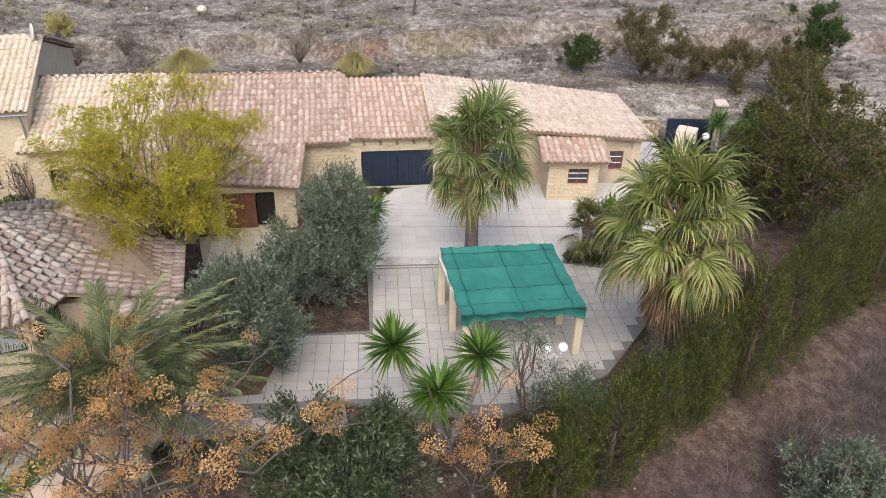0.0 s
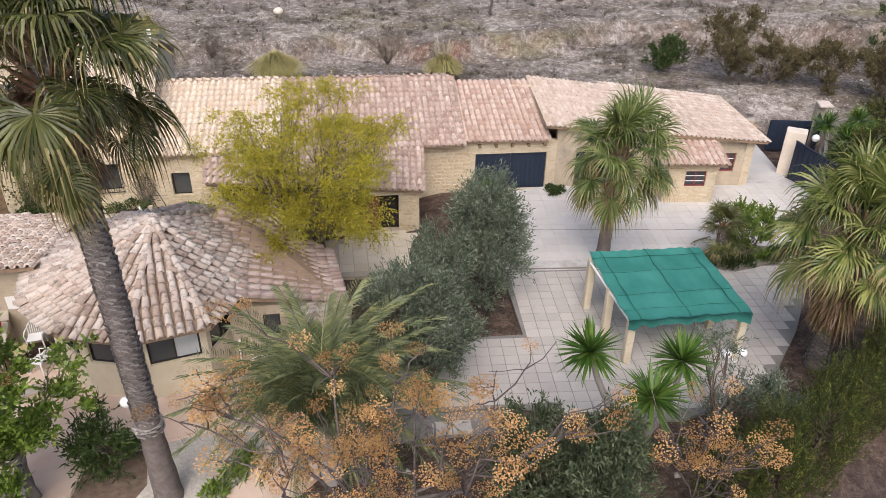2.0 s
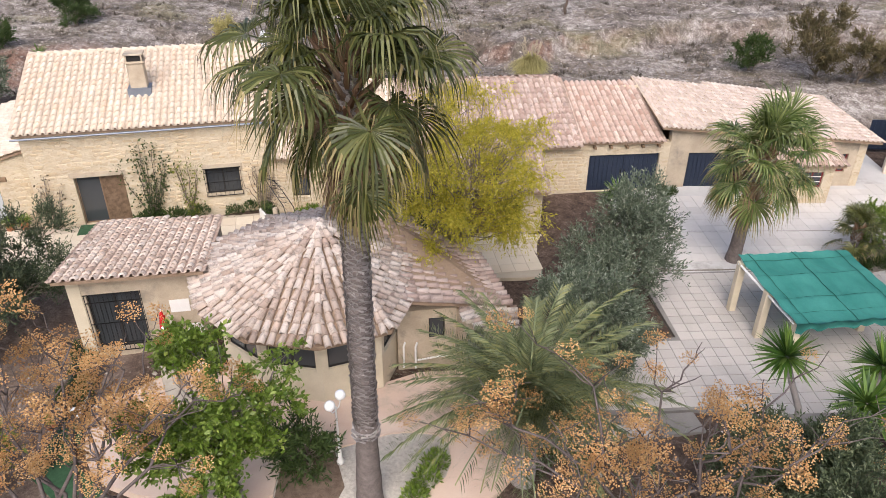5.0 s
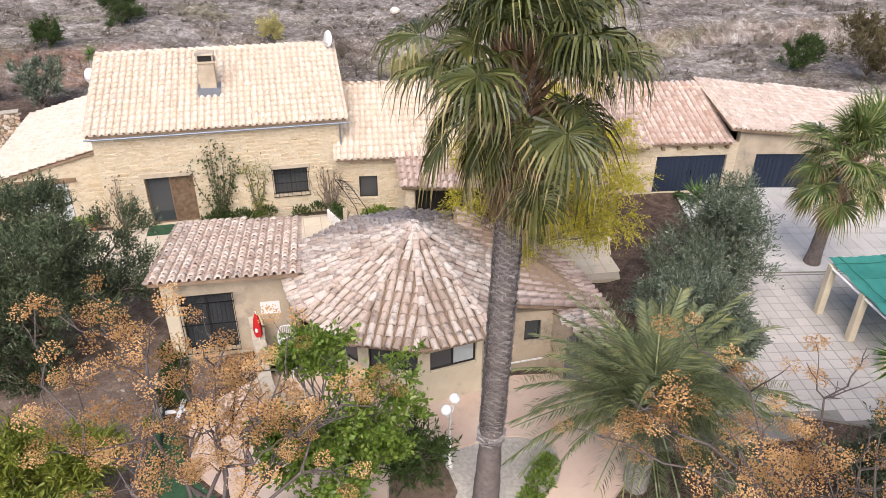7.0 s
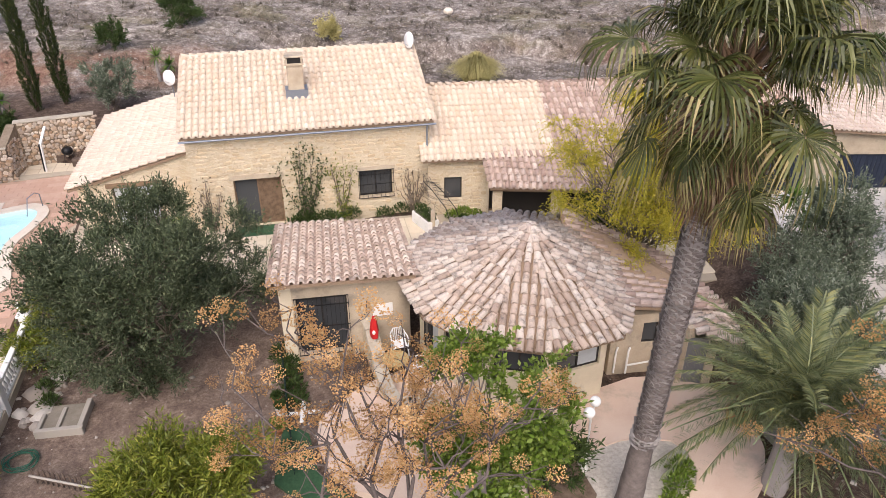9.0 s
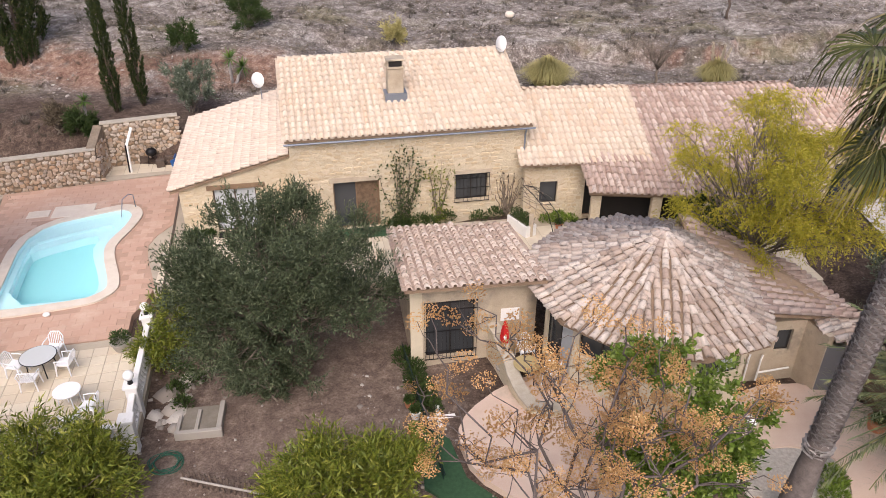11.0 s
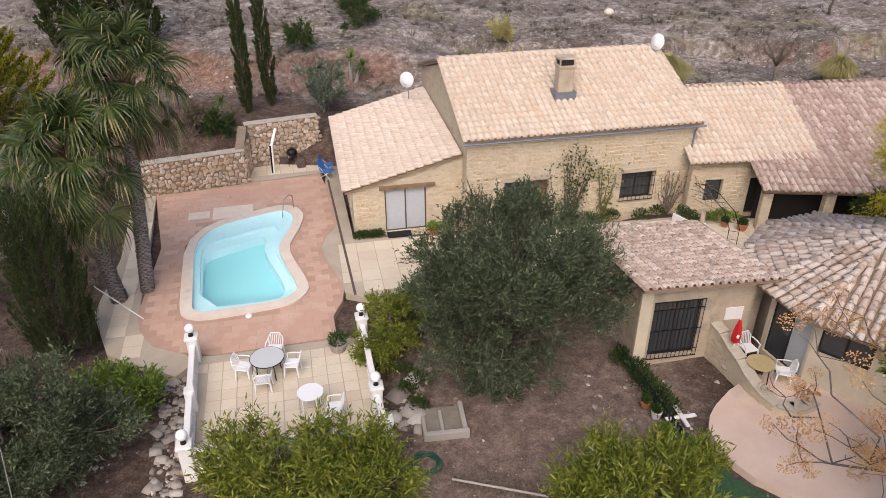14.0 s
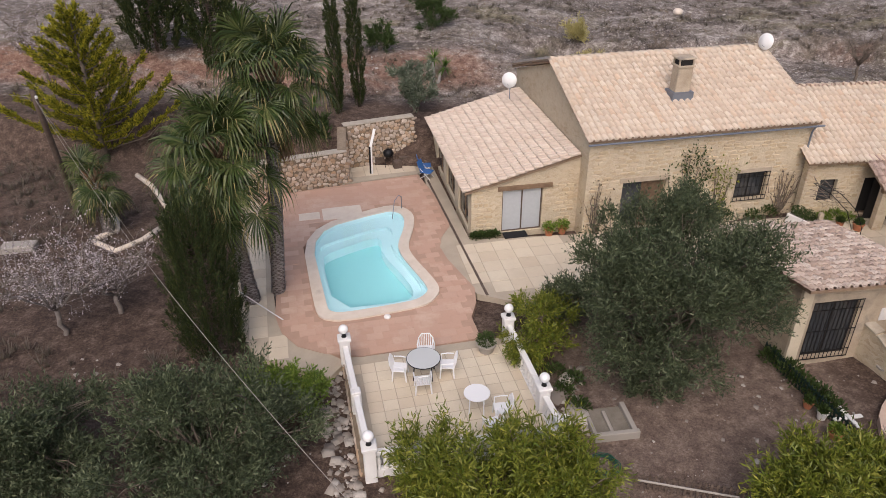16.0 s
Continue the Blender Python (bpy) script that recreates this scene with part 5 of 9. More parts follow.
def swimming_pool():
    pool = thing("swimming_pool", (0, 0, 0), "kidney-cornered turquoise swimming pool with a pale stone coping", "pool")
    inner, outer = rounded(POOL), rounded(COPING)
    part("coping", ring_shape(inner, outer, -0.62, -0.34), M_COPING, pool, "pale stone coping")
    n = len(inner)
    cx, cy = sum(p[0] for p in inner) / n, sum(p[1] for p in inner) / n
    walls, floor = Shape(), Shape()
    v = [(cx + (x - cx) * k, cy + (y - cy) * k, z) for k, z in ((1.0, -0.4), (0.985, -1.85)) for x, y in inner]
    walls.add(v, [((i + 1) % n, i, n + i, n + (i + 1) % n) for i in range(n)])
    part("basin_wall", walls, M_LINER, pool, "pale blue basin wall", True)
    part("basin_floor", floor.add(v[n:], [tuple(range(n))]), M_DEEP, pool, "basin floor with the deep water's turquoise put into its colour")
    # pale benches along the shallow end and the curved side
    for z, hole in ((-0.72, [(-39.35, 22.8), (-40.95, 27.3), (-40.75, 27.9), (-38.3, 29.75), (-37.85, 29.3), (-37.75, 27.7), (-36.2, 25.1), (-35.95, 24.2), (-36.4, 23.6)]), (-1.02, [(-39.3, 22.9), (-40.7, 26.8), (-40.45, 27.4), (-38.6, 28.9), (-38.25, 28.5), (-38.15, 27.5), (-36.6, 25.1), (-36.3, 24.3), (-36.6, 23.75)])):
        part("step", hole_slab(inner, rounded(hole, 1), -1.84, z), M_LINER, pool, "pale submerged bench")
    part("water", Shape().add([(cx + (x - cx) * 0.999, cy + (y - cy) * 0.999, -0.47) for x, y in inner], [tuple(range(n))]), M_WATER, pool, "clear still water").visible_shadow = False
    for dx in (0.25,):
        part("handrail", Shape().tube([(-37.9 + dx, 31.2 - dx * 0.3, -0.35), (-37.9 + dx, 31.2 - dx * 0.3, 0.3), (-38.0 + dx, 31.0 - dx * 0.3, 0.45), (-38.15 + dx, 30.6 - dx * 0.3, 0.35), (-38.25 + dx, 30.35 - dx * 0.3, -0.5)], 0.022, 6), M_ZINC, pool, "steel handrail", True)
    deck = [(-45.0, 32.1), (-37.28, 35.3), (-36.1, 32.7), (-35.35, 30.6), (-35.2, 29.6), (-35.5, 28.5), (-35.5, 27.6), (-35.1, 26.6), (-33.85, 24.4), (-33.75, 23.4), (-33.9, 22.4), (-33.5, 21.1), (-37.64, 19.8), (-39.0, 19.85), (-40.1, 20.2), (-40.9, 20.95), (-41.45, 22.0), (-42.6, 27.0)]
    outer_hole = rounded(COPING, 1)
    for x, y, w, d in ((-40.5, 30.6, 0.95, 0.6), (-42.0, 30.1, 0.5, 0.35)):
        single("stone_slab", Shape().box(-w, w, -d, d, -0.02, 0.02, None, 0.015), M_COPING, "pale cream slab laid on the pool deck", "slab", (x, y, -0.39), 17)
    ring = single("pool_deck", hole_slab(deck, outer_hole, -0.75, -0.415), M_DECK_BED, "terracotta and cream slabs round the pool", "pavement", kind="structure")
    rng = random.Random(5)
    c, s = math.cos(radians(17)), math.sin(radians(17))
    mesh = [Shape().box(-0.296, 0.296, -0.196, 0.196, -0.04, 0.001 * i, None, 0.004).mesh("deck_slab", M_DECK_TILE) for i in range(2)]
    count, field = 0, Shape()
    for j in range(120):
        for i in range(80):
            u, w = -48 + i * 0.6 + (0.3 if j % 2 else 0), 18 + j * 0.4
            x, y = -40 + c * (u + 40) - s * (w - 26), 26 + s * (u + 40) + c * (w - 26)
            pts = [(x + c * a - s * b, y + s * a + c * b) for a, b in ((0, 0), (-0.27, -0.17), (0.27, -0.17), (0.27, 0.17), (-0.27, 0.17))]
            if all(inside(p, deck) for p in pts) and not any(inside(p, outer_hole) for p in pts):
                m = pose(x, y, -0.4 + rng.uniform(-0.003, 0.003), rng.uniform(-0.3, 0.3), rng.uniform(-0.3, 0.3), 17)
                if count < 300:
                    o = new("deck_slab", mesh[rng.randrange(2)])
                    o.parent, o.matrix_basis = ring, m
                else:
                    field.box(-0.296, 0.296, -0.196, 0.196, -0.04, 0, m)
                count += 1
    part("slab_field", field, M_DECK_TILE, ring, kind="stuff")


def hole_slab(outline, hole, z0, z1):
    """A slab with a hole, by bridging the two outlines with a fill."""
    bm = bmesh.new()
    edges = []
    for ring in (outline, hole):
        vs = [bm.verts.new((x, y, z1)) for x, y in ring]
        edges += [bm.edges.new((a, b)) for a, b in zip(vs, vs[1:] + vs[:1])]
    bmesh.ops.triangle_fill(bm, use_beauty=True, edges=edges)
    s = Shape()
    bm.verts.index_update()
    s.add([v.co[:] for v in bm.verts], [tuple(v.index for v in f.verts) for f in bm.faces])
    bm.free()
    for ring in (outline, hole):
        n = len(ring)
        s.add([(x, y, z) for z in (z0, z1 - 0.001) for x, y in ring], [(i, (i + 1) % n, n + (i + 1) % n, n + i) for i in range(n)])
    return s


swimming_pool()
YARD = [(-2.7, 33.4), (-2.7, 25.9), (-2.15, 21.9), (-4.9, 21.5), (-8.2, 20.8), (-7.5, 17.4), (-4.9, 17.85), (-2.5, 18.2), (-0.1, 17.7), (2.5, 17.85), (4.3, 18.8), (5.9, 19.9), (6.9, 21.4), (7.7, 22.6), (9.5, 26), (11.6, 30.5), (14.2, 33.5), (12.4, 36.2), (12.5, 42.0), (10.8, 42.3), (9.4, 36), (9.6, 35.3), (5.3, 34.9), (0, 34.5)]
paved("yard_paving", "pale grey concrete paving slabs in a wide yard", YARD, 0.0, 0.48, 6.0, M_PAVER, M_PAVER_BED, gap=0.02, near=(3, 20), keep=lambda x, y: y < 26.1 + 0.11 * (x + 2.7))
apron = single("yard_concrete", Shape().prism([(-2.7, 33.4), (-2.7, 26.1), (9.5, 27.35), (11.6, 30.5), (14.2, 33.5), (12.4, 36.2), (12.5, 42.0), (10.8, 42.3), (9.4, 36), (9.6, 35.3), (5.3, 34.9), (0, 34.5)], -0.1, 0.004), M_CONCRETE, "pale worn concrete apron before the garages", "pavement", kind="structure")
APRON = [(-2.6, 33.3), (-2.6, 26.35), (9.4, 27.5), (11.4, 30.5), (13.2, 32.3), (12.0, 36.0), (9.7, 35.1), (5.1, 34.3), (5.1, 32.8), (0.2, 34.2)]
paved("apron_paving", "pale worn slabs in the yard before the garages", APRON, 0.022, 0.62, 4.0, M_PAVER_PALE, M_CONCRETE, depth=0.05, gap=0.014, near=(0, 29), seed=9)
part("joint", Shape().box(0, 12.0, -0.05, 0.05, 0.0, 0.012, pose(-2.6, 26.25, 0.0, 0, 0, 5.2)), M_JOINT, apron, "dark broken drainage joint")
part("joint", Shape().box(0, 12.0, -0.01, 0.01, 0.0, 0.03, pose(-2.5, 29.6, 0.0, 0, 0, 3.6)), M_JOINT, apron, "dark expansion joint")
TERRACE = [(-36.75, 14.75), (-38.3, 19.65), (-37.64, 19.75), (-33.3, 21.05), (-32.4, 21.2), (-30.9, 16.1)]
paved("dining_terrace", "cream tiled dining terrace", TERRACE, -0.395, 0.50, 16.5, M_CREAM_TILE, M_CREAM_BED, depth=0.7)
FRONT = [(-36.95, 35.3), (-36.38, 32.5), (-35.48, 29.8), (-35.58, 27.6), (-35.18, 26.8), (-33.73, 24.0), (-32.5, 23.6), (-28.0, 24.3), (-24.5, 25.4), (-17.5, 27.6), (-10.6, 28.6), (-10.6, 31.4), (-18.4, 31.6), (-29.0, 29.2), (-34.2, 28.4), (-36.9, 37.5)]
paved("house_terrace", "cream slabs along the house front", FRONT, -0.42, 0.8, 15.3, M_CREAM_TILE, M_CREAM_BED, depth=0.5, near=(-31, 26))
paved("door_terrace", "cream slabs before the brown doors", [(-10.5, 28.9), (-4.2, 30.4), (-4.6, 27.6), (-5.9, 26.3), (-9.3, 25.9)], -0.36, 0.6, 11.0, M_CREAM_TILE, M_CREAM_BED, depth=0.5)
paved("pool_path", "worn cream slabs beside the pool deck", [(-46, 31.6), (-45.0, 32.1), (-42.6, 25.5), (-41.75, 23.0), (-41.2, 21.5), (-40.4, 20.6), (-39.0, 19.95), (-38.2, 19.5), (-38.6, 18.6), (-41.5, 19.6), (-43.2, 22.0), (-44, 26)], -0.43, 0.7, 17.0, M_CREAM_TILE, M_CREAM_BED)
paved("shower_paving", "cream slabs under the outdoor shower", [(-41.2, 33.9), (-37.2, 35.5), (-37.4, 38.3), (-42.3, 37.6)], -0.43, 0.7, 17.0, M_CREAM_TILE, M_CREAM_BED)
PATIO = rounded([(-21.2, 16.9), (-20.6, 15.4), (-19.2, 14.4), (-16.4, 14.0), (-14.8, 14.2), (-14.9, 15.6), (-12.9, 16.5), (-11.6, 17.1), (-10.1, 17.0), (-9.9, 15.6), (-10.7, 14.6), (-10.2, 13.6), (-8.2, 15.2), (-7.6, 17.3), (-8.0, 19.3), (-10.5, 20.2), (-13.5, 18.6), (-18.2, 20.2), (-19.8, 19.2), (-20.9, 17.9)], 1)
single("patio", Shape().prism(PATIO, -0.8, -0.27), M_PATIO, "worn pink concrete patio round the garden house", "pavement", kind="structure")
single("gravel_bed", Shape().prism([(-14.8, 14.2), (-14.9, 15.6), (-12.9, 16.5), (-11.6, 17.1), (-10.1, 17.0), (-9.9, 15.6), (-10.7, 14.6), (-11.5, 13.2), (-14, 13.0)], -0.8, -0.33), M_GRAVEL, "white gravel planting bed", "bed", kind="structure")
single("soil_bed", Shape().prism([(-14.75, 14.15), (-14.85, 15.5), (-13.4, 16.2), (-12.9, 14.9), (-13.3, 13.4), (-14, 13.0)], -0.5, -0.315), M_SOIL, "bare brown soil patch beside the white gravel", "bed", kind="structure")
single("turf", Shape().prism([(-22.0, 15.0), (-19, 12.8), (-16.6, 13.4), (-19.2, 14.2), (-20.8, 15.4), (-21.4, 16.9), (-22.3, 17.4)], -0.9, -0.5), M_TURF, "green artificial turf strip", "turf", kind="structure")
paved("garden_path", "grey slab path through the garden", [(-7.6, 17.35), (-7.3, 16.6), (-4.4, 16.9), (-2.3, 17.3), (-2.5, 18.1), (-4.9, 17.8)], -0.02, 0.6, 8.0, M_PAVER, M_PAVER_BED)


# ---------------------------------------------------------------- plants
def limb(s, p0, p1, r0, r1, rng, bends=4, wander=0.12, sides=6):
    p0, p1 = Vector(p0), Vector(p1)
    length = (p1 - p0).length
    pts = [p0]
    for k in range(1, bends):
        j = Vector((rng.uniform(-1, 1), rng.uniform(-1, 1), rng.uniform(-0.5, 0.8))) * wander * length
        pts.append(p0.lerp(p1, k / bends) + j)
    pts.append(p1)
    s.tube(pts, [r0 + (r1 - r0) * k / bends for k in range(bends + 1)], sides)
    return pts


def leafy_tree(name, label, category, base, height, clumps, leaf, mat, bark, count, seed, trunk_r=0.16, stems=1, droop=0.0, up=0.3, run=0.0, group="", hollow=0.25, per=11, loose=0.4):
    """A tapered trunk, a limb to every clump and a crown of leafy shoots. clumps: centre and radii from the base."""
    rng, nr = random.Random(seed), np.random.default_rng(seed)
    tree = thing(name, base, label, category, group)
    wood = Shape()
    run = run or leaf[0] * 3.2
    fork = Vector((rng.uniform(-0.2, 0.2), rng.uniform(-0.2, 0.2), height))
    for k in range(stems):
        foot = Vector((rng.uniform(-0.3, 0.3), rng.uniform(-0.3, 0.3), -0.15)) if stems > 1 else Vector((0, 0, -0.15))
        limb(wood, foot, fork + Vector((rng.uniform(-0.3, 0.3), rng.uniform(-0.3, 0.3), 0)) * (stems > 1), trunk_r * 1.25, trunk_r * 0.8, rng, 4, 0.07, 9)
    places, ways = [], []
    total = sum((c[3] * c[4] * c[5]) ** 0.8 for c in clumps)
    for cx, cy, cz, rx, ry, rz in clumps:
        c = Vector((cx, cy, cz))
        end = fork.lerp(c, 0.9)
        pts = limb(wood, fork, end, trunk_r * min(0.5, 1.7 / math.sqrt(len(clumps))), 0.02, rng, 4, 0.1)
        n = int(count * (rx * ry * rz) ** 0.8 / total)
        sprigs = max(4, n // per)
        knots = in_ball(nr, max(4, sprigs // 20), hollow)
        for q in knots[:7]:
            limb(wood, pts[rng.randrange(2, 5)], c + Vector(q * (rx, ry, rz)), 0.02, 0.007, rng, 3, 0.1, 4)
        # shoots gather in knots, with gaps between
        d = in_ball(nr, sprigs, 0.1) * 0.27 + knots[nr.integers(0, len(knots), sprigs)] * 0.8
        start = d * (rx, ry, rz)
        heart = unit(np.array([[cx, cy, max(0.2, cz - height)]]))
        way = unit(d) * 0.7 + heart * 0.35 + nr.normal(size=(sprigs, 3)) * loose
        way[:, 2] += up - droop
        way = unit(way)
        long = run * nr.uniform(0.5, 1.25, (sprigs, 1, 1))
        step = np.linspace(0.05, 1, per)[None, :, None] * np.ones((sprigs, 1, 1))
        p = start[:, None] + way[:, None] * long * step
        p[..., 2] -= droop * run * step[..., 0] ** 2
        turn = way[:, None] * 0.8 + nr.normal(size=(sprigs, per, 3)) * 0.55
        turn[..., 2] -= droop * 0.6
        places.append(p.reshape(-1, 3) + (cx, cy, cz))
        ways.append(turn.reshape(-1, 3))
    part("trunk", wood, bark, tree, smooth=True)
    v, q = leaves(nr, np.concatenate(places), np.concatenate(ways), leaf[0], leaf[1], 0.4, droop * 0.3)
    part("crown", quick_mesh("crown", v, q, mat), mat, tree)
    return tree


def clumps_ball(seed, r, flat, n, centre, size=(0.26, 0.46), reach=0.74, thin=1.0):
    """Uneven clumps that fill a crown."""
    rng = np.random.default_rng(seed)
    out = []
    for d in in_ball(rng, n, 0.4):
        k = rng.uniform(*size)
        far = reach * rng.uniform(0.85, 1.15)
        out.append((centre[0] + d[0] * r * far, centre[1] + d[1] * r * far, centre[2] + d[2] * r * flat * far, r * k, r * k * rng.uniform(0.8, 1.1), r * k * max(0.6, flat) * thin))
    return out


def fan_leaf(seed, r, blades, mat, pitch, name="frond", limp=1.0, stem=1.0, dry=0.0):
    """A palmate frond that leaves the crown at a pitch above level: an arched stalk along +y, a fan fused to half its depth, and ribbon tips that hang straight down."""
    nr = np.random.default_rng(seed)
    stalk = r * stem
    out = np.array([0, math.cos(pitch), math.sin(pitch)])
    p = [np.zeros(3), out * stalk * 0.5 + [0, 0, 0.05 * r], out * stalk - [0, 0, 0.06 * r * limp]]
    tip = pitch - 0.5 * limp - 0.1
    out = np.array([0, math.cos(tip), math.sin(tip)])
    upn = np.array([0, -math.sin(tip), math.cos(tip)])
    v, f, dead = [], [], []
    for a, b in zip(p, p[1:]):
        n = len(v)
        v.extend([a + [-0.03, 0, 0], a + [0.03, 0, 0], b + [0.02, 0, 0], b + [-0.02, 0, 0]])
        f.append((n, n + 1, n + 2, n + 3))
        dead.append(0)
    hub = p[2]
    fold = nr.uniform(0.0, 0.3)
    for k in range(blades):
        t = -1 + 2 * k / (blades - 1)
        ang = t * 2.25 + nr.normal() * 0.02
        lng = r * (1.1 - 0.3 * t * t) * nr.uniform(0.86, 1.1)
        d = np.array([math.sin(ang), 0, 0]) + out * math.cos(ang) + upn * (0.08 + fold * abs(t) + 0.05 * (k % 2))
        d /= np.linalg.norm(d)
        side = np.array([math.cos(ang), 0, 0]) - out * math.sin(ang) + upn * (0.45 if k % 2 else -0.45)
        side /= np.linalg.norm(side)
        w = 2.25 * (0.42 if limp > 0.65 else 0.52) * r / blades
        pts, q = [hub + d * 0.03 * r], d.copy()
        soft = limp * nr.uniform(0.65, 1.35)
        for j in range(4):
            q = q + np.array([0, 0, -1.0]) * soft * (0.08, 0.45, 1.5, 3.0)[j]
            q /= np.linalg.norm(q)
            pts.append(pts[-1] + q * lng * (0.25, 0.22, 0.22, 0.38)[j])
        ws = (0.12 * w, 0.72 * w, 0.9 * w, w * 0.5, 0.0)
        n = len(v)
        for c, x in zip(pts[:4], ws):
            v.extend([c - side * x, c + side * x])
        v.append(pts[4])
        f += [(n + 2 * j, n + 2 * j + 1, n + 2 * j + 3, n + 2 * j + 2) for j in range(3)] + [(n + 6, n + 7, n + 8)]
        old = nr.random() < dry
        dead += [0, 0, 1 if old and nr.random() < 0.5 else 0, 1 if old or nr.random() < 0.08 else 0]
    me = bpy.data.meshes.new(name)
    me.from_pydata([tuple(map(float, c)) for c in v], [], f)
    me.materials.append(mat)
    me.materials.append(L_DRY_TIP)
    me.polygons.foreach_set("material_index", dead)
    return me


def hang(ob, parent, at, yaw, pitch, roll=0.0, scale=1.0):
    """A frond on a crown: yaw round the trunk, pitch above level."""
    ob.parent = parent
    ob.matrix_basis = Matrix.Translation(at) @ Matrix.Rotation(yaw, 4, "Z") @ Matrix.Rotation(pitch, 4, "X") @ Matrix.Rotation(roll, 4, "Y") @ Matrix.Scale(scale, 4)


FANS = {}


def fan_palm(label, base, top, trunk, fan_r, fronds, mat, seed, skirt=14, bulge=1.3, group="", bare=0.0, lowest=11, limp=1.0, stem=1.0, drop=0.75):
    """A washingtonia: a trunk clad in old leaf bases, living fans above, dead fans hanging below. bare: the height of smooth trunk at the foot."""
    rng = random.Random(seed)
    palm = thing("fan_palm", base, label, "palm tree", group)
    t = Vector(top) - Vector(base)
    foot = Vector((0, 0, -0.2))
    girth = lambda f: trunk * (bulge - (bulge - 1) * min(1, f * 5)) * (1 - 0.12 * f)
    n = max(10, int(t.length / 0.3))
    pts = [foot.lerp(t, k / n) for k in range(n + 1)]
    part("trunk", Shape().tube(pts, [girth(k / n) * (1 + 0.03 * math.sin(k * 2.1)) for k in range(n + 1)], 12), M_PALM_DARK, palm, "dark fibrous trunk", True)
    scars = Shape()
    rows = int(t.length / 0.085)
    for k in range(rows):
        f = k / rows
        z = f * t.length
        if z < bare:
            continue
        c, r = foot.lerp(t, f), girth(f)
        cnt = 8
        ragged = 0.045 if bare and z < bare + 0.35 else 0.0
        for i in range(cnt):
            a = 2 * math.pi * (i + 0.5 * (k % 2)) / cnt + rng.uniform(-0.12, 0.12)
            half = math.pi / cnt * rng.uniform(1.3, 1.75)
            lift, tall = rng.uniform(0.02, 0.065) + ragged, rng.uniform(0.08, 0.13)
            q = []
            for da, rr, h in ((-half, 0.985, -0.02), (half, 0.985, -0.02), (half * 0.95, 1.0 + lift / r * 0.7, tall * 0.75), (0, 1.0 + lift / r, tall), (-half * 0.95, 1.0 + lift / r * 0.7, tall * 0.75)):
                q.append(c + Vector((math.cos(a + da) * r * rr, math.sin(a + da) * r * rr, h + (0.05 if da == 0 else 0) - (0.10 if ragged and h > 0 else 0))))
            scars.add(q, [(0, 1, 2, 3, 4)])
    part("leaf_base", scars, M_PALM_BARK, palm, "grey overlapping old leaf bases", kind="stuff")
    core = Shape()
    for k in range(46):
        a, f = k * 2.39996, k / 46
        c = t + Vector((math.cos(a) * 0.16, math.sin(a) * 0.16, -0.9 + 1.2 * f)) * (trunk / 0.3)
        o = Vector((math.cos(a), math.sin(a), 0.6 + f)) * 0.5 * (trunk / 0.3) ** 2
        core.tube([c, c + o * 0.6, c + o + Vector((0, 0, 0.05))], [0.07 * trunk / 0.3, 0.05 * trunk / 0.3, 0.03 * trunk / 0.3], 5)
    part("stalk_base", core, L_DEAD, palm, "tangle of brown stalk bases", kind="stuff")
    key = (round(fan_r, 2), mat.name, limp)
    if key not in FANS:
        FANS[key] = []
        for i, pt in enumerate((80, 66, 54, 43, 32, 22, 12, 2, -8, -20, -34, -50)):
            FANS[key].append([fan_leaf(10 * i + j, fan_r, 44, mat, radians(pt), "frond", limp * (0.45 + 0.6 * i / 11), stem * ((0.75, 1.15, 0.95)[j] + 0.07 * (i % 3)), clamp(0.16 + (i - 4) * 0.09) * (0.35 if mat is L_FAN_DARK else 1.0)) for j in range(3)])
        FANS[key, "dead"] = [fan_leaf(90 + i, fan_r * 0.8, 24, L_DEAD, radians(-74 - 6 * i), "dead_frond", 1.3, 0.6, 0.3) for i in range(3)]
    for k in range(fronds):
        f = (k + 0.5) / fronds
        tier = min(lowest, max(0, int(f * (lowest + 1) + rng.gauss(0, 0.9))))
        yaw = k * 2.39996 + rng.uniform(-0.5, 0.5)
        ob = new("frond", FANS[key][tier][rng.randrange(3)])
        hang(ob, palm, t + Vector((0, 0, 0.35 - 1.0 * f)), yaw, rng.uniform(-0.14, 0.14), rng.uniform(-0.5, 0.5), rng.uniform(0.72, 1.12))
    for k in range(skirt // 3):
        ob = new("dead_frond", FANS[key, "dead"][k % 3])
        tagged(ob, "dry brown hanging frond")
        hang(ob, palm, t + Vector((0, 0, -0.4)), k * 2.39996 + 0.7, rng.uniform(0.35, 0.85), rng.uniform(-0.3, 0.3), rng.uniform(0.8, 1.15))
    for k in range(skirt):
        ob = new("dead_frond", FANS[key, "dead"][k % 3])
        tagged(ob, "dry brown hanging frond")
        hang(ob, palm, t + Vector((0, 0, -drop - 1.0 * rng.random())), k * 2.39996, rng.uniform(-0.1, 0.1), rng.uniform(-0.3, 0.3), rng.uniform(0.6, 1.0))
    return palm


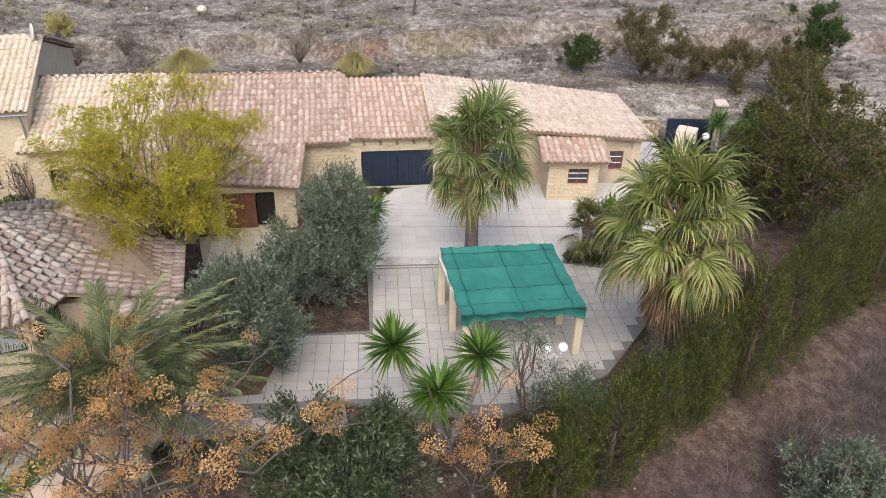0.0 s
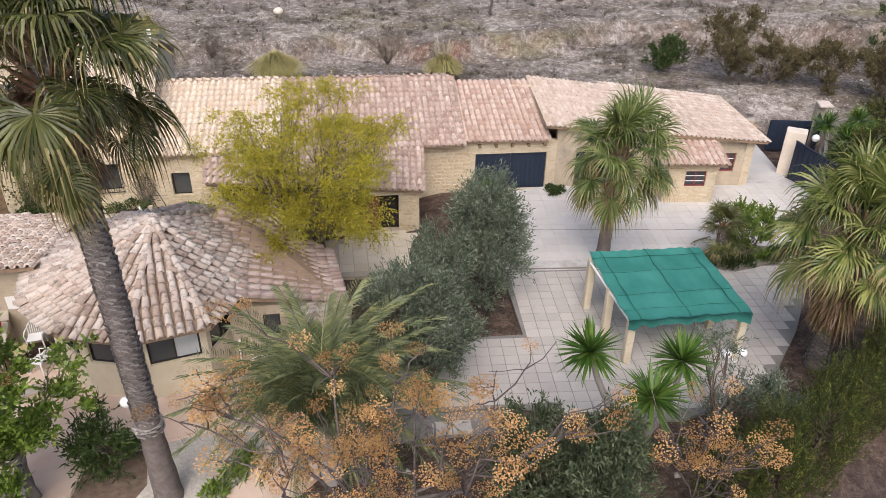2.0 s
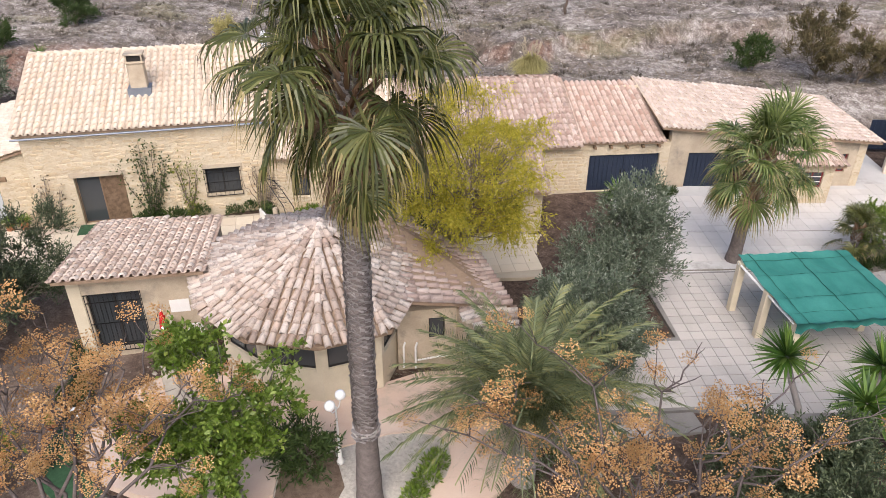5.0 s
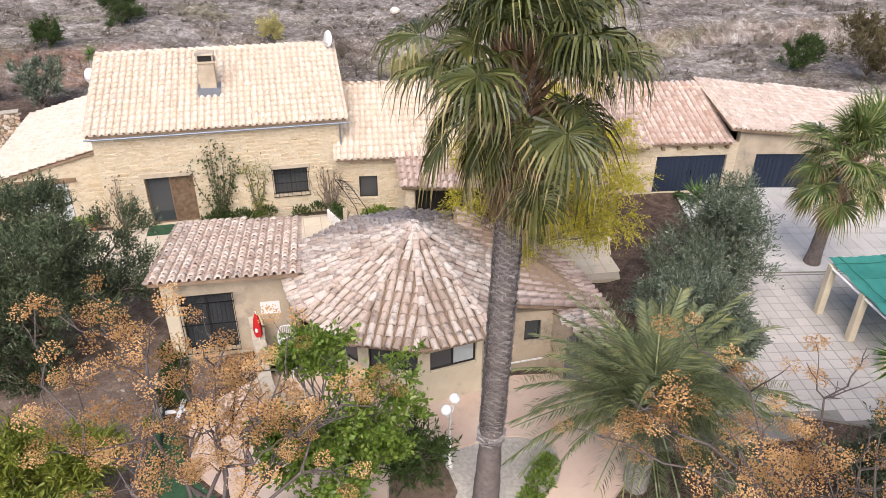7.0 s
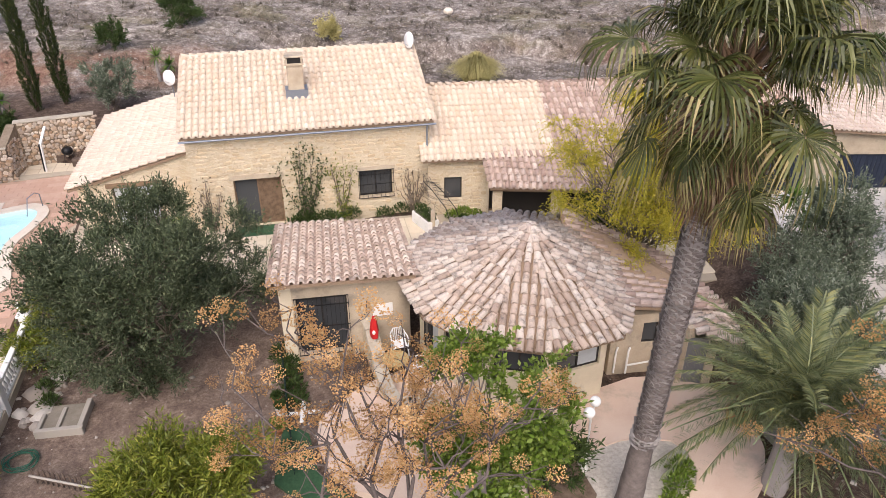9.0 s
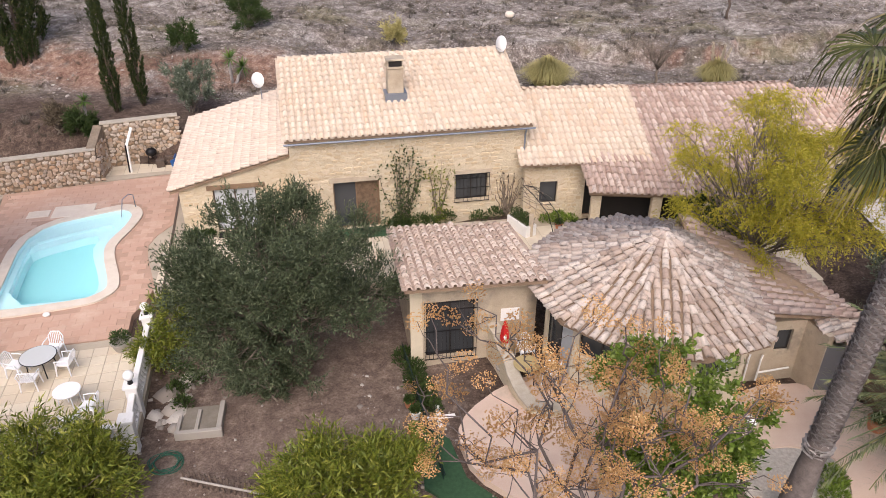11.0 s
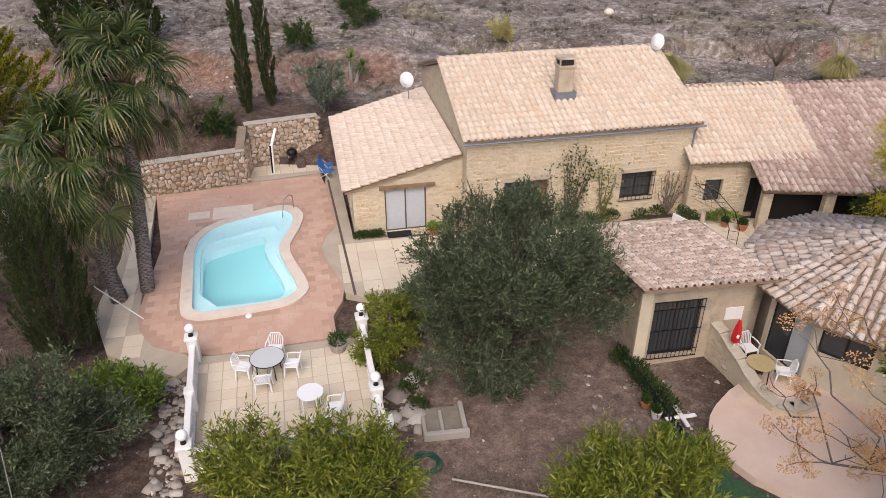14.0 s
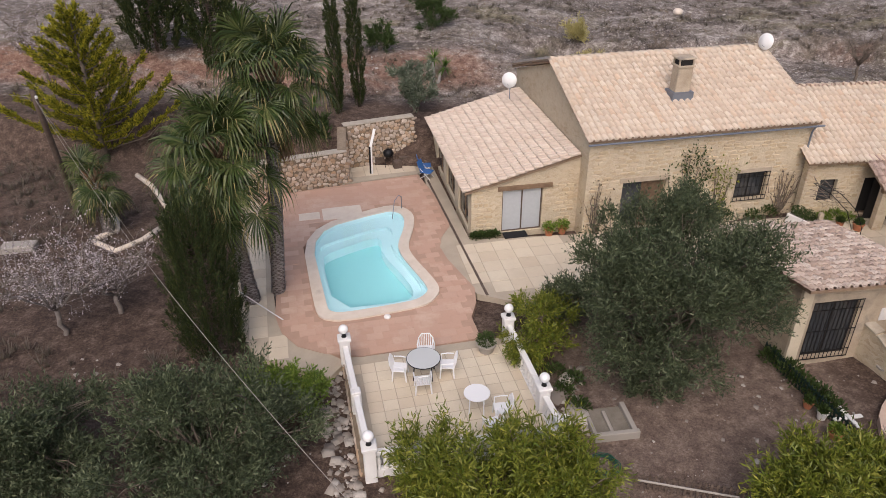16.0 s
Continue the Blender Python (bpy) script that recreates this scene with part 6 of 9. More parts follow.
def feather_palm(label, base, crown_z, length, fronds, seed):
    rng, nr = random.Random(seed), np.random.default_rng(seed)
    palm = thing("date_palm", base, label, "palm tree")
    part("trunk", Shape().lathe([(0.34, -0.2), (0.36, 0.3), (0.3, crown_z * 0.7), (0.36, crown_z - 0.1), (0.12, crown_z + 0.25)], (0, 0, 0), 12), M_PALM_BARK, palm, "stout rough trunk")
    kinds = []
    for i in range(4):
        v, q = [], []
        arch = 0.22 + 0.1 * i
        spine = [np.array([0, length * f, length * (0.28 * f - arch * 2.0 * f * f)]) for f in np.linspace(0, 1, 16)]
        for a, b in zip(spine, spine[1:]):
            n = len(v)
            v.extend([a + [-0.02, 0, 0], a + [0.02, 0, 0], b + [0.015, 0, 0], b + [-0.015, 0, 0]])
            q.append((n, n + 1, n + 2, n + 3))
        for k in range(4, 92):
            f = k / 95
            c = np.array([0, length * f, length * (0.28 * f - arch * 2.0 * f * f)])
            lng = length * 0.2 * math.sin(min(1, 0.25 + f * 1.2) * math.pi * 0.85) + 0.12
            for sgn in (-1, 1):
                d = np.array([sgn * 0.72, 0.62, nr.uniform(-0.25, 0.5)])
                d /= np.linalg.norm(d)
                tip = c + d * lng
                tip[2] -= lng * nr.uniform(0.2, 0.5)
                mid = c + d * lng * 0.5
                n = len(v)
                v.extend([c, mid + [sgn * -0.008, 0.011, 0.006], tip, mid - [sgn * -0.008, 0.011, 0.006]])
                q.append((n, n + 1, n + 2, n + 3))
        kinds.append(quick_mesh("frond", np.array(v), np.array(q), L_PHOENIX))
    for k in range(fronds):
        f = (k + 0.5) / fronds
        ob = new("frond", kinds[rng.randrange(4)])
        hang(ob, palm, (0, 0, crown_z), k * 2.39996 + rng.uniform(-0.2, 0.2), math.asin(clamp(0.98 - 1.0 * f, -1, 1)), rng.uniform(-0.4, 0.4), rng.uniform(0.85, 1.08))
    return palm


def sword_rosette(nr, centre, r, n, low=-0.5):
    """Stiff sword leaves of a yucca or agave."""
    z = nr.uniform(low, 1.0, n)
    a = nr.uniform(0, 2 * math.pi, n)
    w = np.stack([np.cos(a) * np.sqrt(1 - z * z * 0.98), np.sin(a) * np.sqrt(1 - z * z * 0.98), z], 1)
    w = unit(w)
    side = unit(np.cross(w, np.array([[0, 0, 1.0]]) + nr.normal(size=(n, 3)) * 0.1))
    k = nr.uniform(0.8, 1.05, (n, 1)) * r
    c = np.array([centre])
    wd = 0.042 * r ** 0.5
    p0, p1, p2 = c + w * 0.06, c + w * k * 0.5, c + w * k
    p2[:, 2] -= 0.10 * r * (1 - z)
    v = np.stack([p0 - side * wd * 0.6, p0 + side * wd * 0.6, p1 + side * wd, p1 - side * wd, p2, p2], 1).reshape(-1, 3)
    i = np.arange(n)[:, None] * 6
    q = np.concatenate([i + [0, 1, 2, 3], i + [3, 2, 4, 5]])
    return v, q


def yucca(label, base, stems, seed, r=0.85, group="", leaves_each=85):
    """Several trunks, each with one rosette at its end: (dx, dy, height)."""
    nr, rng = np.random.default_rng(seed), random.Random(seed)
    plant = thing("yucca", base, label, "yucca", group)
    wood = Shape()
    for dx, dy, h in stems:
        limb(wood, (dx * 0.2, dy * 0.2, -0.15), (dx, dy, h), 0.12, 0.08, rng, 4, 0.06, 8)
    part("trunk", wood, M_PALM_BARK, plant, smooth=True)
    for dx, dy, h in stems:
        v, q = sword_rosette(nr, (dx, dy, h), r, leaves_each)
        part("leaf_crown", quick_mesh("leaf_crown", v, q, L_YUCCA), L_YUCCA, plant)
    return plant


BERRIES = []


def berry_tree(label, base, height, tips, seed, trunk_r=0.16, clusters=140, berries=110, group=""):
    """A bare tree hung with clusters of orange berries. tips: main limb ends from the base."""
    rng, nr = random.Random(seed), np.random.default_rng(seed)
    tree = thing("chinaberry_tree", base, label, "tree", group)
    wood, ends = Shape(), []
    fork = Vector((0, 0, height))
    limb(wood, (0, 0, -0.2), fork, trunk_r * 1.2, trunk_r * 0.85, rng, 5, 0.05, 9)
    for tip in tips:
        tip = Vector(tip)
        pts = limb(wood, fork, tip, trunk_r * 0.38, 0.016, rng, 6, 0.09, 7)
        for k in range(8):
            at = pts[rng.randrange(2, 7)]
            d = (tip - fork).normalized() * rng.uniform(0.3, 1.2) + Vector((rng.uniform(-1, 1), rng.uniform(-1, 1), rng.uniform(-0.3, 0.9)))
            e = at + d * rng.uniform(0.5, 1.1)
            p2 = limb(wood, at, e, 0.02, 0.008, rng, 4, 0.1, 5)
            ends.append(e)
            for _ in range(2):
                e2 = p2[rng.randrange(1, 4)] + Vector((rng.uniform(-1, 1), rng.uniform(-1, 1), rng.uniform(-0.3, 0.8))) * 0.55
                limb(wood, p2[2], e2, 0.012, 0.006, rng, 3, 0.1, 4)
                ends.append(e2)
    part("trunk", wood, M_TWIG, tree, "bare grey trunk and branches", True)
    rng.shuffle(ends)
    if not BERRIES:
        octa = np.array([(1, 0, 0), (0, 1, 0), (-1, 0, 0), (0, -1, 0), (0, 0, 1), (0, 0, -1)], float)
        for _ in range(5):
            pts = in_ball(nr, berries, 0.25) * [0.28, 0.28, 0.18]
            v = (pts[:, None] + octa[None] * nr.uniform(0.014, 0.022, (berries, 1, 1))).reshape(-1, 3)
            i = (np.arange(berries) * 6)[:, None]
            BERRIES.append(quick_mesh("fruit_spray", v, np.concatenate([i + [0, 1, 2, 3], i + [0, 4, 2, 5], i + [1, 4, 3, 5]]), L_BERRY))
    for e in ends[:clusters]:
        ob = tagged(new("fruit_spray", BERRIES[rng.randrange(5)]), kind="stuff")
        ob.parent = tree
        ob.matrix_basis = Matrix.Translation(e) @ pose(0, 0, 0, rng.uniform(-25, 25), rng.uniform(-25, 25), rng.uniform(0, 360)) @ Matrix.Scale(rng.uniform(0.65, 1.25), 4)
    return tree


def conifer(name, label, base, height, radius, mat, count, seed, leaf=(0.16, 0.035), lean=(0, 0), plume=0.9, rise=1.6, foot=0.25, sharp=0.75, plumes=60, girth_k=0.16, fuzz=0.45):
    """A conifer made of rising plumes: each one a tapering spray about its own axis."""
    nr, rng = np.random.default_rng(seed), random.Random(seed)
    tree = thing(name, base, label, "conifer")
    wood = Shape().tube([(0, 0, -0.2), (lean[0] * 0.5, lean[1] * 0.5, height * 0.5), (lean[0] * 0.65, lean[1] * 0.65, height * 0.65)], [0.12, 0.08, 0.02], 8)
    pl, wy = [], []
    per = count // plumes
    for k in range(plumes):
        f = (k + 0.5) / plumes
        a = k * 2.39996 + rng.uniform(-0.4, 0.4)
        r = radius * (foot + (1 - foot) * min(1, f * 5)) * (1 - f ** 2.2) ** sharp * rng.uniform(0.55, 1.0)
        o = np.array([math.cos(a), math.sin(a), 0.0])
        start = o * r * 0.55 + [lean[0] * f, lean[1] * f, height * 0.92 * f]
        d = o + np.array([rng.gauss(0, 0.2), rng.gauss(0, 0.2), rise])
        d /= np.linalg.norm(d)
        lng = plume * rng.uniform(0.65, 1.3)
        t = nr.uniform(0, 1, (per, 1)) ** 0.8
        girth = girth_k * lng * (1 - t) ** 0.7 + 0.02
        p = start + d * lng * t + unit(nr.normal(size=(per, 3))) * girth * nr.uniform(0.3, 1, (per, 1))
        pl.append(p)
        wy.append(d * 1.3 + nr.normal(size=(per, 3)) * fuzz)
        wood.tube([(lean[0] * f, lean[1] * f, height * 0.88 * f), tuple(start), tuple(start + d * lng * 0.3)], [0.02, 0.012, 0.004], 4)
    part("trunk", wood, M_POLE, tree, smooth=True)
    v, q = leaves(nr, np.concatenate(pl), np.concatenate(wy), leaf[0], leaf[1], 0.4)
    part("crown", quick_mesh("crown", v, q, mat), mat, tree)
    return tree


def tuft(name, label, category, base, r, h, mat, count, seed, width=0.012, plumes=0):
    """Arching blades from one foot, and upright plumes over them."""
    nr = np.random.default_rng(seed)
    plant = thing(name, base, label, category)
    a = nr.uniform(0, 2 * math.pi, count)
    d = nr.uniform(0.05, 1, count) ** 0.7
    o = np.stack([np.cos(a), np.sin(a), np.zeros(count)], 1)
    k = nr.uniform(0.65, 1.15, count)
    side = np.stack([-np.sin(a), np.cos(a), np.zeros(count)], 1) * width
    z = lambda q: np.stack([np.zeros(count), np.zeros(count), q], 1)
    p0 = o * (d * r * 0.35)[:, None] - z(np.full(count, 0.05))
    p1 = o * (d * r * 0.62 * k)[:, None] + z(h * k * (1 - 0.45 * d))
    p2 = o * (d * r * 1.0 * k)[:, None] + z(h * k * (1.05 - 0.75 * d)) + nr.normal(size=(count, 3)) * 0.06
    v = np.stack([p0 - side, p0 + side, p1 + side, p1 - side, p2, p2], 1).reshape(-1, 3)
    i = np.arange(count)[:, None] * 6
    part("blades", quick_mesh("blades", v, np.concatenate([i + [0, 1, 2, 3], i + [3, 2, 4, 5]]), mat), mat, plant, kind="stuff")
    for j in range(plumes):
        b = j * 2.4
        top = np.array([math.cos(b) * r * 0.35, math.sin(b) * r * 0.35, h * nr.uniform(1.25, 1.6)])
        n = 160
        t = nr.uniform(0, 1, (n, 1))
        p = top * (0.68 + 0.32 * t) + nr.normal(size=(n, 3)) * 0.04
        vv, q = leaves(nr, p, top / np.linalg.norm(top) + nr.normal(size=(n, 3)) * 0.3, 0.16, 0.025)
        part("plume", quick_mesh("plume", vv, q, L_STRAW_PALE), L_STRAW_PALE, plant, "pale feathery plume")
    return plant


def on_ground(x, y, dz=0.0):
    return (x, y, ground_height(x, y) + dz)


# tall palms
fan_palm("tall fan palm with a skirt of dry hanging fronds", (-12.14, 14.55, -0.35), (-11.92, 13.74, 11.85), 0.30, 1.28, 56, L_FAN, 1, 30, bare=2.75, limp=0.95, stem=1.1)
fan_palm("fan palm with a bushy crown at the yard's edge", on_ground(7.7, 20.9), (7.45, 20.5, 5.2), 0.30, 1.45, 46, L_FAN_YELLOW, 2, 54, lowest=9, limp=0.6, drop=1.2)
fan_palm("young fan palm standing in the paved yard", (1.5, 27.4, 0.0), (1.45, 26.9, 4.85), 0.27, 1.3, 46, L_FAN_YOUNG, 3, 8, bare=2.2, limp=0.42, stem=1.0)
fan_palm("tall fan palm beside the pool path", on_ground(-41.9, 23.5), (-41.2, 24.5, 8.1), 0.26, 1.4, 44, L_FAN_DARK, 4, 14, limp=0.75)
fan_palm("leaning fan palm with a full green crown", on_ground(-42.6, 23.0), (-42.9, 22.6, 5.8), 0.26, 1.45, 44, L_FAN_DARK, 5, 6, limp=0.75)
fan_palm("small fan palm in a round stone-edged bed", on_ground(-51.3, 28.6), (-51.3, 28.5, 2.0), 0.25, 0.95, 24, L_FAN_DARK, 7, 4, limp=0.6, stem=0.8)
fan_palm("small fan palm in the yard planting bed", on_ground(6.2, 27.4), (6.2, 27.3, 1.6), 0.16, 0.7, 18, L_FAN, 8, 0, limp=0.5, stem=0.8, lowest=8)
feather_palm("date palm with arching feathery fronds", on_ground(-7.9, 15.5), 3.0, 3.2, 90, 6)

# broadleaf trees
OLIVE = (0.13, 0.036)
leafy_tree("jacaranda_tree", "feathery yellow-green tree before the tiled roofs", "tree", on_ground(-10.3, 25.3), 1.9, [c for c in clumps_ball(11, 4.0, 0.88, 64, (0.2, -0.1, 5.05), (0.17, 0.28), 0.92, 0.5) if not (c[0] > 2.4 and c[2] < 4.2) and c[0] < 3.8], (0.095, 0.034), L_YELLOW, M_BARK, 76000, 11, 0.12, 2, 0.35, 0.3, run=0.62, per=12, loose=0.9)
leafy_tree("olive_tree", "grey-green olive tree beside the paved yard", "tree", on_ground(-4.0, 24.0), 1.0, clumps_ball(12, 2.45, 1.1, 22, (0, 0, 2.6)), OLIVE, L_OLIVE, M_BARK, 48000, 12, 0.17, up=0.6, run=0.55)
leafy_tree("olive_tree", "dense round olive tree in a soil bed", "tree", on_ground(-5.8, 19.4), 0.9, clumps_ball(13, 1.95, 1.1, 20, (0, 0, 2.3)), OLIVE, L_OLIVE, M_BARK, 44000, 13, 0.17, up=0.6, run=0.5)
leafy_tree("olive_tree", "large spreading olive tree by the gravel court", "tree", on_ground(-27.35, 20.2), 1.0, clumps_ball(14, 4.0, 0.78, 44, (0.1, 0.0, 3.35), (0.2, 0.34), 0.82) + clumps_ball(144, 1.8, 0.7, 9, (-1.8, -1.6, 2.2), (0.25, 0.4)) + clumps_ball(146, 1.5, 0.8, 7, (2.8, 1.0, 2.8), (0.25, 0.4)), OLIVE, L_OLIVE_GREEN, M_BARK, 115000, 14, 0.24, up=0.6, run=0.6)
leafy_tree("olive_tree", "young shoots round the foot of the big olive tree", "shrub", on_ground(-27.4, 18.6), 0.3, clumps_ball(145, 1.3, 0.7, 7, (0, 0, 0.8)), OLIVE, L_OLIVE_GREEN, M_BARK, 6000, 145, 0.04, 4, up=0.6, run=0.45)
leafy_tree("olive_tree", "bushy olive tree at the garden's front", "tree", on_ground(-1.9, 13.2), 0.8, clumps_ball(15, 2.2, 0.95, 20, (0, 0, 2.6)), OLIVE, L_OLIVE_GREEN, M_BARK, 42000, 15, 0.13, 3, up=0.6, run=0.5)
leafy_tree("olive_tree", "thin sparse olive tree beside the shade canopy", "tree", on_ground(2.9, 16.6), 1.0, clumps_ball(16, 1.5, 0.75, 14, (0.9, 0.1, 1.7), (0.2, 0.34)) + clumps_ball(161, 1.0, 1.0, 4, (-0.3, 0.6, 2.9), (0.2, 0.3)), (0.10, 0.026), L_OLIVE, M_POLE, 12000, 16, 0.08, 2, run=0.5)
leafy_tree("citrus_tree", "glossy green orange tree on the patio", "tree", on_ground(-16.0, 14.3), 1.5, clumps_ball(17, 2.4, 0.8, 24, (0, 0, 3.8), (0.2, 0.32), 0.85), (0.14, 0.08), L_CITRUS, M_BARE, 17000, 17, 0.12, 2, run=0.4, per=7, loose=0.6)
leafy_tree("bush", "low green bush at the foot of the orange tree", "shrub", on_ground(-16.3, 12.9), 0.3, clumps_ball(61, 1.1, 0.7, 8, (0, 0, 1.0)), (0.14, 0.08), L_CITRUS, M_BARE, 5000, 61, 0.05, 3)
leafy_tree("evergreen_tree", "dense dark evergreen tree by the gate", "tree", on_ground(16.2, 31.0), 1.2, clumps_ball(18, 4.1, 0.9, 46, (0.4, 0, 3.7), (0.26, 0.4)), (0.10, 0.05), L_DARK_TREE, M_BARK, 70000, 18, 0.2, run=0.3, loose=0.8, hollow=0.55)
leafy_tree("oleander", "dark narrow-leaved shrub on the patio's edge", "shrub", on_ground(-14.2, 15.5), 0.4, clumps_ball(19, 1.15, 1.0, 12, (0, 0, 1.2)), (0.2, 0.045), L_BUSH, M_BARK, 3500, 19, 0.05, 5, up=0.8)
leafy_tree("oleander", "light green narrow-leaved shrub before the terrace", "shrub", on_ground(-33.2, 13.6), 0.4, clumps_ball(20, 1.9, 0.8, 18, (-0.9, 0.1, 1.2)) + clumps_ball(21, 2.0, 0.85, 18, (1.5, 0.2, 1.4)), (0.2, 0.042), L_BAMBOO, M_BARK, 32000, 20, 0.06, 5, up=0.5, loose=0.7)
leafy_tree("oleander", "light green narrow-leaved shrub beside the gravel court", "shrub", on_ground(-23.9, 13.6), 0.4, clumps_ball(22, 2.3, 0.7, 26, (0, 0, 1.3)), (0.2, 0.042), L_BAMBOO, M_BARK, 28000, 22, 0.06, 5, up=0.5, loose=0.7)
leafy_tree("oleander", "bushy yellow-green shrub beside the terrace rail", "shrub", on_ground(-31.6, 20.6), 0.3, clumps_ball(62, 1.6, 0.8, 14, (0, 0.2, 1.0)), (0.13, 0.04), L_BAMBOO, M_BARK, 12000, 62, 0.05, 4)
leafy_tree("oleander", "dark green shrub beside the terrace steps", "shrub", on_ground(-30.3, 22.0), 0.3, clumps_ball(65, 1.7, 0.7, 14, (0, 0, 0.9)), (0.13, 0.04), L_OLIVE_GREEN, M_BARK, 13000, 65, 0.05, 4)
leafy_tree("oleander", "dark oleander before the porch", "shrub", on_ground(-11.2, 29.2), 0.3, clumps_ball(63, 1.5, 0.7, 12, (0, 0, 1.1)), (0.2, 0.05), L_BUSH, M_BARK, 9000, 63, 0.05, 4)
leafy_tree("bush", "green bush in the yard planting bed", "shrub", on_ground(7.7, 28.0), 0.4, clumps_ball(64, 1.3, 0.95, 14, (0, 0, 1.3)), (0.12, 0.05), L_CITRUS, M_BARK, 9000, 64, 0.05, 4, up=0.5)
BERRY1 = [(-3.4, 0.5, 6.3), (-1.8, 1.4, 6.4), (-2.6, -1.0, 6.0), (0.2, 0.9, 6.6), (1.9, 0.8, 6.0), (2.9, 0.2, 5.6), (0.8, -0.6, 6.2), (-0.8, -0.2, 5.2), (3.4, 1.2, 4.8), (-3.9, 0.8, 5.0)]
BERRY2 = [(-3.2, 0.8, 6.6), (-2.0, 1.6, 7.1), (-0.9, 0.8, 7.4), (0.4, 1.4, 7.2), (1.6, 1.0, 6.9), (2.7, 0.8, 6.5), (-3.6, 1.2, 5.6), (0.2, 1.9, 6.3), (3.3, 1.4, 5.8), (-1.2, 2.2, 6.2), (1.4, 2.0, 6.0)]
berry_tree("bare chinaberry tree hung with orange berries", on_ground(-5.6, 11.2), 3.2, BERRY1, 31, 0.13, 125)
berry_tree("bare chinaberry tree leaning over the patio", on_ground(-18.0, 10.9), 3.4, BERRY2, 32, 0.14, 190)
berry_tree("small bare chinaberry sapling with orange berries", on_ground(1.3, 13.5), 1.6, [(-0.9, 0.2, 3.4), (0.2, 0.3, 3.9), (0.9, -0.2, 3.3), (0.3, -0.5, 3.0)], 33, 0.05, 30)
yucca("clump of three spiky green yuccas", on_ground(0.3, 16.2), [(-1.15, 0.7, 3.3), (0.1, -1.2, 3.4), (1.2, 0.3, 3.4)], 41, 1.05, leaves_each=130)
yucca("yuccas behind the olive tree", on_ground(-2.9, 27.6), [(-0.6, 0.6, 2.6), (0.3, -0.3, 2.2), (0.1, 0.6, 1.6)], 42, 0.95)
yucca("tall yuccas beside the entrance gate", on_ground(14.5, 36.0), [(0, 1.5, 2.6), (0.6, 0.4, 2.2), (-0.2, -0.6, 1.6), (1.2, 1.0, 3.0), (0.3, 2.6, 2.2)], 43, 0.95)
yucca("small yellow-green yucca on the bank", on_ground(-43.4, 38.6), [(0, 0, 1.2)], 44, 0.6, leaves_each=60)
yucca("yellow-green yucca on the slope", on_ground(-37.2, 45.5), [(0, 0, 1.6), (0.7, 0.2, 1.0)], 45, 0.8, leaves_each=60)

# cypress hedge along the east boundary
for k in range(30):
    f = k / 29
    x, y = 2.3 + 17.5 * f + 0.35 * math.sin(k * 1.7), 13.6 + 14.2 * f + 0.3 * math.cos(k * 2.3)
    conifer("hedge_cypress", "feathery green cypress in the boundary hedge", on_ground(x, y), (2.75 + 1.7 * smooth_step(0.2, 0.6, f)) * (1 + 0.12 * math.sin(k * 2.1) + 0.07 * math.sin(k * 5.3)), 1.4, L_HEDGE, 9000, 60 + k, (0.10, 0.017), (0.25, 0.1), 0.85, 3.0, 0.8, 0.55, 100, 0.2, 0.6)
conifer("cypress", "slim dark cypress on the bank", on_ground(-42.5, 40.2), 6.4, 0.6, L_CYPRESS, 11000, 81, lean=(0.1, 0), plume=0.8, rise=4.5, foot=0.7, sharp=0.5, plumes=90)
conifer("cypress", "slim dark cypress on the bank", on_ground(-41.4, 41.4), 7.2, 0.6, L_CYPRESS, 11000, 82, lean=(-0.1, 0), plume=0.8, rise=4.5, foot=0.7, sharp=0.5, plumes=90)
conifer("cypress", "broad dark cypress bush beside the pool path", on_ground(-43.0, 19.8), 5.6, 1.9, L_CYPRESS, 44000, 83, (0.13, 0.022), plume=1.4, rise=3.4, foot=0.85, sharp=0.5, plumes=220)
conifer("cypress", "thick dark cypress on the slope", on_ground(-56, 47), 7.5, 3.0, L_CYPRESS, 20000, 85, (0.26, 0.07), plume=1.4, rise=2.2, foot=0.9, sharp=0.35, plumes=200)
conifer("cypress", "thick dark cypress on the slope", on_ground(-52.5, 48), 7.5, 3.0, L_CYPRESS, 20000, 86, (0.26, 0.07), plume=1.4, rise=2.2, foot=0.9, sharp=0.35, plumes=200)

for k, (x, y) in enumerate([(-52.3, 46.3), (-51.7, 46.5), (-51.3, 46.7), (-51.0, 47.0)]):
    conifer("cypress", "small dark young cypress on the slope", on_ground(x, y), 1.7 + 0.3 * (k % 2), 0.35, L_CYPRESS, 900, 190 + k, (0.2, 0.05), plume=0.5, rise=4.0, foot=0.6, sharp=0.5, plumes=30)


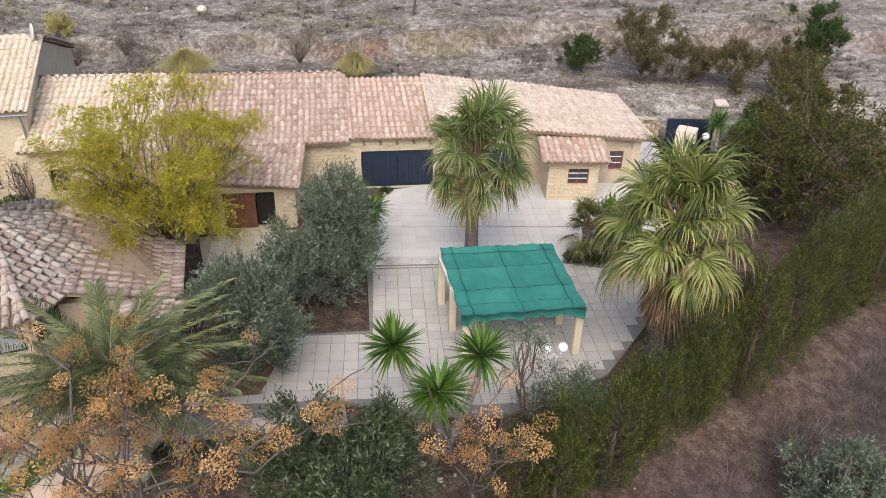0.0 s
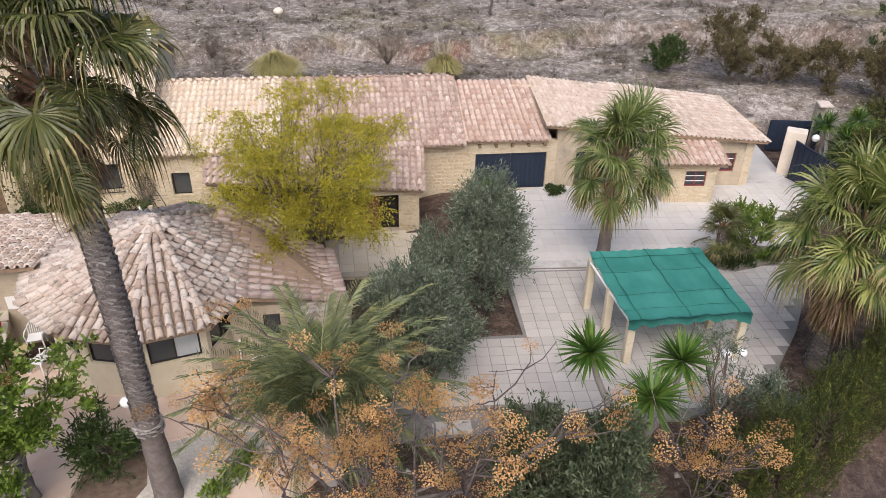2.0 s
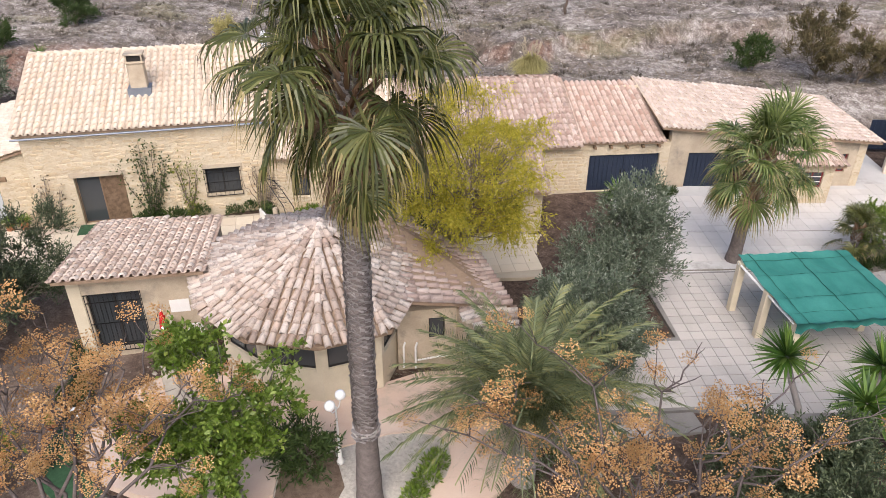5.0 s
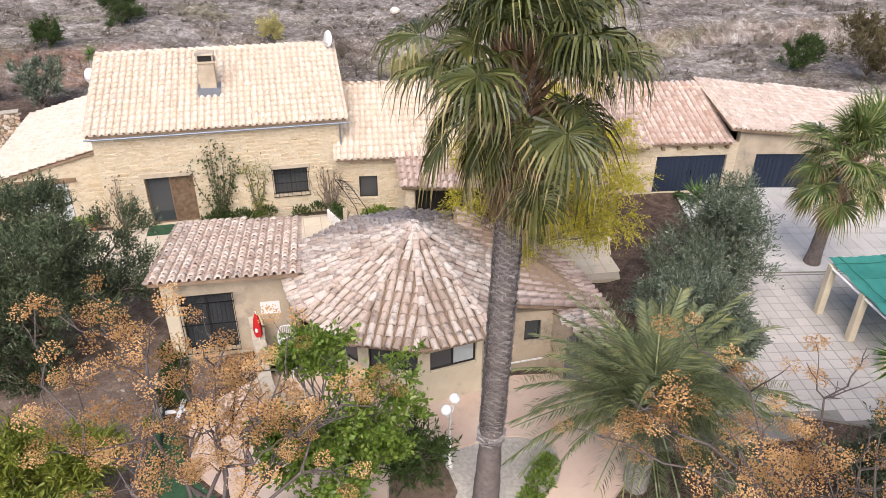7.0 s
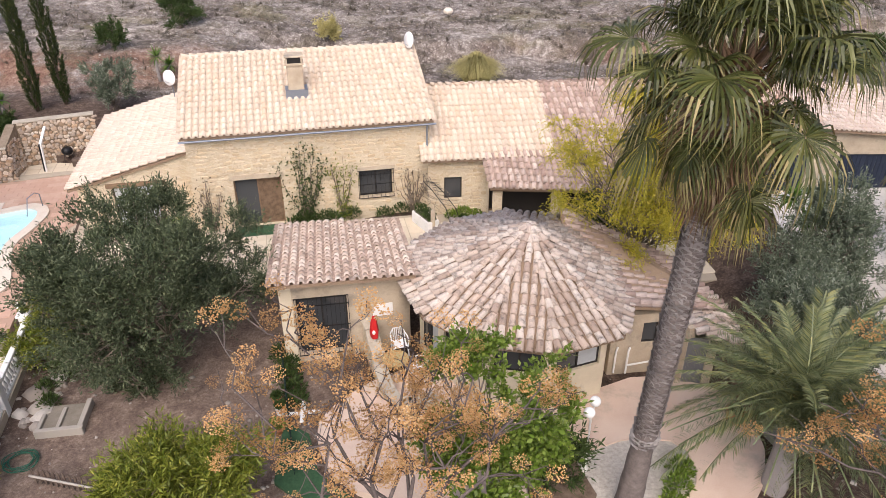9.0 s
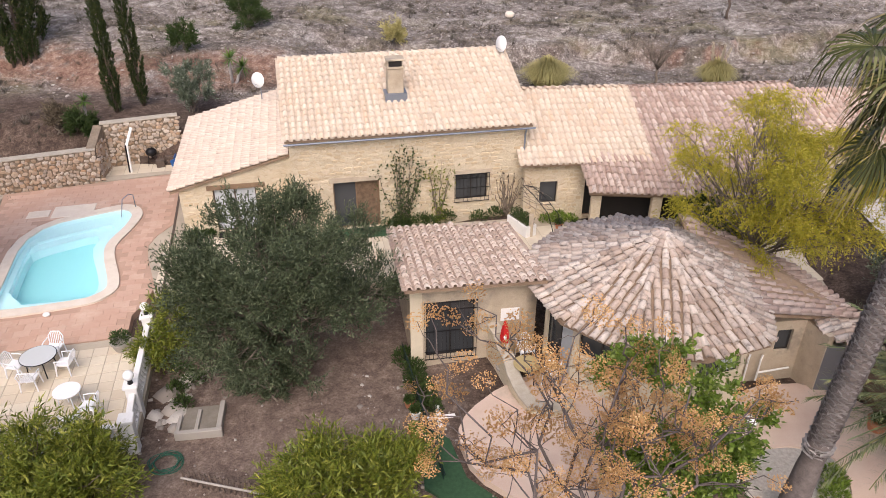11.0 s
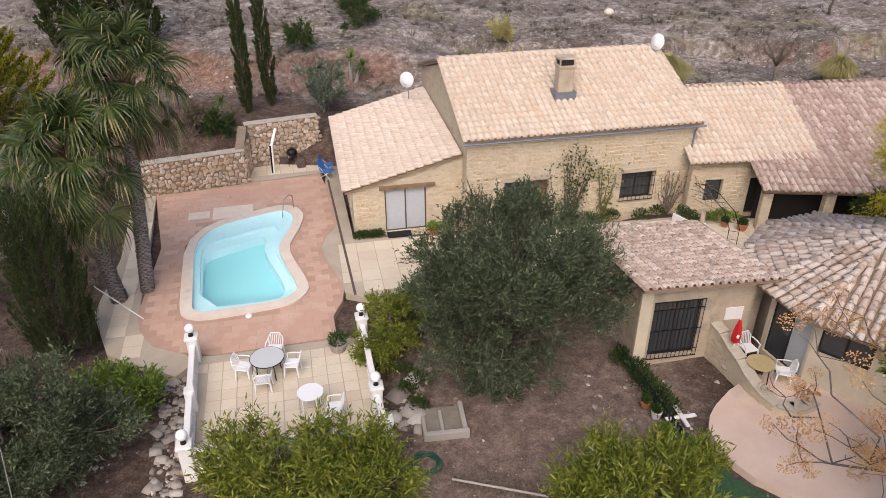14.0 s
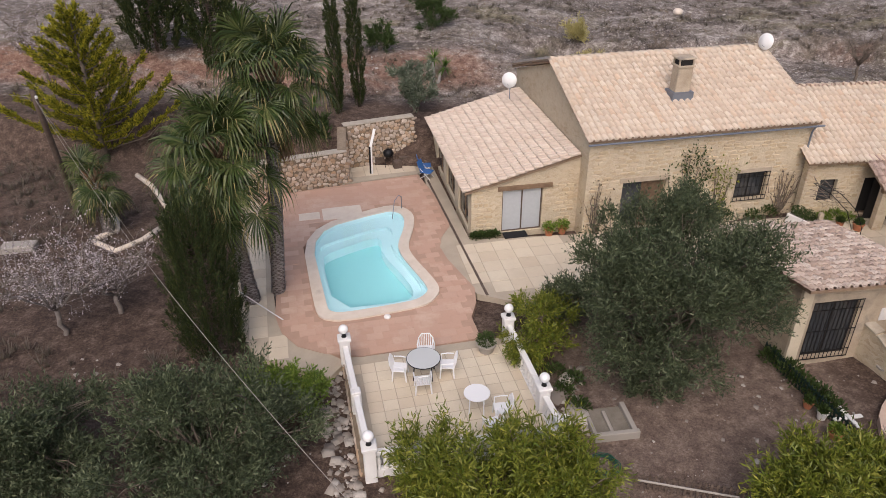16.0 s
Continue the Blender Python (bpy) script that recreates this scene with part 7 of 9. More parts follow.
def golden_conifer(base, height, seed):
    """Long rising boughs set with short upright golden sprays."""
    rng, nr = random.Random(seed), np.random.default_rng(seed)
    tree = thing("golden_cypress", base, "wide golden cypress with rising boughs", "conifer")
    wood, pl, wy = Shape(), [], []
    wood.tube([(0, 0, -0.2), (0, 0, height * 0.5), (0, 0, height * 0.96)], [0.22, 0.13, 0.03], 8)
    for k in range(78):
        f = (k + 0.5) / 78
        z = height * (0.08 + 0.80 * f)
        a = k * 2.39996 + rng.uniform(-0.3, 0.3)
        reach = (1 - f) ** 0.85 * 4.2 * rng.uniform(0.55, 1.12) + 0.2
        o = np.array([math.cos(a), math.sin(a), 0])
        start = np.array([0, 0, z - 0.2])
        end = start + o * reach + [0, 0, reach * 0.5 + 0.35]
        mid = start * 0.45 + end * 0.55 - [0, 0, 0.16 * reach]
        part("bough", Shape().tube([tuple(start), tuple(mid), tuple(end)], [0.04, 0.025, 0.008], 5), M_BARK, tree, smooth=True)
        shoots = int(12 + 28 * reach)
        for _ in range(shoots):
            t = rng.random() ** 0.7
            c = (1 - t) ** 2 * start + 2 * t * (1 - t) * mid + t * t * end + nr.normal(size=3) * 0.05
            d = o * 0.7 + nr.normal(size=3) * 0.25 + [0, 0, 0.8]
            d /= np.linalg.norm(d)
            n = 15
            q = nr.uniform(0, 1, (n, 1))
            pl.append(c + d * q * 0.36 + nr.normal(size=(n, 3)) * 0.035 * (1 - q))
            wy.append(d + nr.normal(size=(n, 3)) * 0.35)
    part("trunk", wood, M_BARK, tree, smooth=True)
    v, q = leaves(nr, np.concatenate(pl), np.concatenate(wy), 0.15, 0.045, 0.4)
    part("crown", quick_mesh("crown", v, q, L_GOLD), L_GOLD, tree)


golden_conifer(on_ground(-55.2, 36.4), 9.4, 84)
leafy_tree("olive_tree", "grey-green olive tree below the dining terrace", "tree", on_ground(-41.2, 13.6), 0.8, clumps_ball(23, 3.0, 0.8, 22, (0, 0, 2.2)), OLIVE, L_OLIVE_GREEN, M_BARK, 55000, 23, 0.15, 3, up=0.5, run=0.55)
leafy_tree("olive_tree", "grey-green olive tree on the lower slope", "tree", on_ground(-46.3, 13.8), 0.8, clumps_ball(24, 3.2, 0.8, 22, (0, 0, 2.0)), OLIVE, L_OLIVE_GREEN, M_BARK, 55000, 24, 0.15, 3, up=0.5, run=0.55)
leafy_tree("bush", "bright green bush beside the terrace wall", "shrub", on_ground(-39.6, 17.0), 0.3, clumps_ball(25, 1.4, 0.8, 10, (0, 0, 1.0)), (0.14, 0.05), L_CITRUS, M_BARK, 11000, 25, 0.05, 4)
leafy_tree("olive_tree", "pale grey olive bush beyond the hedge", "tree", on_ground(11.3, 15.4), 0.5, clumps_ball(26, 1.7, 0.85, 12, (0, 0, 1.5)), OLIVE, L_OLIVE, M_BARK, 16000, 26, 0.07, 3)
HILL = [(9.2, 50.0, 1.3, L_BUSH, "round green bush on the hillside"), (13.3, 49.2, 2.7, L_REED, "tangle of dry brown scrub and reeds"), (15.5, 48.0, 2.0, L_REED, "tangle of dry brown scrub and reeds"), (24.0, 50.5, 3.0, L_BUSH, "pine bush on the hillside"), (18.6, 47.6, 1.8, L_REED, "low brown scrub on the hillside"), (21.6, 46.0, 2.0, L_REED, "low brown scrub on the hillside"), (17.2, 38.6, 1.9, L_CITRUS, "green bush behind the gate"), (16.6, 36.2, 1.5, L_BUSH, "green bush behind the gate"), (20.5, 40.5, 2.6, L_DARK_TREE, "dark evergreen bush above the gate"), (-37.8, 51.8, 1.6, L_BUSH, "round green bush on the hillside"), (-40.9, 47.7, 1.0, L_BUSH, "small green bush on the bank"), (-26.9, 48.5, 1.2, L_PAMPAS, "yellow-green bush on the hillside"), (-38.0, 40.6, 1.7, L_OLIVE, "grey-green shrub behind the wall"), (-43.2, 37.6, 0.9, L_BUSH, "green bush above the retaining wall"), (-44.7, 37.8, 0.8, L_DRY, "dry grey shrub above the retaining wall"), (-27.5, 53.0, 0.9, L_PAMPAS, "yellow-green bush on the hillside")]
for k, (x, y, r, mt, lab) in enumerate(HILL):
    leafy_tree("hill_bush", lab, "shrub", on_ground(x, y), 0.3, clumps_ball(30 + k, r, 0.85, 14, (0, 0, r * 0.85)), (0.2, 0.05), mt, M_BARK, int(4200 * r), 30 + k, 0.05, 3, up=0.7, run=0.5)
tuft("pampas_grass", "large clump of yellow pampas grass", "grass", on_ground(-16.8, 47.4), 2.3, 1.9, L_PAMPAS, 4200, 91)
tuft("pampas_grass", "clump of pampas grass with plumes", "grass", on_ground(-5.9, 47.8), 1.7, 1.8, L_PAMPAS, 3000, 92, plumes=5)


def bare_tree(label, base, height, reach, seed, mat=None, blossom=0):
    rng, nr = random.Random(seed), np.random.default_rng(seed)
    tree = thing("almond_tree", base, label, "tree")
    wood, ends = Shape(), []
    fork = Vector((0, 0, height * 0.3))
    limb(wood, (0, 0, -0.2), fork, 0.11, 0.09, rng, 4, 0.06, 7)
    for k in range(10):
        a = k * 2.4
        tip = Vector((math.cos(a) * reach * rng.uniform(0.5, 1), math.sin(a) * reach * rng.uniform(0.5, 1), height * rng.uniform(0.7, 1)))
        pts = limb(wood, fork, tip, 0.06, 0.012, rng, 5, 0.09, 5)
        for _ in range(13):
            at = pts[rng.randrange(1, 5)]
            e = at + Vector((rng.uniform(-1, 1), rng.uniform(-1, 1), rng.uniform(0, 1))) * reach * 0.45
            q = limb(wood, at, e, 0.014, 0.005, rng, 3, 0.1, 4)
            ends += q
            for _ in range(2):
                e2 = e + Vector((rng.uniform(-1, 1), rng.uniform(-1, 1), rng.uniform(-0.2, 1))) * 0.35
                limb(wood, q[2], e2, 0.007, 0.004, rng, 2, 0.1, 3)
                ends.append(e2)
    part("trunk", wood, mat or M_BARE, tree, smooth=True)
    if blossom:
        p = np.array([tuple(ends[nr.integers(len(ends))]) for _ in range(blossom)]) + nr.normal(size=(blossom, 3)) * 0.06
        v, q = leaves(nr, p, nr.normal(size=(blossom, 3)), 0.06, 0.06, 0.3)
        part("blossom", quick_mesh("blossom", v, q, L_BLOSSOM), L_BLOSSOM, tree, "scattered pale blossom", kind="stuff")


bare_tree("bare dark tree on the hillside", on_ground(-9.6, 48.3), 3.6, 1.6, 101, M_BARK)
bare_tree("bare thin tree on the hillside", on_ground(-24.4, 48.2), 2.8, 1.1, 102, M_BARK)
bare_tree("bare thin tree behind the house", on_ground(-22.0, 50.5), 2.4, 0.9, 103, M_BARK)
bare_tree("almond tree in sparse pale blossom", on_ground(-49.2, 20.7), 3.8, 2.9, 104, M_BARE, 2600)
bare_tree("almond tree in sparse pale blossom", on_ground(-47.8, 22.3), 2.8, 2.0, 105, M_BARE, 1300)
bare_tree("dark-trunked bare tree high on the hillside", on_ground(-2.6, 58.5), 7.0, 2.6, 107, M_POLE)
bare_tree("blossoming tree on the upper slope", on_ground(-62.5, 44.0), 5.5, 3.0, 106, M_BARK, 2200)


# ---------------------------------------------------------------- yard things
def shade_canopy():
    canopy = thing("pergola", (0, 0, 0), "cream-posted pergola covered with green shade netting", "pergola")
    posts = [(0.33, 23.75, 2.08), (0.75, 22.1, 1.95), (1.2, 20.55, 1.75), (4.25, 24.35, 2.08), (4.6, 22.7, 1.98), (4.95, 21.0, 1.86)]
    for x, y, z in posts:
        part("post", Shape().box(-0.13, 0.13, -0.13, 0.13, -0.05, z, pose(x, y, 0, 0, 0, 8), 0.02), M_CREAM, canopy, "cream square post")
    for a, b in ((0, 2), (3, 5)):
        p, q = posts[a], posts[b]
        part("beam", Shape().tube([(p[0] - 0.1, p[1], p[2] - 0.07), (q[0] - 0.1, q[1], q[2] - 0.07)], 0.045, 6), M_WHITE, canopy)
    a, b, c, d = (Vector(p) for p in ((1.02, 20.25, 1.86), (5.1, 20.8, 1.98), (4.35, 24.65, 2.2), (0.2, 24.05, 2.2)))
    n, m = 34, 34
    pts = []
    for j in range(m + 1):
        for i in range(n + 1):
            u, v = i / n, j / m
            p = a.lerp(b, u).lerp(d.lerp(c, u), v)
            sag = 0.10 * abs(math.sin(3 * math.pi * v)) ** 0.6 * abs(math.sin(2 * math.pi * u)) ** 0.5
            fold = 0.022 * math.sin(u * 61 + 3 * math.sin(v * 9)) + 0.03 * noise.noise(Vector((u * 7, v * 7, 1)))
            edge = 0.05 * math.sin(u * 23) if j == 0 else 0
            pts.append(p + Vector((0.03 * math.sin(v * 21), edge, -sag + fold)))
    faces = [(j * (n + 1) + i, j * (n + 1) + i + 1, (j + 1) * (n + 1) + i + 1, (j + 1) * (n + 1) + i) for j in range(m) for i in range(n)]
    k = len(pts)
    for i in range(n + 1):
        drop = 0.16 + 0.1 * abs(math.sin(i * 0.7)) + (0.15 if i > n - 4 or i < 3 else 0)
        pts.append(pts[i] + Vector((0, -0.03, -drop)))
    faces += [(i, i + 1, k + i + 1, k + i) for i in range(n)]
    net = part("shade_net", Shape().add(pts, faces), M_GREEN_NET, canopy, "green shade netting, sagging between wires", True)
    for f in (0.1, 0.5, 0.9):
        line = [a.lerp(b, f).lerp(d.lerp(c, f), j / 12) + Vector((0.025 * math.sin(j * 1.9), 0, 0.03)) for j in range(13)]
        part("seam", Shape().tube(line, 0.012, 5), M_GREEN_DARK, net)
    for g in (0.12, 0.34, 0.66, 0.86):
        part("seam", Shape().tube([d.lerp(c, j / 14).lerp(a.lerp(b, j / 14), g) + Vector((0, 0.03 * math.sin(j + 5 * g), 0.012 if g != 0.12 else 0.03)) for j in range(15)], 0.011 if g == 0.12 else 0.006, 5), M_GREEN_DARK, net)


M_GREEN_DARK = plain("dark_green_cord", (0.01, 0.09, 0.065), 0.8)
shade_canopy()


def globe_lamp(label, at, height, gap, turn, group="globe garden lamps"):
    lamp = thing("garden_lamp", at, label, "lamp", group, turn)
    part("post", Shape().lathe([(0.11, 0), (0.12, 0.08), (0.07, 0.14), (0.055, 0.5), (0.035, 0.55), (0.03, height - 0.3), (0.05, height - 0.28), (0.02, height - 0.22)], (0, 0, 0), 10), M_WHITE, lamp, "white painted post", True)
    for k in (-1, 1):
        part("arm", Shape().tube([(0, 0, height - 0.36), (k * gap * 0.6, 0, height - 0.34), (k * gap, 0, height - 0.16)], 0.018, 6), M_WHITE, lamp)
        part("globe", Shape().ball((k * gap, 0, height), 0.155, 16, 10), M_GLOBE, lamp, "white globe", True)


globe_lamp("white two-globe garden lamp in the gravel bed", (-13.16, 15.78, -0.33), 2.4, 0.25, 65)
globe_lamp("white two-globe garden lamp beside the shade canopy", (3.83, 18.65, 0.0), 1.95, 0.25, 10)


def entrance_gate():
    gate = thing("gate", (0, 0, 0), "dark blue metal sliding gate between pale pillars", "gate")
    part("pillar", Shape().box(-0.5, 0.5, -0.42, 0.42, -0.1, 2.35, pose(12.75, 36.95, 0, 0, 0, -25), 0.03), M_COPING, gate, "broad pale rendered pillar")
    part("pillar", Shape().box(-0.2, 0.2, -0.2, 0.2, -0.3, 1.7, pose(13.5, 31.8, 0, 0, 0, -25), 0.03), M_RENDER, gate)
    a, b = Vector((12.5, 36.2, 0)), Vector((13.4, 32.0, 0))
    ang = math.degrees(math.atan2(b.y - a.y, b.x - a.x))
    m = pose(*a, 0, 0, ang)
    length = (b - a).length
    panel = part("gate_panel", Shape().box(0, length, -0.02, 0.02, 0.05, 2.0, m), M_GARAGE, gate, "dark blue sheet gate")
    for k in range(11):
        part("slat", Shape().box(0.05 + k * length / 11, 0.05 + (k + 0.86) * length / 11, -0.05, -0.021, 0.1, 1.95, m, 0.01), M_GARAGE, panel)
    part("top_rail", Shape().box(0, length, -0.04, 0.04, 2.002, 2.07, m), M_GARAGE, panel)
    leaf = part("gate_panel", Shape().box(12.6, 14.9, 40.0, 40.05, 0.05, 1.8), M_GARAGE, gate, "dark blue sheet gate")
    for k in range(10):
        part("slat", Shape().box(12.63 + k * 0.225, 12.83 + k * 0.225, 39.97, 39.999, 0.1, 1.75, None, 0.01), M_GARAGE, leaf)
    part("pillar", Shape().box(15.3, 15.75, 40.6, 41.05, -0.1, 2.6, None, 0.03), M_RENDER, gate, "pale rendered pillar")
    part("cap", Shape().box(-0.36, 0.36, -0.36, 0.36, 2.601, 2.72, pose(15.52, 40.82, 0, 8, 0, 0), 0.05), M_TILE_BARN, gate, "tiled pillar cap")
    wing = part("gate_panel", Shape().box(0, 2.6, -0.025, 0.025, 0.05, 2.1, pose(14.5, 38.2, 0, 0, 0, 68)), M_GARAGE, gate, "dark blue sheet gate")
    for k in range(11):
        part("slat", Shape().box(0.05 + k * 0.23, 0.25 + k * 0.23, 0.026, 0.05, 0.1, 2.05, pose(14.5, 38.2, 0, 0, 0, 68), 0.01), M_GARAGE, wing)
    part("globe", Shape().ball((13.75, 36.9, 1.95), 0.2, 14, 8), M_GLOBE, gate, "white globe lamp", True)


entrance_gate()


def rubble(name, label, p0, p1, z0, top0, top1, thick, seed, size=0.22, cap=True, limit=300):
    """A dry-stone wall: a mortar core with rounded stones standing proud of its face, and a pale coping."""
    rng = random.Random(seed)
    p0, p1 = Vector((*p0, 0)), Vector((*p1, 0))
    ang, length = math.atan2((p1 - p0).y, (p1 - p0).x), (p1 - p0).length
    m = Matrix.Translation(p0) @ Matrix.Rotation(ang, 4, "Z")
    wall = tagged(new(name, wall_shape(p0[:2], p1[:2], z0, top0, thick, (), top1).mesh(name, M_WALL_JOINT)), label, "wall", kind="structure")
    kinds = []
    for k in range(6):
        s = Shape().ball((0, 0, 0), 0.5, 7, 4)
        s.v = [(math.copysign(abs(2 * x) ** 0.55 / 2, x) * rng.uniform(0.8, 1.08), y * rng.uniform(0.85, 1.1), math.copysign(abs(2 * z) ** 0.6 / 2, z) * rng.uniform(0.8, 1.08)) for x, y, z in s.v]
        kinds.append(s.mesh("stone", M_RUBBLE))
    count, z = 0, z0 + size * 0.3
    while z < max(top0, top1) - 0.05:
        x = rng.uniform(0, 0.2)
        while x < length:
            w = size * rng.uniform(0.6, 1.75)
            h = size * rng.uniform(0.65, 1.3)
            if z < top0 + (top1 - top0) * x / length - 0.06 and count < limit:
                ob = new("stone", kinds[rng.randrange(6)])
                ob.parent = wall
                ob.matrix_basis = m @ Matrix.Translation((x + w / 2, 0.0, z + rng.uniform(-0.07, 0.07))) @ Matrix.Rotation(rng.uniform(-0.6, 0.6), 4, "Y") @ Matrix.Diagonal((w * 0.95, 0.13, h * 0.98, 1))
                count += 1
            x += w * 0.97
        z += size * 0.82
    if cap:
        part("coping", wall_shape((m @ Vector((-0.05, -0.06, 0)))[:2], (m @ Vector((length + 0.05, -0.06, 0)))[:2], top0 + 0.002, top0 + 0.05, thick + 0.1), M_MORTAR, wall, "pale coping") if abs(top0 - top1) < 0.02 else None
    return wall


rubble("retaining_wall", "dry-stone retaining wall behind the pool", (-45.9, 31.75), (-40.85, 34.1), -0.7, 1.3, 1.3, 0.45, 201)
rubble("retaining_wall", "dry-stone retaining wall return", (-40.85, 34.12), (-41.15, 35.9), -0.7, 1.3, 2.0, 0.45, 202, limit=90)
rubble("retaining_wall", "dry-stone retaining wall by the shower", (-41.2, 35.85), (-37.7, 37.5), -0.7, 2.02, 2.02, 0.45, 203)
rubble("boundary_wall", "low rubble-stone boundary wall beside the gate", (9.6, 42.6), (12.6, 42.1), -0.3, 0.95, 0.95, 0.35, 204, limit=90)
rubble("terrace_wall", "rubble footing under the dining terrace", (-38.45, 19.9), (-36.85, 14.65), -1.0, -0.42, -0.42, 0.2, 205, 0.3, False, 60)


# ---------------------------------------------------------------- terrace
def balustrade():
    rail = thing("balustrade", (0, 0, 0), "white turned-baluster rail with globe-topped pillars round the terrace", "balustrade")
    base = -0.4
    turned = Shape().lathe([(0.075, 0), (0.075, 0.05), (0.04, 0.08), (0.085, 0.2), (0.09, 0.27), (0.045, 0.43), (0.04, 0.5), (0.07, 0.54), (0.07, 0.6)], (0, 0, 0), 9).mesh("baluster", M_WHITE, True)
    fl, bl, br, mr, fr = (-36.55, 14.6), (-38.2, 19.5), (-32.54, 21.08), (-31.46, 17.42), (-30.95, 15.95)
    for (x0, y0), (x1, y1), fence in ((fl, bl, 1), (br, mr, 1), (mr, fr, 1), (fl, fr, 1)):
        d = math.hypot(x1 - x0, y1 - y0)
        ang = math.degrees(math.atan2(y1 - y0, x1 - x0))
        m = pose(x0, y0, base, 0, 0, ang)
        part("handrail", Shape().box(0.1, d - 0.1, -0.1, 0.1, 0.66, 0.76, m, 0.02), M_WHITE, rail)
        part("plinth", Shape().box(0.1, d - 0.1, -0.09, 0.09, -0.25, 0.06, m, 0.01), M_WHITE, rail)
        n = int((d - 0.4) / 0.21)
        for k in range(n):
            f = (0.25 + k * (d - 0.5) / max(1, n - 1)) / d
            ob = new("baluster", turned)
            ob.parent, ob.matrix_basis = rail, pose(x0 + (x1 - x0) * f, y0 + (y1 - y0) * f, base + 0.06)
        if d > 4.5 and fence and (x0, y0) == fl and (x1, y1) == bl:
            mx, my = (x0 + x1) / 2, (y0 + y1) / 2
            part("pillar", Shape().box(-0.16, 0.16, -0.16, 0.16, -0.3, 0.86, pose(mx, my, base, 0, 0, ang), 0.03), M_WHITE, rail)
    for (x, y), ball in ((fl, 1), (bl, 1), (br, 1), (mr, 1), (fr, 0)):
        m = pose(x, y, base, 0, 0, 16.5)
        pil = part("pillar", Shape().box(-0.18, 0.18, -0.18, 0.18, -0.5, 0.95, m, 0.02).box(-0.23, 0.23, -0.23, 0.23, 0.951, 1.05, m, 0.03), M_WHITE, rail)
        if ball:
            part("lamp_socket", Shape().lathe([(0.09, 1.05), (0.07, 1.12), (0.08, 1.2)], (x, y, base), 10), M_IRON, pil, "black socket")
            part("globe", Shape().ball((x, y, base + 1.36), 0.17, 16, 10), M_GLOBE, pil, "white globe", True)


balustrade()


def plastic_chair(at, turn, group):
    """A white moulded garden armchair, facing its own -y."""
    chair = thing("garden_chair", at, "white moulded plastic garden armchair", "chair", group, turn)
    part("seat", Shape().box(-0.24, 0.24, -0.25, 0.22, 0.40, 0.435, None, 0.012), M_PLASTIC, chair)
    for x in (-0.24, 0.24):
        for y in (-0.22, 0.2):
            part("leg", Shape().tube([(x * 1.12, y * 1.15, 0), (x, y, 0.41)], [0.022, 0.032], 6), M_PLASTIC, chair)
        part("armrest", Shape().tube([(x * 1.05, -0.2, 0.41), (x * 1.2, -0.2, 0.62), (x * 1.22, 0.0, 0.65), (x * 1.1, 0.23, 0.66)], 0.022, 6), M_PLASTIC, chair)
    back = part("backrest", Shape().tube([(-0.23, 0.22, 0.42), (-0.25, 0.29, 0.7), (-0.14, 0.33, 0.86), (0.14, 0.33, 0.86), (0.25, 0.29, 0.7), (0.23, 0.22, 0.42)], 0.022, 6), M_PLASTIC, chair)
    for k in range(6):
        x = -0.16 + 0.064 * k
        part("slat", Shape().tube([(x, 0.225, 0.43), (x, 0.29, 0.7), (x, 0.325, 0.85)], 0.013, 5), M_PLASTIC, back)
    return chair


def round_table(at, r, top_mat, label):
    table = thing("garden_table", at, label, "table")
    part("tabletop", Shape().lathe([(r - 0.01, 0.70), (r, 0.71), (r, 0.725), (r - 0.01, 0.735)], (0, 0, 0), 28), top_mat, table)
    if top_mat is M_TABLE_GLASS:
        n = 28
        part("rim", Shape().tube([(r * math.cos(2 * math.pi * k / n), r * math.sin(2 * math.pi * k / n), 0.718) for k in range(n + 1)], 0.018, 6), M_IRON, table, "dark metal rim")
    for k in range(4):
        a = math.pi / 4 + k * math.pi / 2
        part("leg", Shape().tube([(math.cos(a) * r * 0.8, math.sin(a) * r * 0.8, 0), (math.cos(a) * r * 0.7, math.sin(a) * r * 0.7, 0.70)], 0.02, 6), M_PLASTIC if top_mat is M_PLASTIC else M_IRON, table)


FLOOR = -0.393
round_table((-35.4, 18.9, FLOOR), 0.57, M_TABLE_GLASS, "round frosted-glass garden table with a dark rim")
for k, (dx, dy) in enumerate(((0.0, 0.86), (-0.8, -0.15), (0.05, -0.78), (0.8, 0.12))):
    plastic_chair((-35.4 + dx, 18.9 + dy, FLOOR), math.degrees(math.atan2(dy, dx)) - 90 + (6, -12, 8, -5)[k], "chairs round the glass table")
round_table((-33.55, 17.3, FLOOR), 0.42, M_PLASTIC, "small white plastic garden table")
plastic_chair((-32.75, 17.0, FLOOR), -80, "chairs by the small table")
plastic_chair((-33.0, 16.3, FLOOR), -150, "chairs by the small table")


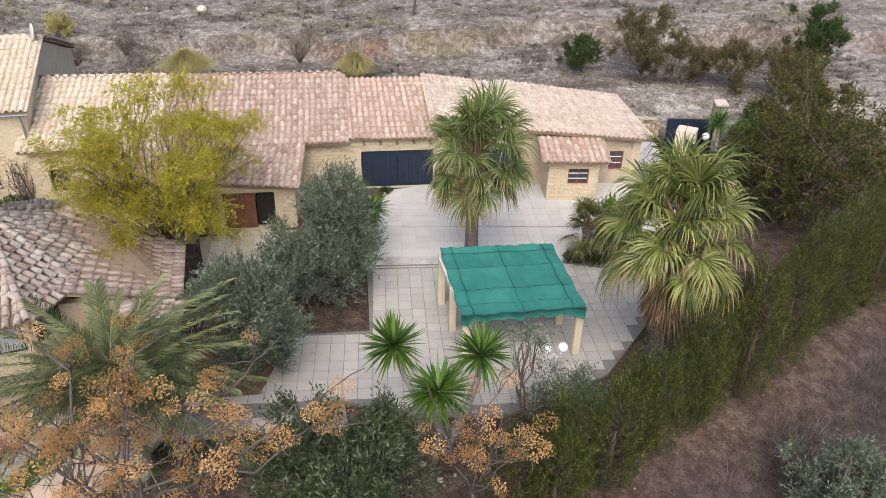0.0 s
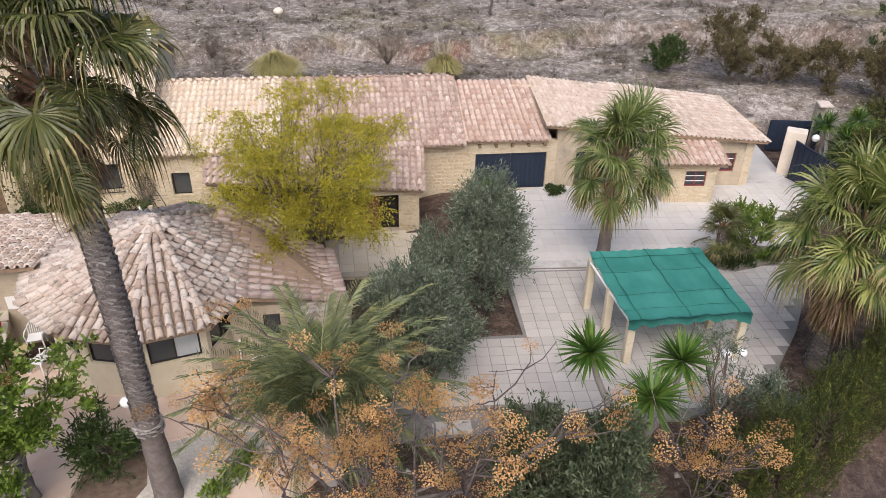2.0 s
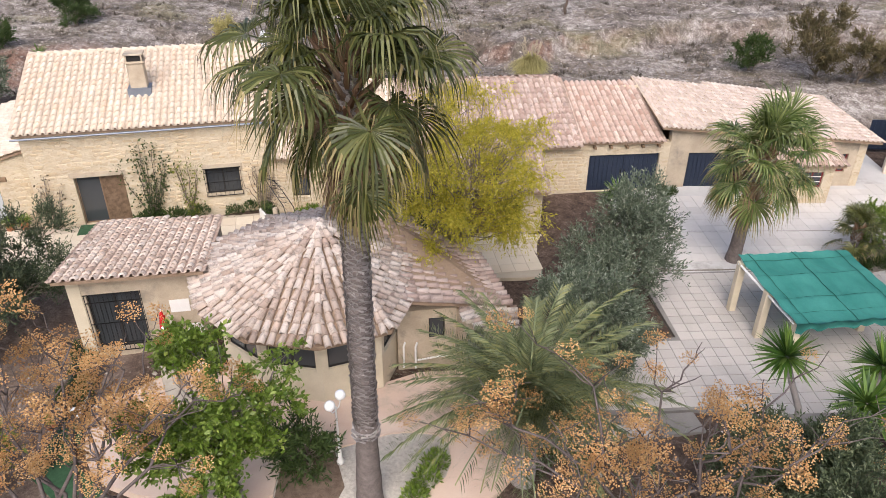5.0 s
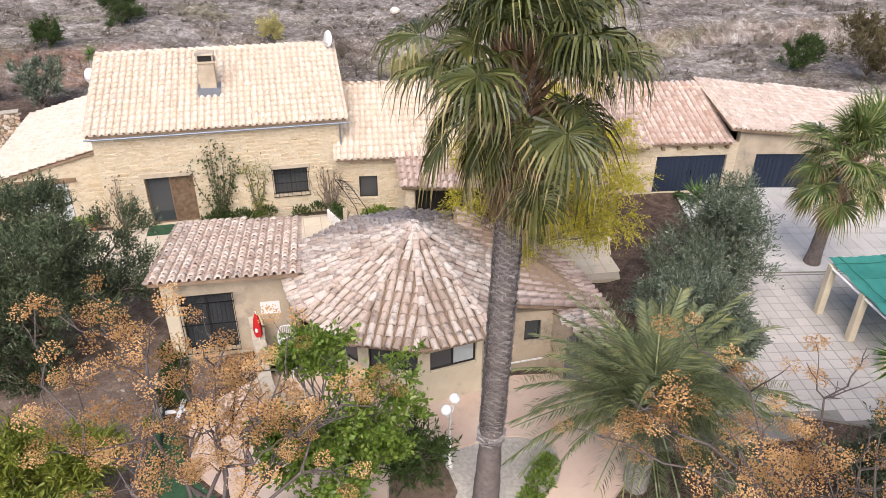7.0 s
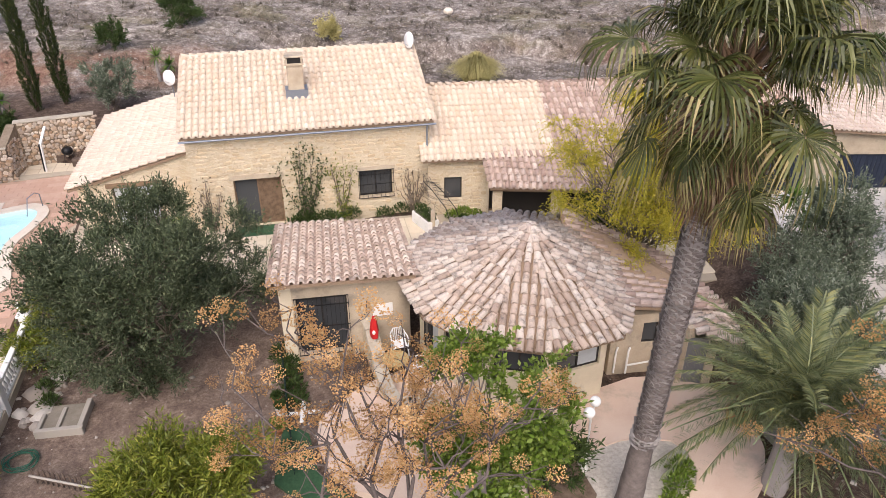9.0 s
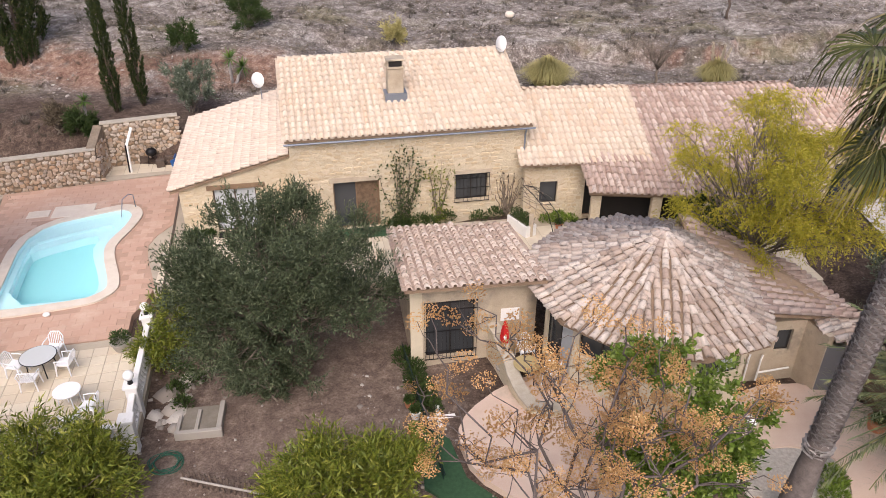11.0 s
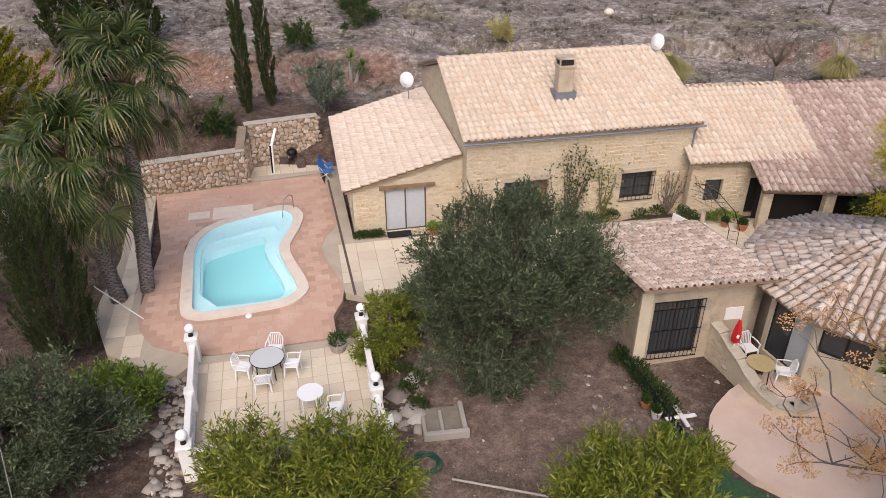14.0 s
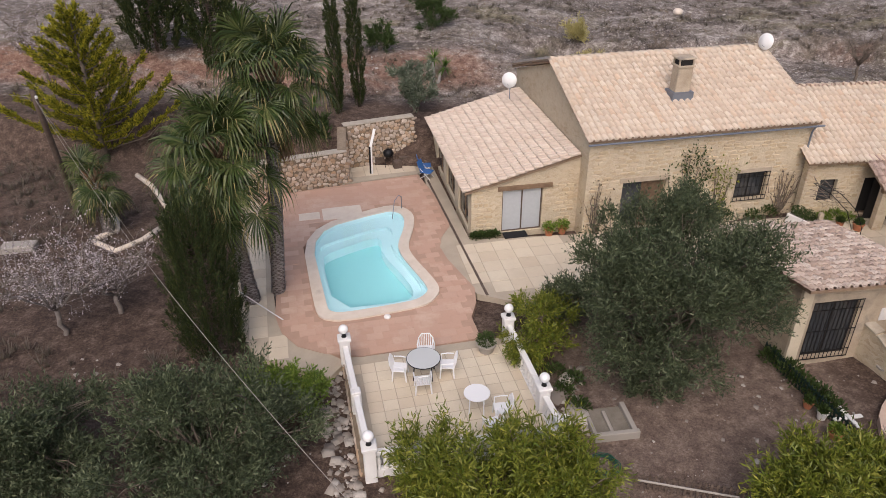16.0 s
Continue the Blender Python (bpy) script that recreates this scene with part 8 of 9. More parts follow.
def potted(label, at, r, h, pot_mat, leaf_mat, bush, seed, leaf=(0.12, 0.04)):
    pot = thing("plant_pot", at, label, "potted plant")
    part("pot", Shape().lathe([(r * 0.75, 0), (r, h * 0.85), (r * 1.1, h * 0.86), (r * 1.1, h), (r * 0.9, h), (r * 0.88, h * 0.8), (0.01, h * 0.8)], (0, 0, 0), 14), pot_mat, pot, smooth=False)
    nr = np.random.default_rng(seed)
    n = 420
    p = in_ball(nr, n, 0.1) * [r * bush, r * bush, r * bush * 0.8] + [0, 0, h + r * bush * 0.45]
    p[:, 2] = np.maximum(p[:, 2], h * 0.82)
    w = unit(p - [0, 0, h]) + nr.normal(size=(n, 3)) * 0.5
    v, q = leaves(nr, p, w, leaf[0], leaf[1])
    part("foliage", quick_mesh("foliage", v, q, leaf_mat), leaf_mat, pot)
    return pot


potted("grey stone bowl with a green plant on the terrace", (-33.3, 20.35, FLOOR), 0.34, 0.36, M_GREYPOT, L_BUSH, 0.95, 301)
potted("terracotta pot with green leaves by the sunroom door", (-30.6, 29.0, -0.42), 0.2, 0.3, M_CLAY_POT, L_CITRUS, 1.4, 302)
potted("terracotta pot with green leaves by the sunroom door", (-30.0, 29.2, -0.42), 0.2, 0.3, M_CLAY_POT, L_CITRUS, 1.5, 303)
potted("terracotta pot with trailing plant on the porch step", (-16.4, 30.3, -0.42), 0.24, 0.34, M_CLAY_POT, L_BUSH, 0.7, 304)
potted("terracotta pot on the porch terrace", (-17.1, 30.6, -0.42), 0.18, 0.28, M_CLAY_POT, L_BUSH, 0.8, 305)
potted("white pot beside the picket fence", (-22.55, 17.9, -0.66), 0.17, 0.3, M_WHITE, L_BUSH, 0.7, 306)
potted("terracotta pot beside the picket fence", (-22.8, 18.4, -0.66), 0.17, 0.26, M_CLAY_POT, L_BUSH, 0.7, 307)
potted("terracotta trough beside the picket fence", (-22.45, 17.1, -0.66), 0.24, 0.24, M_CLAY_POT, L_CITRUS, 0.8, 308)
potted("red-brown tub under the date palm", (-8.3, 18.0, -0.3), 0.3, 0.4, M_CLAY_POT, L_BUSH, 0.5, 309)

# drain channel and low planting between house terrace and pool
single("drain_channel", Shape().prism([(-36.72, 34.55), (-36.62, 34.58), (-33.27, 23.93), (-33.37, 23.9)], -0.46, -0.405), M_POLE, "dark drain channel along the pool deck", "drain", kind="structure")


def low_plants(name, label, spots, mat, seed, leaf=(0.14, 0.05), each=260, r=0.3):
    nr = np.random.default_rng(seed)
    pl, wy = [], []
    for x, y, z in spots:
        d = in_ball(nr, each, 0.1)
        d[:, 2] = np.abs(d[:, 2])
        pl.append(np.array([x, y, z]) + d * r)
        wy.append(d + nr.normal(size=(each, 3)) * 0.4 + [0, 0, 0.5])
    v, q = leaves(nr, np.concatenate(pl), np.concatenate(wy), leaf[0], leaf[1])
    tagged(new(name, quick_mesh(name, v, q, mat)), label, "plants", kind="stuff")


low_plants("border_plants", "green border plants at the foot of the house wall", [(*H(u, 0.0), -0.4 + 0.15 * (k % 2)) for k, u in enumerate((4.4, 4.8, 5.3, 5.9, 6.3, 7.1, 8.6, 9.4))], L_BUSH, 311, r=0.42)
low_plants("border_plants", "dry border plants at the sunroom foot", [(*H(u, 0.9), -0.42) for u in (-4.7, -4.4, -4.1, -3.8)], L_BUSH, 312, r=0.24)
low_plants("border_plants", "green shrubs along the picket fence", [(-23.2 + 0.26 * k + 0.1 * (k % 2), 20.7 - 0.62 * k, -0.6) for k in range(5)], L_BUSH, 313, r=0.45, each=420)
low_plants("border_plants", "weeds at the foot of the garage wall", [(-0.05, 33.9, 0), (0.4, 33.8, 0), (0.1, 33.4, 0), (-2.6, 33.2, 0)], L_BUSH, 314, r=0.3)
low_plants("border_plants", "weeds beside the link building", [(-17.6, 31.2, -0.4), (-17.1, 31.2, -0.2), (-16.5, 31.3, -0.4), (-19.0, 30.6, -0.4)], L_CITRUS, 315, r=0.35)
low_plants("border_plants", "succulents in the rock bed", [(-30.7, 18.6, -0.65), (-30.3, 19.2, -0.65), (-30.2, 17.9, -0.65), (-30.9, 19.6, -0.65)], L_BUSH, 316, r=0.35)
low_plants("border_plants", "low green plants in the gravel bed", [(-10.4, 15.9, -0.33), (-10.6, 15.3, -0.33), (-10.9, 14.6, -0.33), (-9.3, 14.0, -0.4)], L_CITRUS, 317, r=0.4, each=400)
low_plants("border_plants", "bushy plants in the yard bed", [(5.7, 27.1, 0), (6.6, 27.0, 0), (7.4, 27.2, 0), (8.5, 27.6, 0), (9.0, 28.1, 0)], L_BUSH, 318, r=0.4, each=400)
single("planting_bed", Shape().prism([(5.4, 26.9), (6.8, 26.6), (9.3, 27.6), (9.4, 28.6), (7.6, 28.9), (5.6, 28.1)], -0.1, 0.05), M_JOINT, "dark soil bed in the yard", "bed", kind="structure")
single("planting_bed", Shape().prism([(-8.0, 17.9), (-5.2, 18.4), (-4.85, 21.3), (-8.0, 20.7)], -0.5, 0.03), surface("red_brown_soil", [(0.3, (0.11, 0.065, 0.045)), (0.7, (0.22, 0.14, 0.10))], 3, 30, 0.95, 0.7), "red-brown soil bed round the olive tree", "bed", kind="structure")


# climbers on the farmhouse wall
def climber(label, u0, base_z, height, spread, count, seed, mat, stems=9, wall_v=0.2):
    rng, nr = random.Random(seed), np.random.default_rng(seed)
    plant = thing("climber", (0, 0, 0), label, "climbing plant")
    pl, wy = [], []
    for k in range(stems):
        a = rng.uniform(-1, 1)
        pts = [Vector((*H(u0 + a * spread * f ** 0.8 + rng.uniform(-0.06, 0.06), wall_v - 0.03 - 0.05 * rng.random()), base_z + height * f * rng.uniform(0.85, 1.0) * (1 - 0.3 * abs(a)))) for f in np.linspace(0, 1, 9)]
        part("stem", Shape().tube(pts, [0.03 - 0.003 * i for i in range(9)], 5), M_BARK, plant, smooth=True)
        for _ in range(count // stems):
            p = pts[min(8, int(9 * rng.random() ** 1.4))]
            pl.append(np.array(p) + nr.normal(size=3) * [0.16, 0.08, 0.2])
            wy.append(nr.normal(size=3) + [0.2, -0.8, 0.1])
    v, q = leaves(nr, np.array(pl), np.array(wy), 0.13, 0.07)
    part("foliage", quick_mesh("foliage", v, q, mat), mat, plant)


climber("half-bare green climber on the stone wall", 5.0, -0.4, 4.2, 1.1, 1500, 321, L_BUSH, 12)
climber("thin climber beside the barred window", 6.7, -0.3, 3.4, 0.7, 500, 322, L_BAMBOO, 6)
climber("bare reddish climber at the house corner", 10.0, -0.4, 2.6, 0.9, 160, 323, L_DRY, 16)
climber("bare climber beside the sliding door", 0.7, -0.4, 2.6, 0.7, 180, 324, L_DRY, 12)


def vine_arch():
    """A bent iron trellis arch wrapped in bare vine stems."""
    arch = thing("trellis_arch", (0, 0, 0), "curved iron trellis arch with bare vine stems", "trellis")
    rng = random.Random(7)
    a, b = Vector((-18.7, 30.2, 1.9)), Vector((-17.35, 28.6, -0.42))
    for off in (-0.22, 0.22):
        pts = [a + Vector((off, -off * 0.3, 0)), Vector((-18.2 + off, 29.5, 1.75)), Vector((-17.6 + off, 28.95, 1.2)), Vector((-17.35 + off, 28.65, 0.5)), b + Vector((off, 0, 0))]
        part("rail", Shape().tube(pts, 0.018, 6), M_IRON, arch)
    for k in range(14):
        f = k / 13
        c = Vector((-18.7, 30.2, 1.9)).lerp(Vector((-17.4, 28.65, 0.9)), f) if f < 0.75 else Vector((-17.4, 28.65, 0.9)).lerp(b, (f - 0.75) * 4)
        c += Vector((0, 0, 0.35 * math.sin(min(1, f / 0.75) * math.pi)))
        part("rung", Shape().tube([c + Vector((-0.22, 0.06, 0)), c + Vector((0.22, -0.06, 0))], 0.01, 5), M_IRON, arch)
    vine = Shape()
    for k in range(14):
        p = a + Vector((rng.uniform(-0.5, 0.3), rng.uniform(-0.3, 0.3), rng.uniform(-0.6, 0.3)))
        q = Vector((-17.6, 29.0, 1.0)).lerp(a, rng.random()) + Vector((rng.uniform(-0.4, 0.4), rng.uniform(-0.3, 0.3), rng.uniform(-0.2, 0.5)))
        limb(vine, p, q, 0.015, 0.006, rng, 4, 0.2, 4)
    part("vine", vine, M_BARK, arch, "bare vine stems", True)


vine_arch()


def trough():
    box = thing("planter", (0, 0, 0), "pale concrete trough planted with clipped green", "planter")
    m = pose(-18.85, 30.3, -0.42, 0, 0, -55)
    part("trough", Shape().box(-0.75, 0.75, -0.3, 0.3, 0, 0.55, m, 0.03), M_WHITE, box)
    part("soil", Shape().box(-0.68, 0.68, -0.23, 0.23, 0.54, 0.556, m), M_JOINT, box)
    nr = np.random.default_rng(5)
    p = nr.uniform(-1, 1, (900, 3)) * [0.65, 0.22, 0.2] + [0, 0, 0.72]
    p = np.array([tuple(m @ Vector(q)) for q in p])
    v, q = leaves(nr, p, nr.normal(size=(900, 3)) + [0, 0, 0.6], 0.1, 0.05)
    part("foliage", quick_mesh("foliage", v, q, L_BUSH), L_BUSH, box)
    part("post", Shape().box(-0.1, 0.1, -0.1, 0.1, -0.1, 1.1, pose(-18.45, 29.75, -0.42), 0.02), M_RENDER, box)


trough()
single("door_mat", Shape().prism([H(1.7, 0.2), H(4.2, 0.2), H(4.2, -0.75), H(1.7, -0.75)], -0.42, -0.395), M_TURF, "green artificial-grass mat before the sliding door", "mat")
single("door_mat", Shape().prism([H(-3.4, 1.05), H(-2.3, 1.05), H(-2.3, 0.5), H(-3.4, 0.5)], -0.42, -0.39), M_IRON, "dark door mat at the sunroom door", "mat")


def dish(label, at, r, turn, tilt, mast):
    d = thing("satellite_dish", at, label, "satellite dish", "", turn)
    rings = 5
    prof = [(max(0.01, r * k / rings), 0.22 * r * (k / rings) ** 2) for k in range(rings + 1)]
    s = Shape().lathe(prof + [(r, 0.22 * r + 0.012), (0.01, 0.014)], (0, 0, 0), 20).move(pose(0, 0, mast, tilt))
    part("reflector", s, M_GLOBE, d, "white reflector", True)
    part("mast", Shape().tube([(0, 0.06, -0.7), (0, 0.06, mast)], 0.025, 6), M_ZINC, d)
    part("arm", Shape().tube([(0, 0, mast - r * 0.8), (0, -r * 1.0, mast - 0.1)], 0.012, 5), M_ZINC, d)


dish("white satellite dish on the ridge end", (-20.0, 36.6, 6.2), 0.4, -50, 80, 0.35)
dish("white satellite dish at the gable's foot", (-32.5, 36.6, 4.1), 0.4, -20, 80, 0.35)


# ---------------------------------------------------------------- patio and garden things
def patio_wall():
    wall = thing("patio_wall", (0, 0, 0), "low stepped patio wall with flagstone coping", "wall")
    path = [(-20.55, 21.55, 1.05), (-20.1, 20.5, 0.75), (-19.75, 19.6, 0.4), (-19.45, 18.7, 0.1), (-19.0, 17.95, -0.05), (-18.3, 17.75, -0.05), (-17.5, 18.15, -0.05)]
    for k, ((x0, y0, z0), (x1, y1, z1)) in enumerate(zip(path, path[1:])):
        part("masonry", wall_shape((x0, y0), (x1, y1), -0.9, z0, 0.32, (), z1), M_STONE, wall)
        d = Vector((x1 - x0, y1 - y0, z1 - z0))
        n = max(1, round(d.length / 0.5))
        for i in range(n):
            c = Vector((x0, y0, z0)) + d * ((i + 0.5) / n)
            yaw = math.degrees(math.atan2(d.y, d.x))
            pitch = -math.degrees(math.atan2(d.z, math.hypot(d.x, d.y)))
            part("flagstone", Shape().box(-0.26, 0.25, -0.05, 0.4, 0.012, 0.075, Matrix.Translation(c) @ pose(0, 0, 0, 0, pitch, yaw + (-4, 5, 2)[i % 3]), 0.02), M_MORTAR, wall)


patio_wall()


def folded_parasol():
    p = thing("parasol", (-19.75, 20.1, -0.27), "folded red parasol on the patio", "parasol")
    part("pole", Shape().tube([(0, 0, 0), (0, 0, 2.1)], 0.02, 6), M_WHITE, p)
    n, prof = 10, [(0.04, 1.05), (0.11, 1.12), (0.13, 1.35), (0.09, 1.75), (0.03, 2.0)]
    s = Shape()
    v = [(r * (1 + 0.25 * (k % 2)) * math.cos(2 * math.pi * k / n), r * (1 + 0.25 * (k % 2)) * math.sin(2 * math.pi * k / n), z) for r, z in prof for k in range(n)]
    s.add(v, [(i * n + k, i * n + (k + 1) % n, (i + 1) * n + (k + 1) % n, (i + 1) * n + k) for i in range(len(prof) - 1) for k in range(n)] + [tuple(range((len(prof) - 1) * n, len(prof) * n))])
    part("canopy", s, M_RED, p, "folded red fabric")
    part("emblem", Shape().ball((0.0, -0.125, 1.4), 0.06, 8, 5, 1.4), M_WHITE, p, "small pale emblem")
    part("base", Shape().lathe([(0.25, 0), (0.25, 0.06), (0.06, 0.12)], (0, 0, 0), 12), M_GREYPOT, p)


folded_parasol()
plastic_chair((-19.0, 20.7, -0.265), 20, "patio chairs")
plastic_chair((-18.2, 19.5, -0.265), -100, "patio chairs")
M_YELLOW = plain("yellow_cloth", (0.50, 0.40, 0.20), 0.8, vary=0.4)
round_table((-19.0, 19.5, -0.265), 0.45, M_YELLOW, "small patio table with a yellow cloth")


def picket_fence(name, label, p0, p1, z, height, step, mat):
    fence = thing(name, (0, 0, 0), label, "fence")
    p0, p1 = Vector((*p0, z)), Vector((*p1, z))
    d = p1 - p0
    m = Matrix.Translation(p0) @ Matrix.Rotation(math.atan2(d.y, d.x), 4, "Z")
    n = int(d.length / step)
    pick = Shape().add([(-0.035, -0.01, -0.1), (0.035, -0.01, -0.1), (0.035, 0.01, -0.1), (-0.035, 0.01, -0.1), (-0.035, -0.01, height - 0.06), (0.035, -0.01, height - 0.06), (0.035, 0.01, height - 0.06), (-0.035, 0.01, height - 0.06), (0, -0.01, height), (0, 0.01, height)],
                       [(0, 1, 5, 8, 4), (3, 7, 9, 6, 2), (0, 4, 7, 3), (1, 2, 6, 5), (4, 8, 9, 7), (5, 6, 9, 8)]).mesh("picket", mat)
    for k in range(n + 1):
        ob = new("picket", pick)
        ob.parent, ob.matrix_basis = fence, m @ pose(k * step, 0, 0, 0, math.sin(k * 7.1) * 2, 0)
    for h in (0.25, 0.75):
        part("rail", Shape().box(0, d.length, 0.011, 0.04, height * h - 0.025, height * h + 0.025, m), mat, fence)


picket_fence("picket_fence", "low dark green picket fence along the court", (-23.35, 21.1), (-21.45, 15.2), -0.68, 0.6, 0.16, plain("dark_green_paint", (0.012, 0.03, 0.025), 0.6))
picket_fence("wooden_fence", "dark weathered picket fence below the court", (-28.9, 14.75), (-25.6, 14.3), -0.75, 0.65, 0.17, M_POLE)
single("fence_bar", Shape().tube([(-28.9, 14.6, -0.25), (-26.2, 14.2, -0.3)], 0.035, 6), M_GREYPOT, "pale pole lashed along the fence", "pole")


def broken_cross():
    c = thing("wooden_stand", (-21.8, 17.8, -0.6), "white wooden cross-shaped stand on the ground", "stand")
    for a in (20, 100):
        part("bar", Shape().box(-0.55, 0.55, -0.07, 0.07, 0.02 + a * 0.0006, 0.07 + a * 0.0006, pose(0, 0, 0.05, 4, 6, a), 0.01), M_WHITE, c)


broken_cross()


def cold_frame():
    bed = thing("concrete_bed", (0, 0, 0), "broken concrete raised bed with bare soil", "planter")
    m = pose(-29.3, 17.2, -0.7, 0, 0, 12) @ Matrix.Diagonal((0.8, 0.8, 0.9, 1))
    for x0, x1, y0, y1, h in ((-0.9, 0.9, -0.85, -0.65, 0.32), (0.65, 0.85, -0.649, 0.9, 0.3), (-0.2, -0.05, -0.649, 0.6, 0.22), (-0.9, -0.75, -0.649, 0.3, 0.25)):
        part("kerb", Shape().box(x0, x1, y0, y1, 0, h, m, 0.02), M_GREYPOT, bed)
    part("soil", Shape().box(-0.75, 0.65, -0.65, 0.85, -0.05, 0.12, m), M_JOINT, bed)


cold_frame()


def hose_coil():
    pts = []
    for k in range(140):
        a = k * 0.28
        r = 0.42 + 0.09 * math.sin(k * 0.37)
        pts.append((-29.75 + r * math.cos(a) + 0.03 * math.sin(k), 15.45 + r * math.sin(a) * 0.9, -0.66 + 0.012 * (k // 22) + 0.03 * abs(math.sin(k * 0.5))))
    single("garden_hose", Shape().tube(pts, 0.014, 5), plain("green_hose", (0.02, 0.11, 0.07), 0.4), "coiled green garden hose on the gravel", "hose", smooth=True)


hose_coil()


def outdoor_shower():
    s = thing("outdoor_shower", (0, 0, 0), "bent black and white outdoor shower post", "shower")
    part("post", Shape().box(-0.09, 0.0, -0.05, 0.05, 0, 1.5, pose(-39.8, 35.3, -0.43, -6, 0, 0), 0.01), M_IRON, s)
    part("panel", Shape().box(0.002, 0.08, -0.05, 0.05, 0, 1.5, pose(-39.8, 35.3, -0.43, -6, 0, 0), 0.01), M_WHITE, s)
    part("head", Shape().box(-0.07, 0.07, -0.04, 0.04, 0, 1.0, pose(-39.8, 35.46, 1.05, -35, 12, 0), 0.01), M_WHITE, s)


outdoor_shower()


def barbecue(at):
    b = thing("barbecue", at, "black kettle barbecue by the stone wall", "barbecue")
    part("bowl", Shape().ball((0, 0, 0.75), 0.3, 14, 8, 0.8), M_IRON, b, smooth=True)
    for k in range(3):
        a = k * 2.09
        part("leg", Shape().tube([(0.2 * math.cos(a), 0.2 * math.sin(a), 0.65), (0.32 * math.cos(a), 0.32 * math.sin(a), 0)], 0.015, 5), M_IRON, b)
    part("lid_handle", Shape().tube([(-0.08, 0, 0.98), (-0.06, 0, 1.05), (0.06, 0, 1.05), (0.08, 0, 0.98)], 0.012, 5), M_IRON, b)


barbecue((-39.0, 36.4, -0.43))
for x, y, c in ((-38.2, 36.9, 0.3), (-38.5, 36.2, 0.22), (-39.6, 36.7, 0.25)):
    single("garden_box", Shape().box(-c, c, -0.2, 0.2, 0, 0.4, None, 0.03), M_POLE, "dark wooden box by the stone wall", "box", (x, y, -0.43), 25)


def deck_chair(at, turn):
    c = thing("deck_chair", at, "blue folding deck chair beside the sunroom", "chair", "", turn)
    part("seat", Shape().box(-0.26, 0.26, -0.3, 0.25, 0.36, 0.40, None, 0.01), M_BLUE, c)
    part("backrest", Shape().box(-0.26, 0.26, 0.0, 0.03, 0, 0.6, pose(0, 0.24, 0.38, -20), 0.01), M_BLUE, c)
    for x in (-0.24, 0.24):
        part("leg", Shape().tube([(x, -0.3, 0), (x, 0.3, 0.6)], 0.015, 5), M_WHITE, c)
        part("leg", Shape().tube([(x, 0.3, 0), (x, -0.25, 0.38)], 0.015, 5), M_WHITE, c)


deck_chair((-36.75, 34.9, -0.42), 70)
deck_chair((-36.9, 35.7, -0.42), 100)
single("pool_skimmer", Shape().ball((0, 0, 0.06), 0.14, 10, 6, 0.6), M_WHITE, "white rounded skimmer stone on the pool edge", "stone", (-37.1, 22.1, -0.4))


# power pole, its wires and the slope
def power_pole():
    pole = thing("utility_pole", (0, 0, 0), "leaning weathered wooden utility pole", "pole")
    foot, head = Vector((-53.2, 29.6, -0.8)), Vector((-51.75, 26.75, 6.75))
    part("post", Shape().tube([foot + (head - foot) * (k / 6) for k in range(7)], [0.17 - 0.01 * k for k in range(7)], 9), M_POLE, pole, smooth=True)
    part("insulator", Shape().lathe([(0.05, 0), (0.06, 0.08), (0.03, 0.12)], tuple(head + Vector((0.1, 0, -0.3))), 8), M_WHITE, pole)
    for k, (end, sag) in enumerate((((-33.6, 5.5, 7.2), 1.2), ((-66, 34, 7.5), 0.8), ((-48.3, 26.0, -0.4), 0.02))):
        e = Vector(end)
        s = head + Vector((0, 0, -0.25))
        pts = [s.lerp(e, i / 16) - Vector((0, 0, sag * 4 * (i / 16) * (1 - i / 16))) for i in range(17)]
        part("cable", Shape().tube(pts, 0.007, 5), M_GREYPOT, pole, "slack grey cable")


power_pole()
single("guy_rope", Shape().tube([(-43.0, 22.2, 0.7), (-41.0, 21.6, -0.3)], 0.025, 5), M_WHITE, "white rope staked beside the palms", "rope")
EDGE = [[(-51.6, 27.9), (-51.0, 28.7), (-51.4, 29.6), (-52.2, 30.6), (-52.9, 31.8), (-53.1, 32.8)], [(-51.6, 27.6), (-50.2, 26.9), (-49.4, 27.9), (-49.0, 28.9)], [(-52.8, 34.9), (-51.4, 33.6), (-50.4, 32.3), (-49.6, 31.2)]]
for path in EDGE:
    pts = [Vector((x, y, ground_height(x, y) + 0.05)) for x, y in path]
    single("bed_edging", Shape().tube(pts, 0.14, 7), M_COPING, "pale curved cement edging of a garden bed", "edging", smooth=True)
single("concrete_slab", Shape().box(-0.75, 0.75, -0.35, 0.35, 0, 0.3, None, 0.05), M_GREYPOT, "broken concrete slab on the slope", "slab", on_ground(-54.6, 26.7), 12)


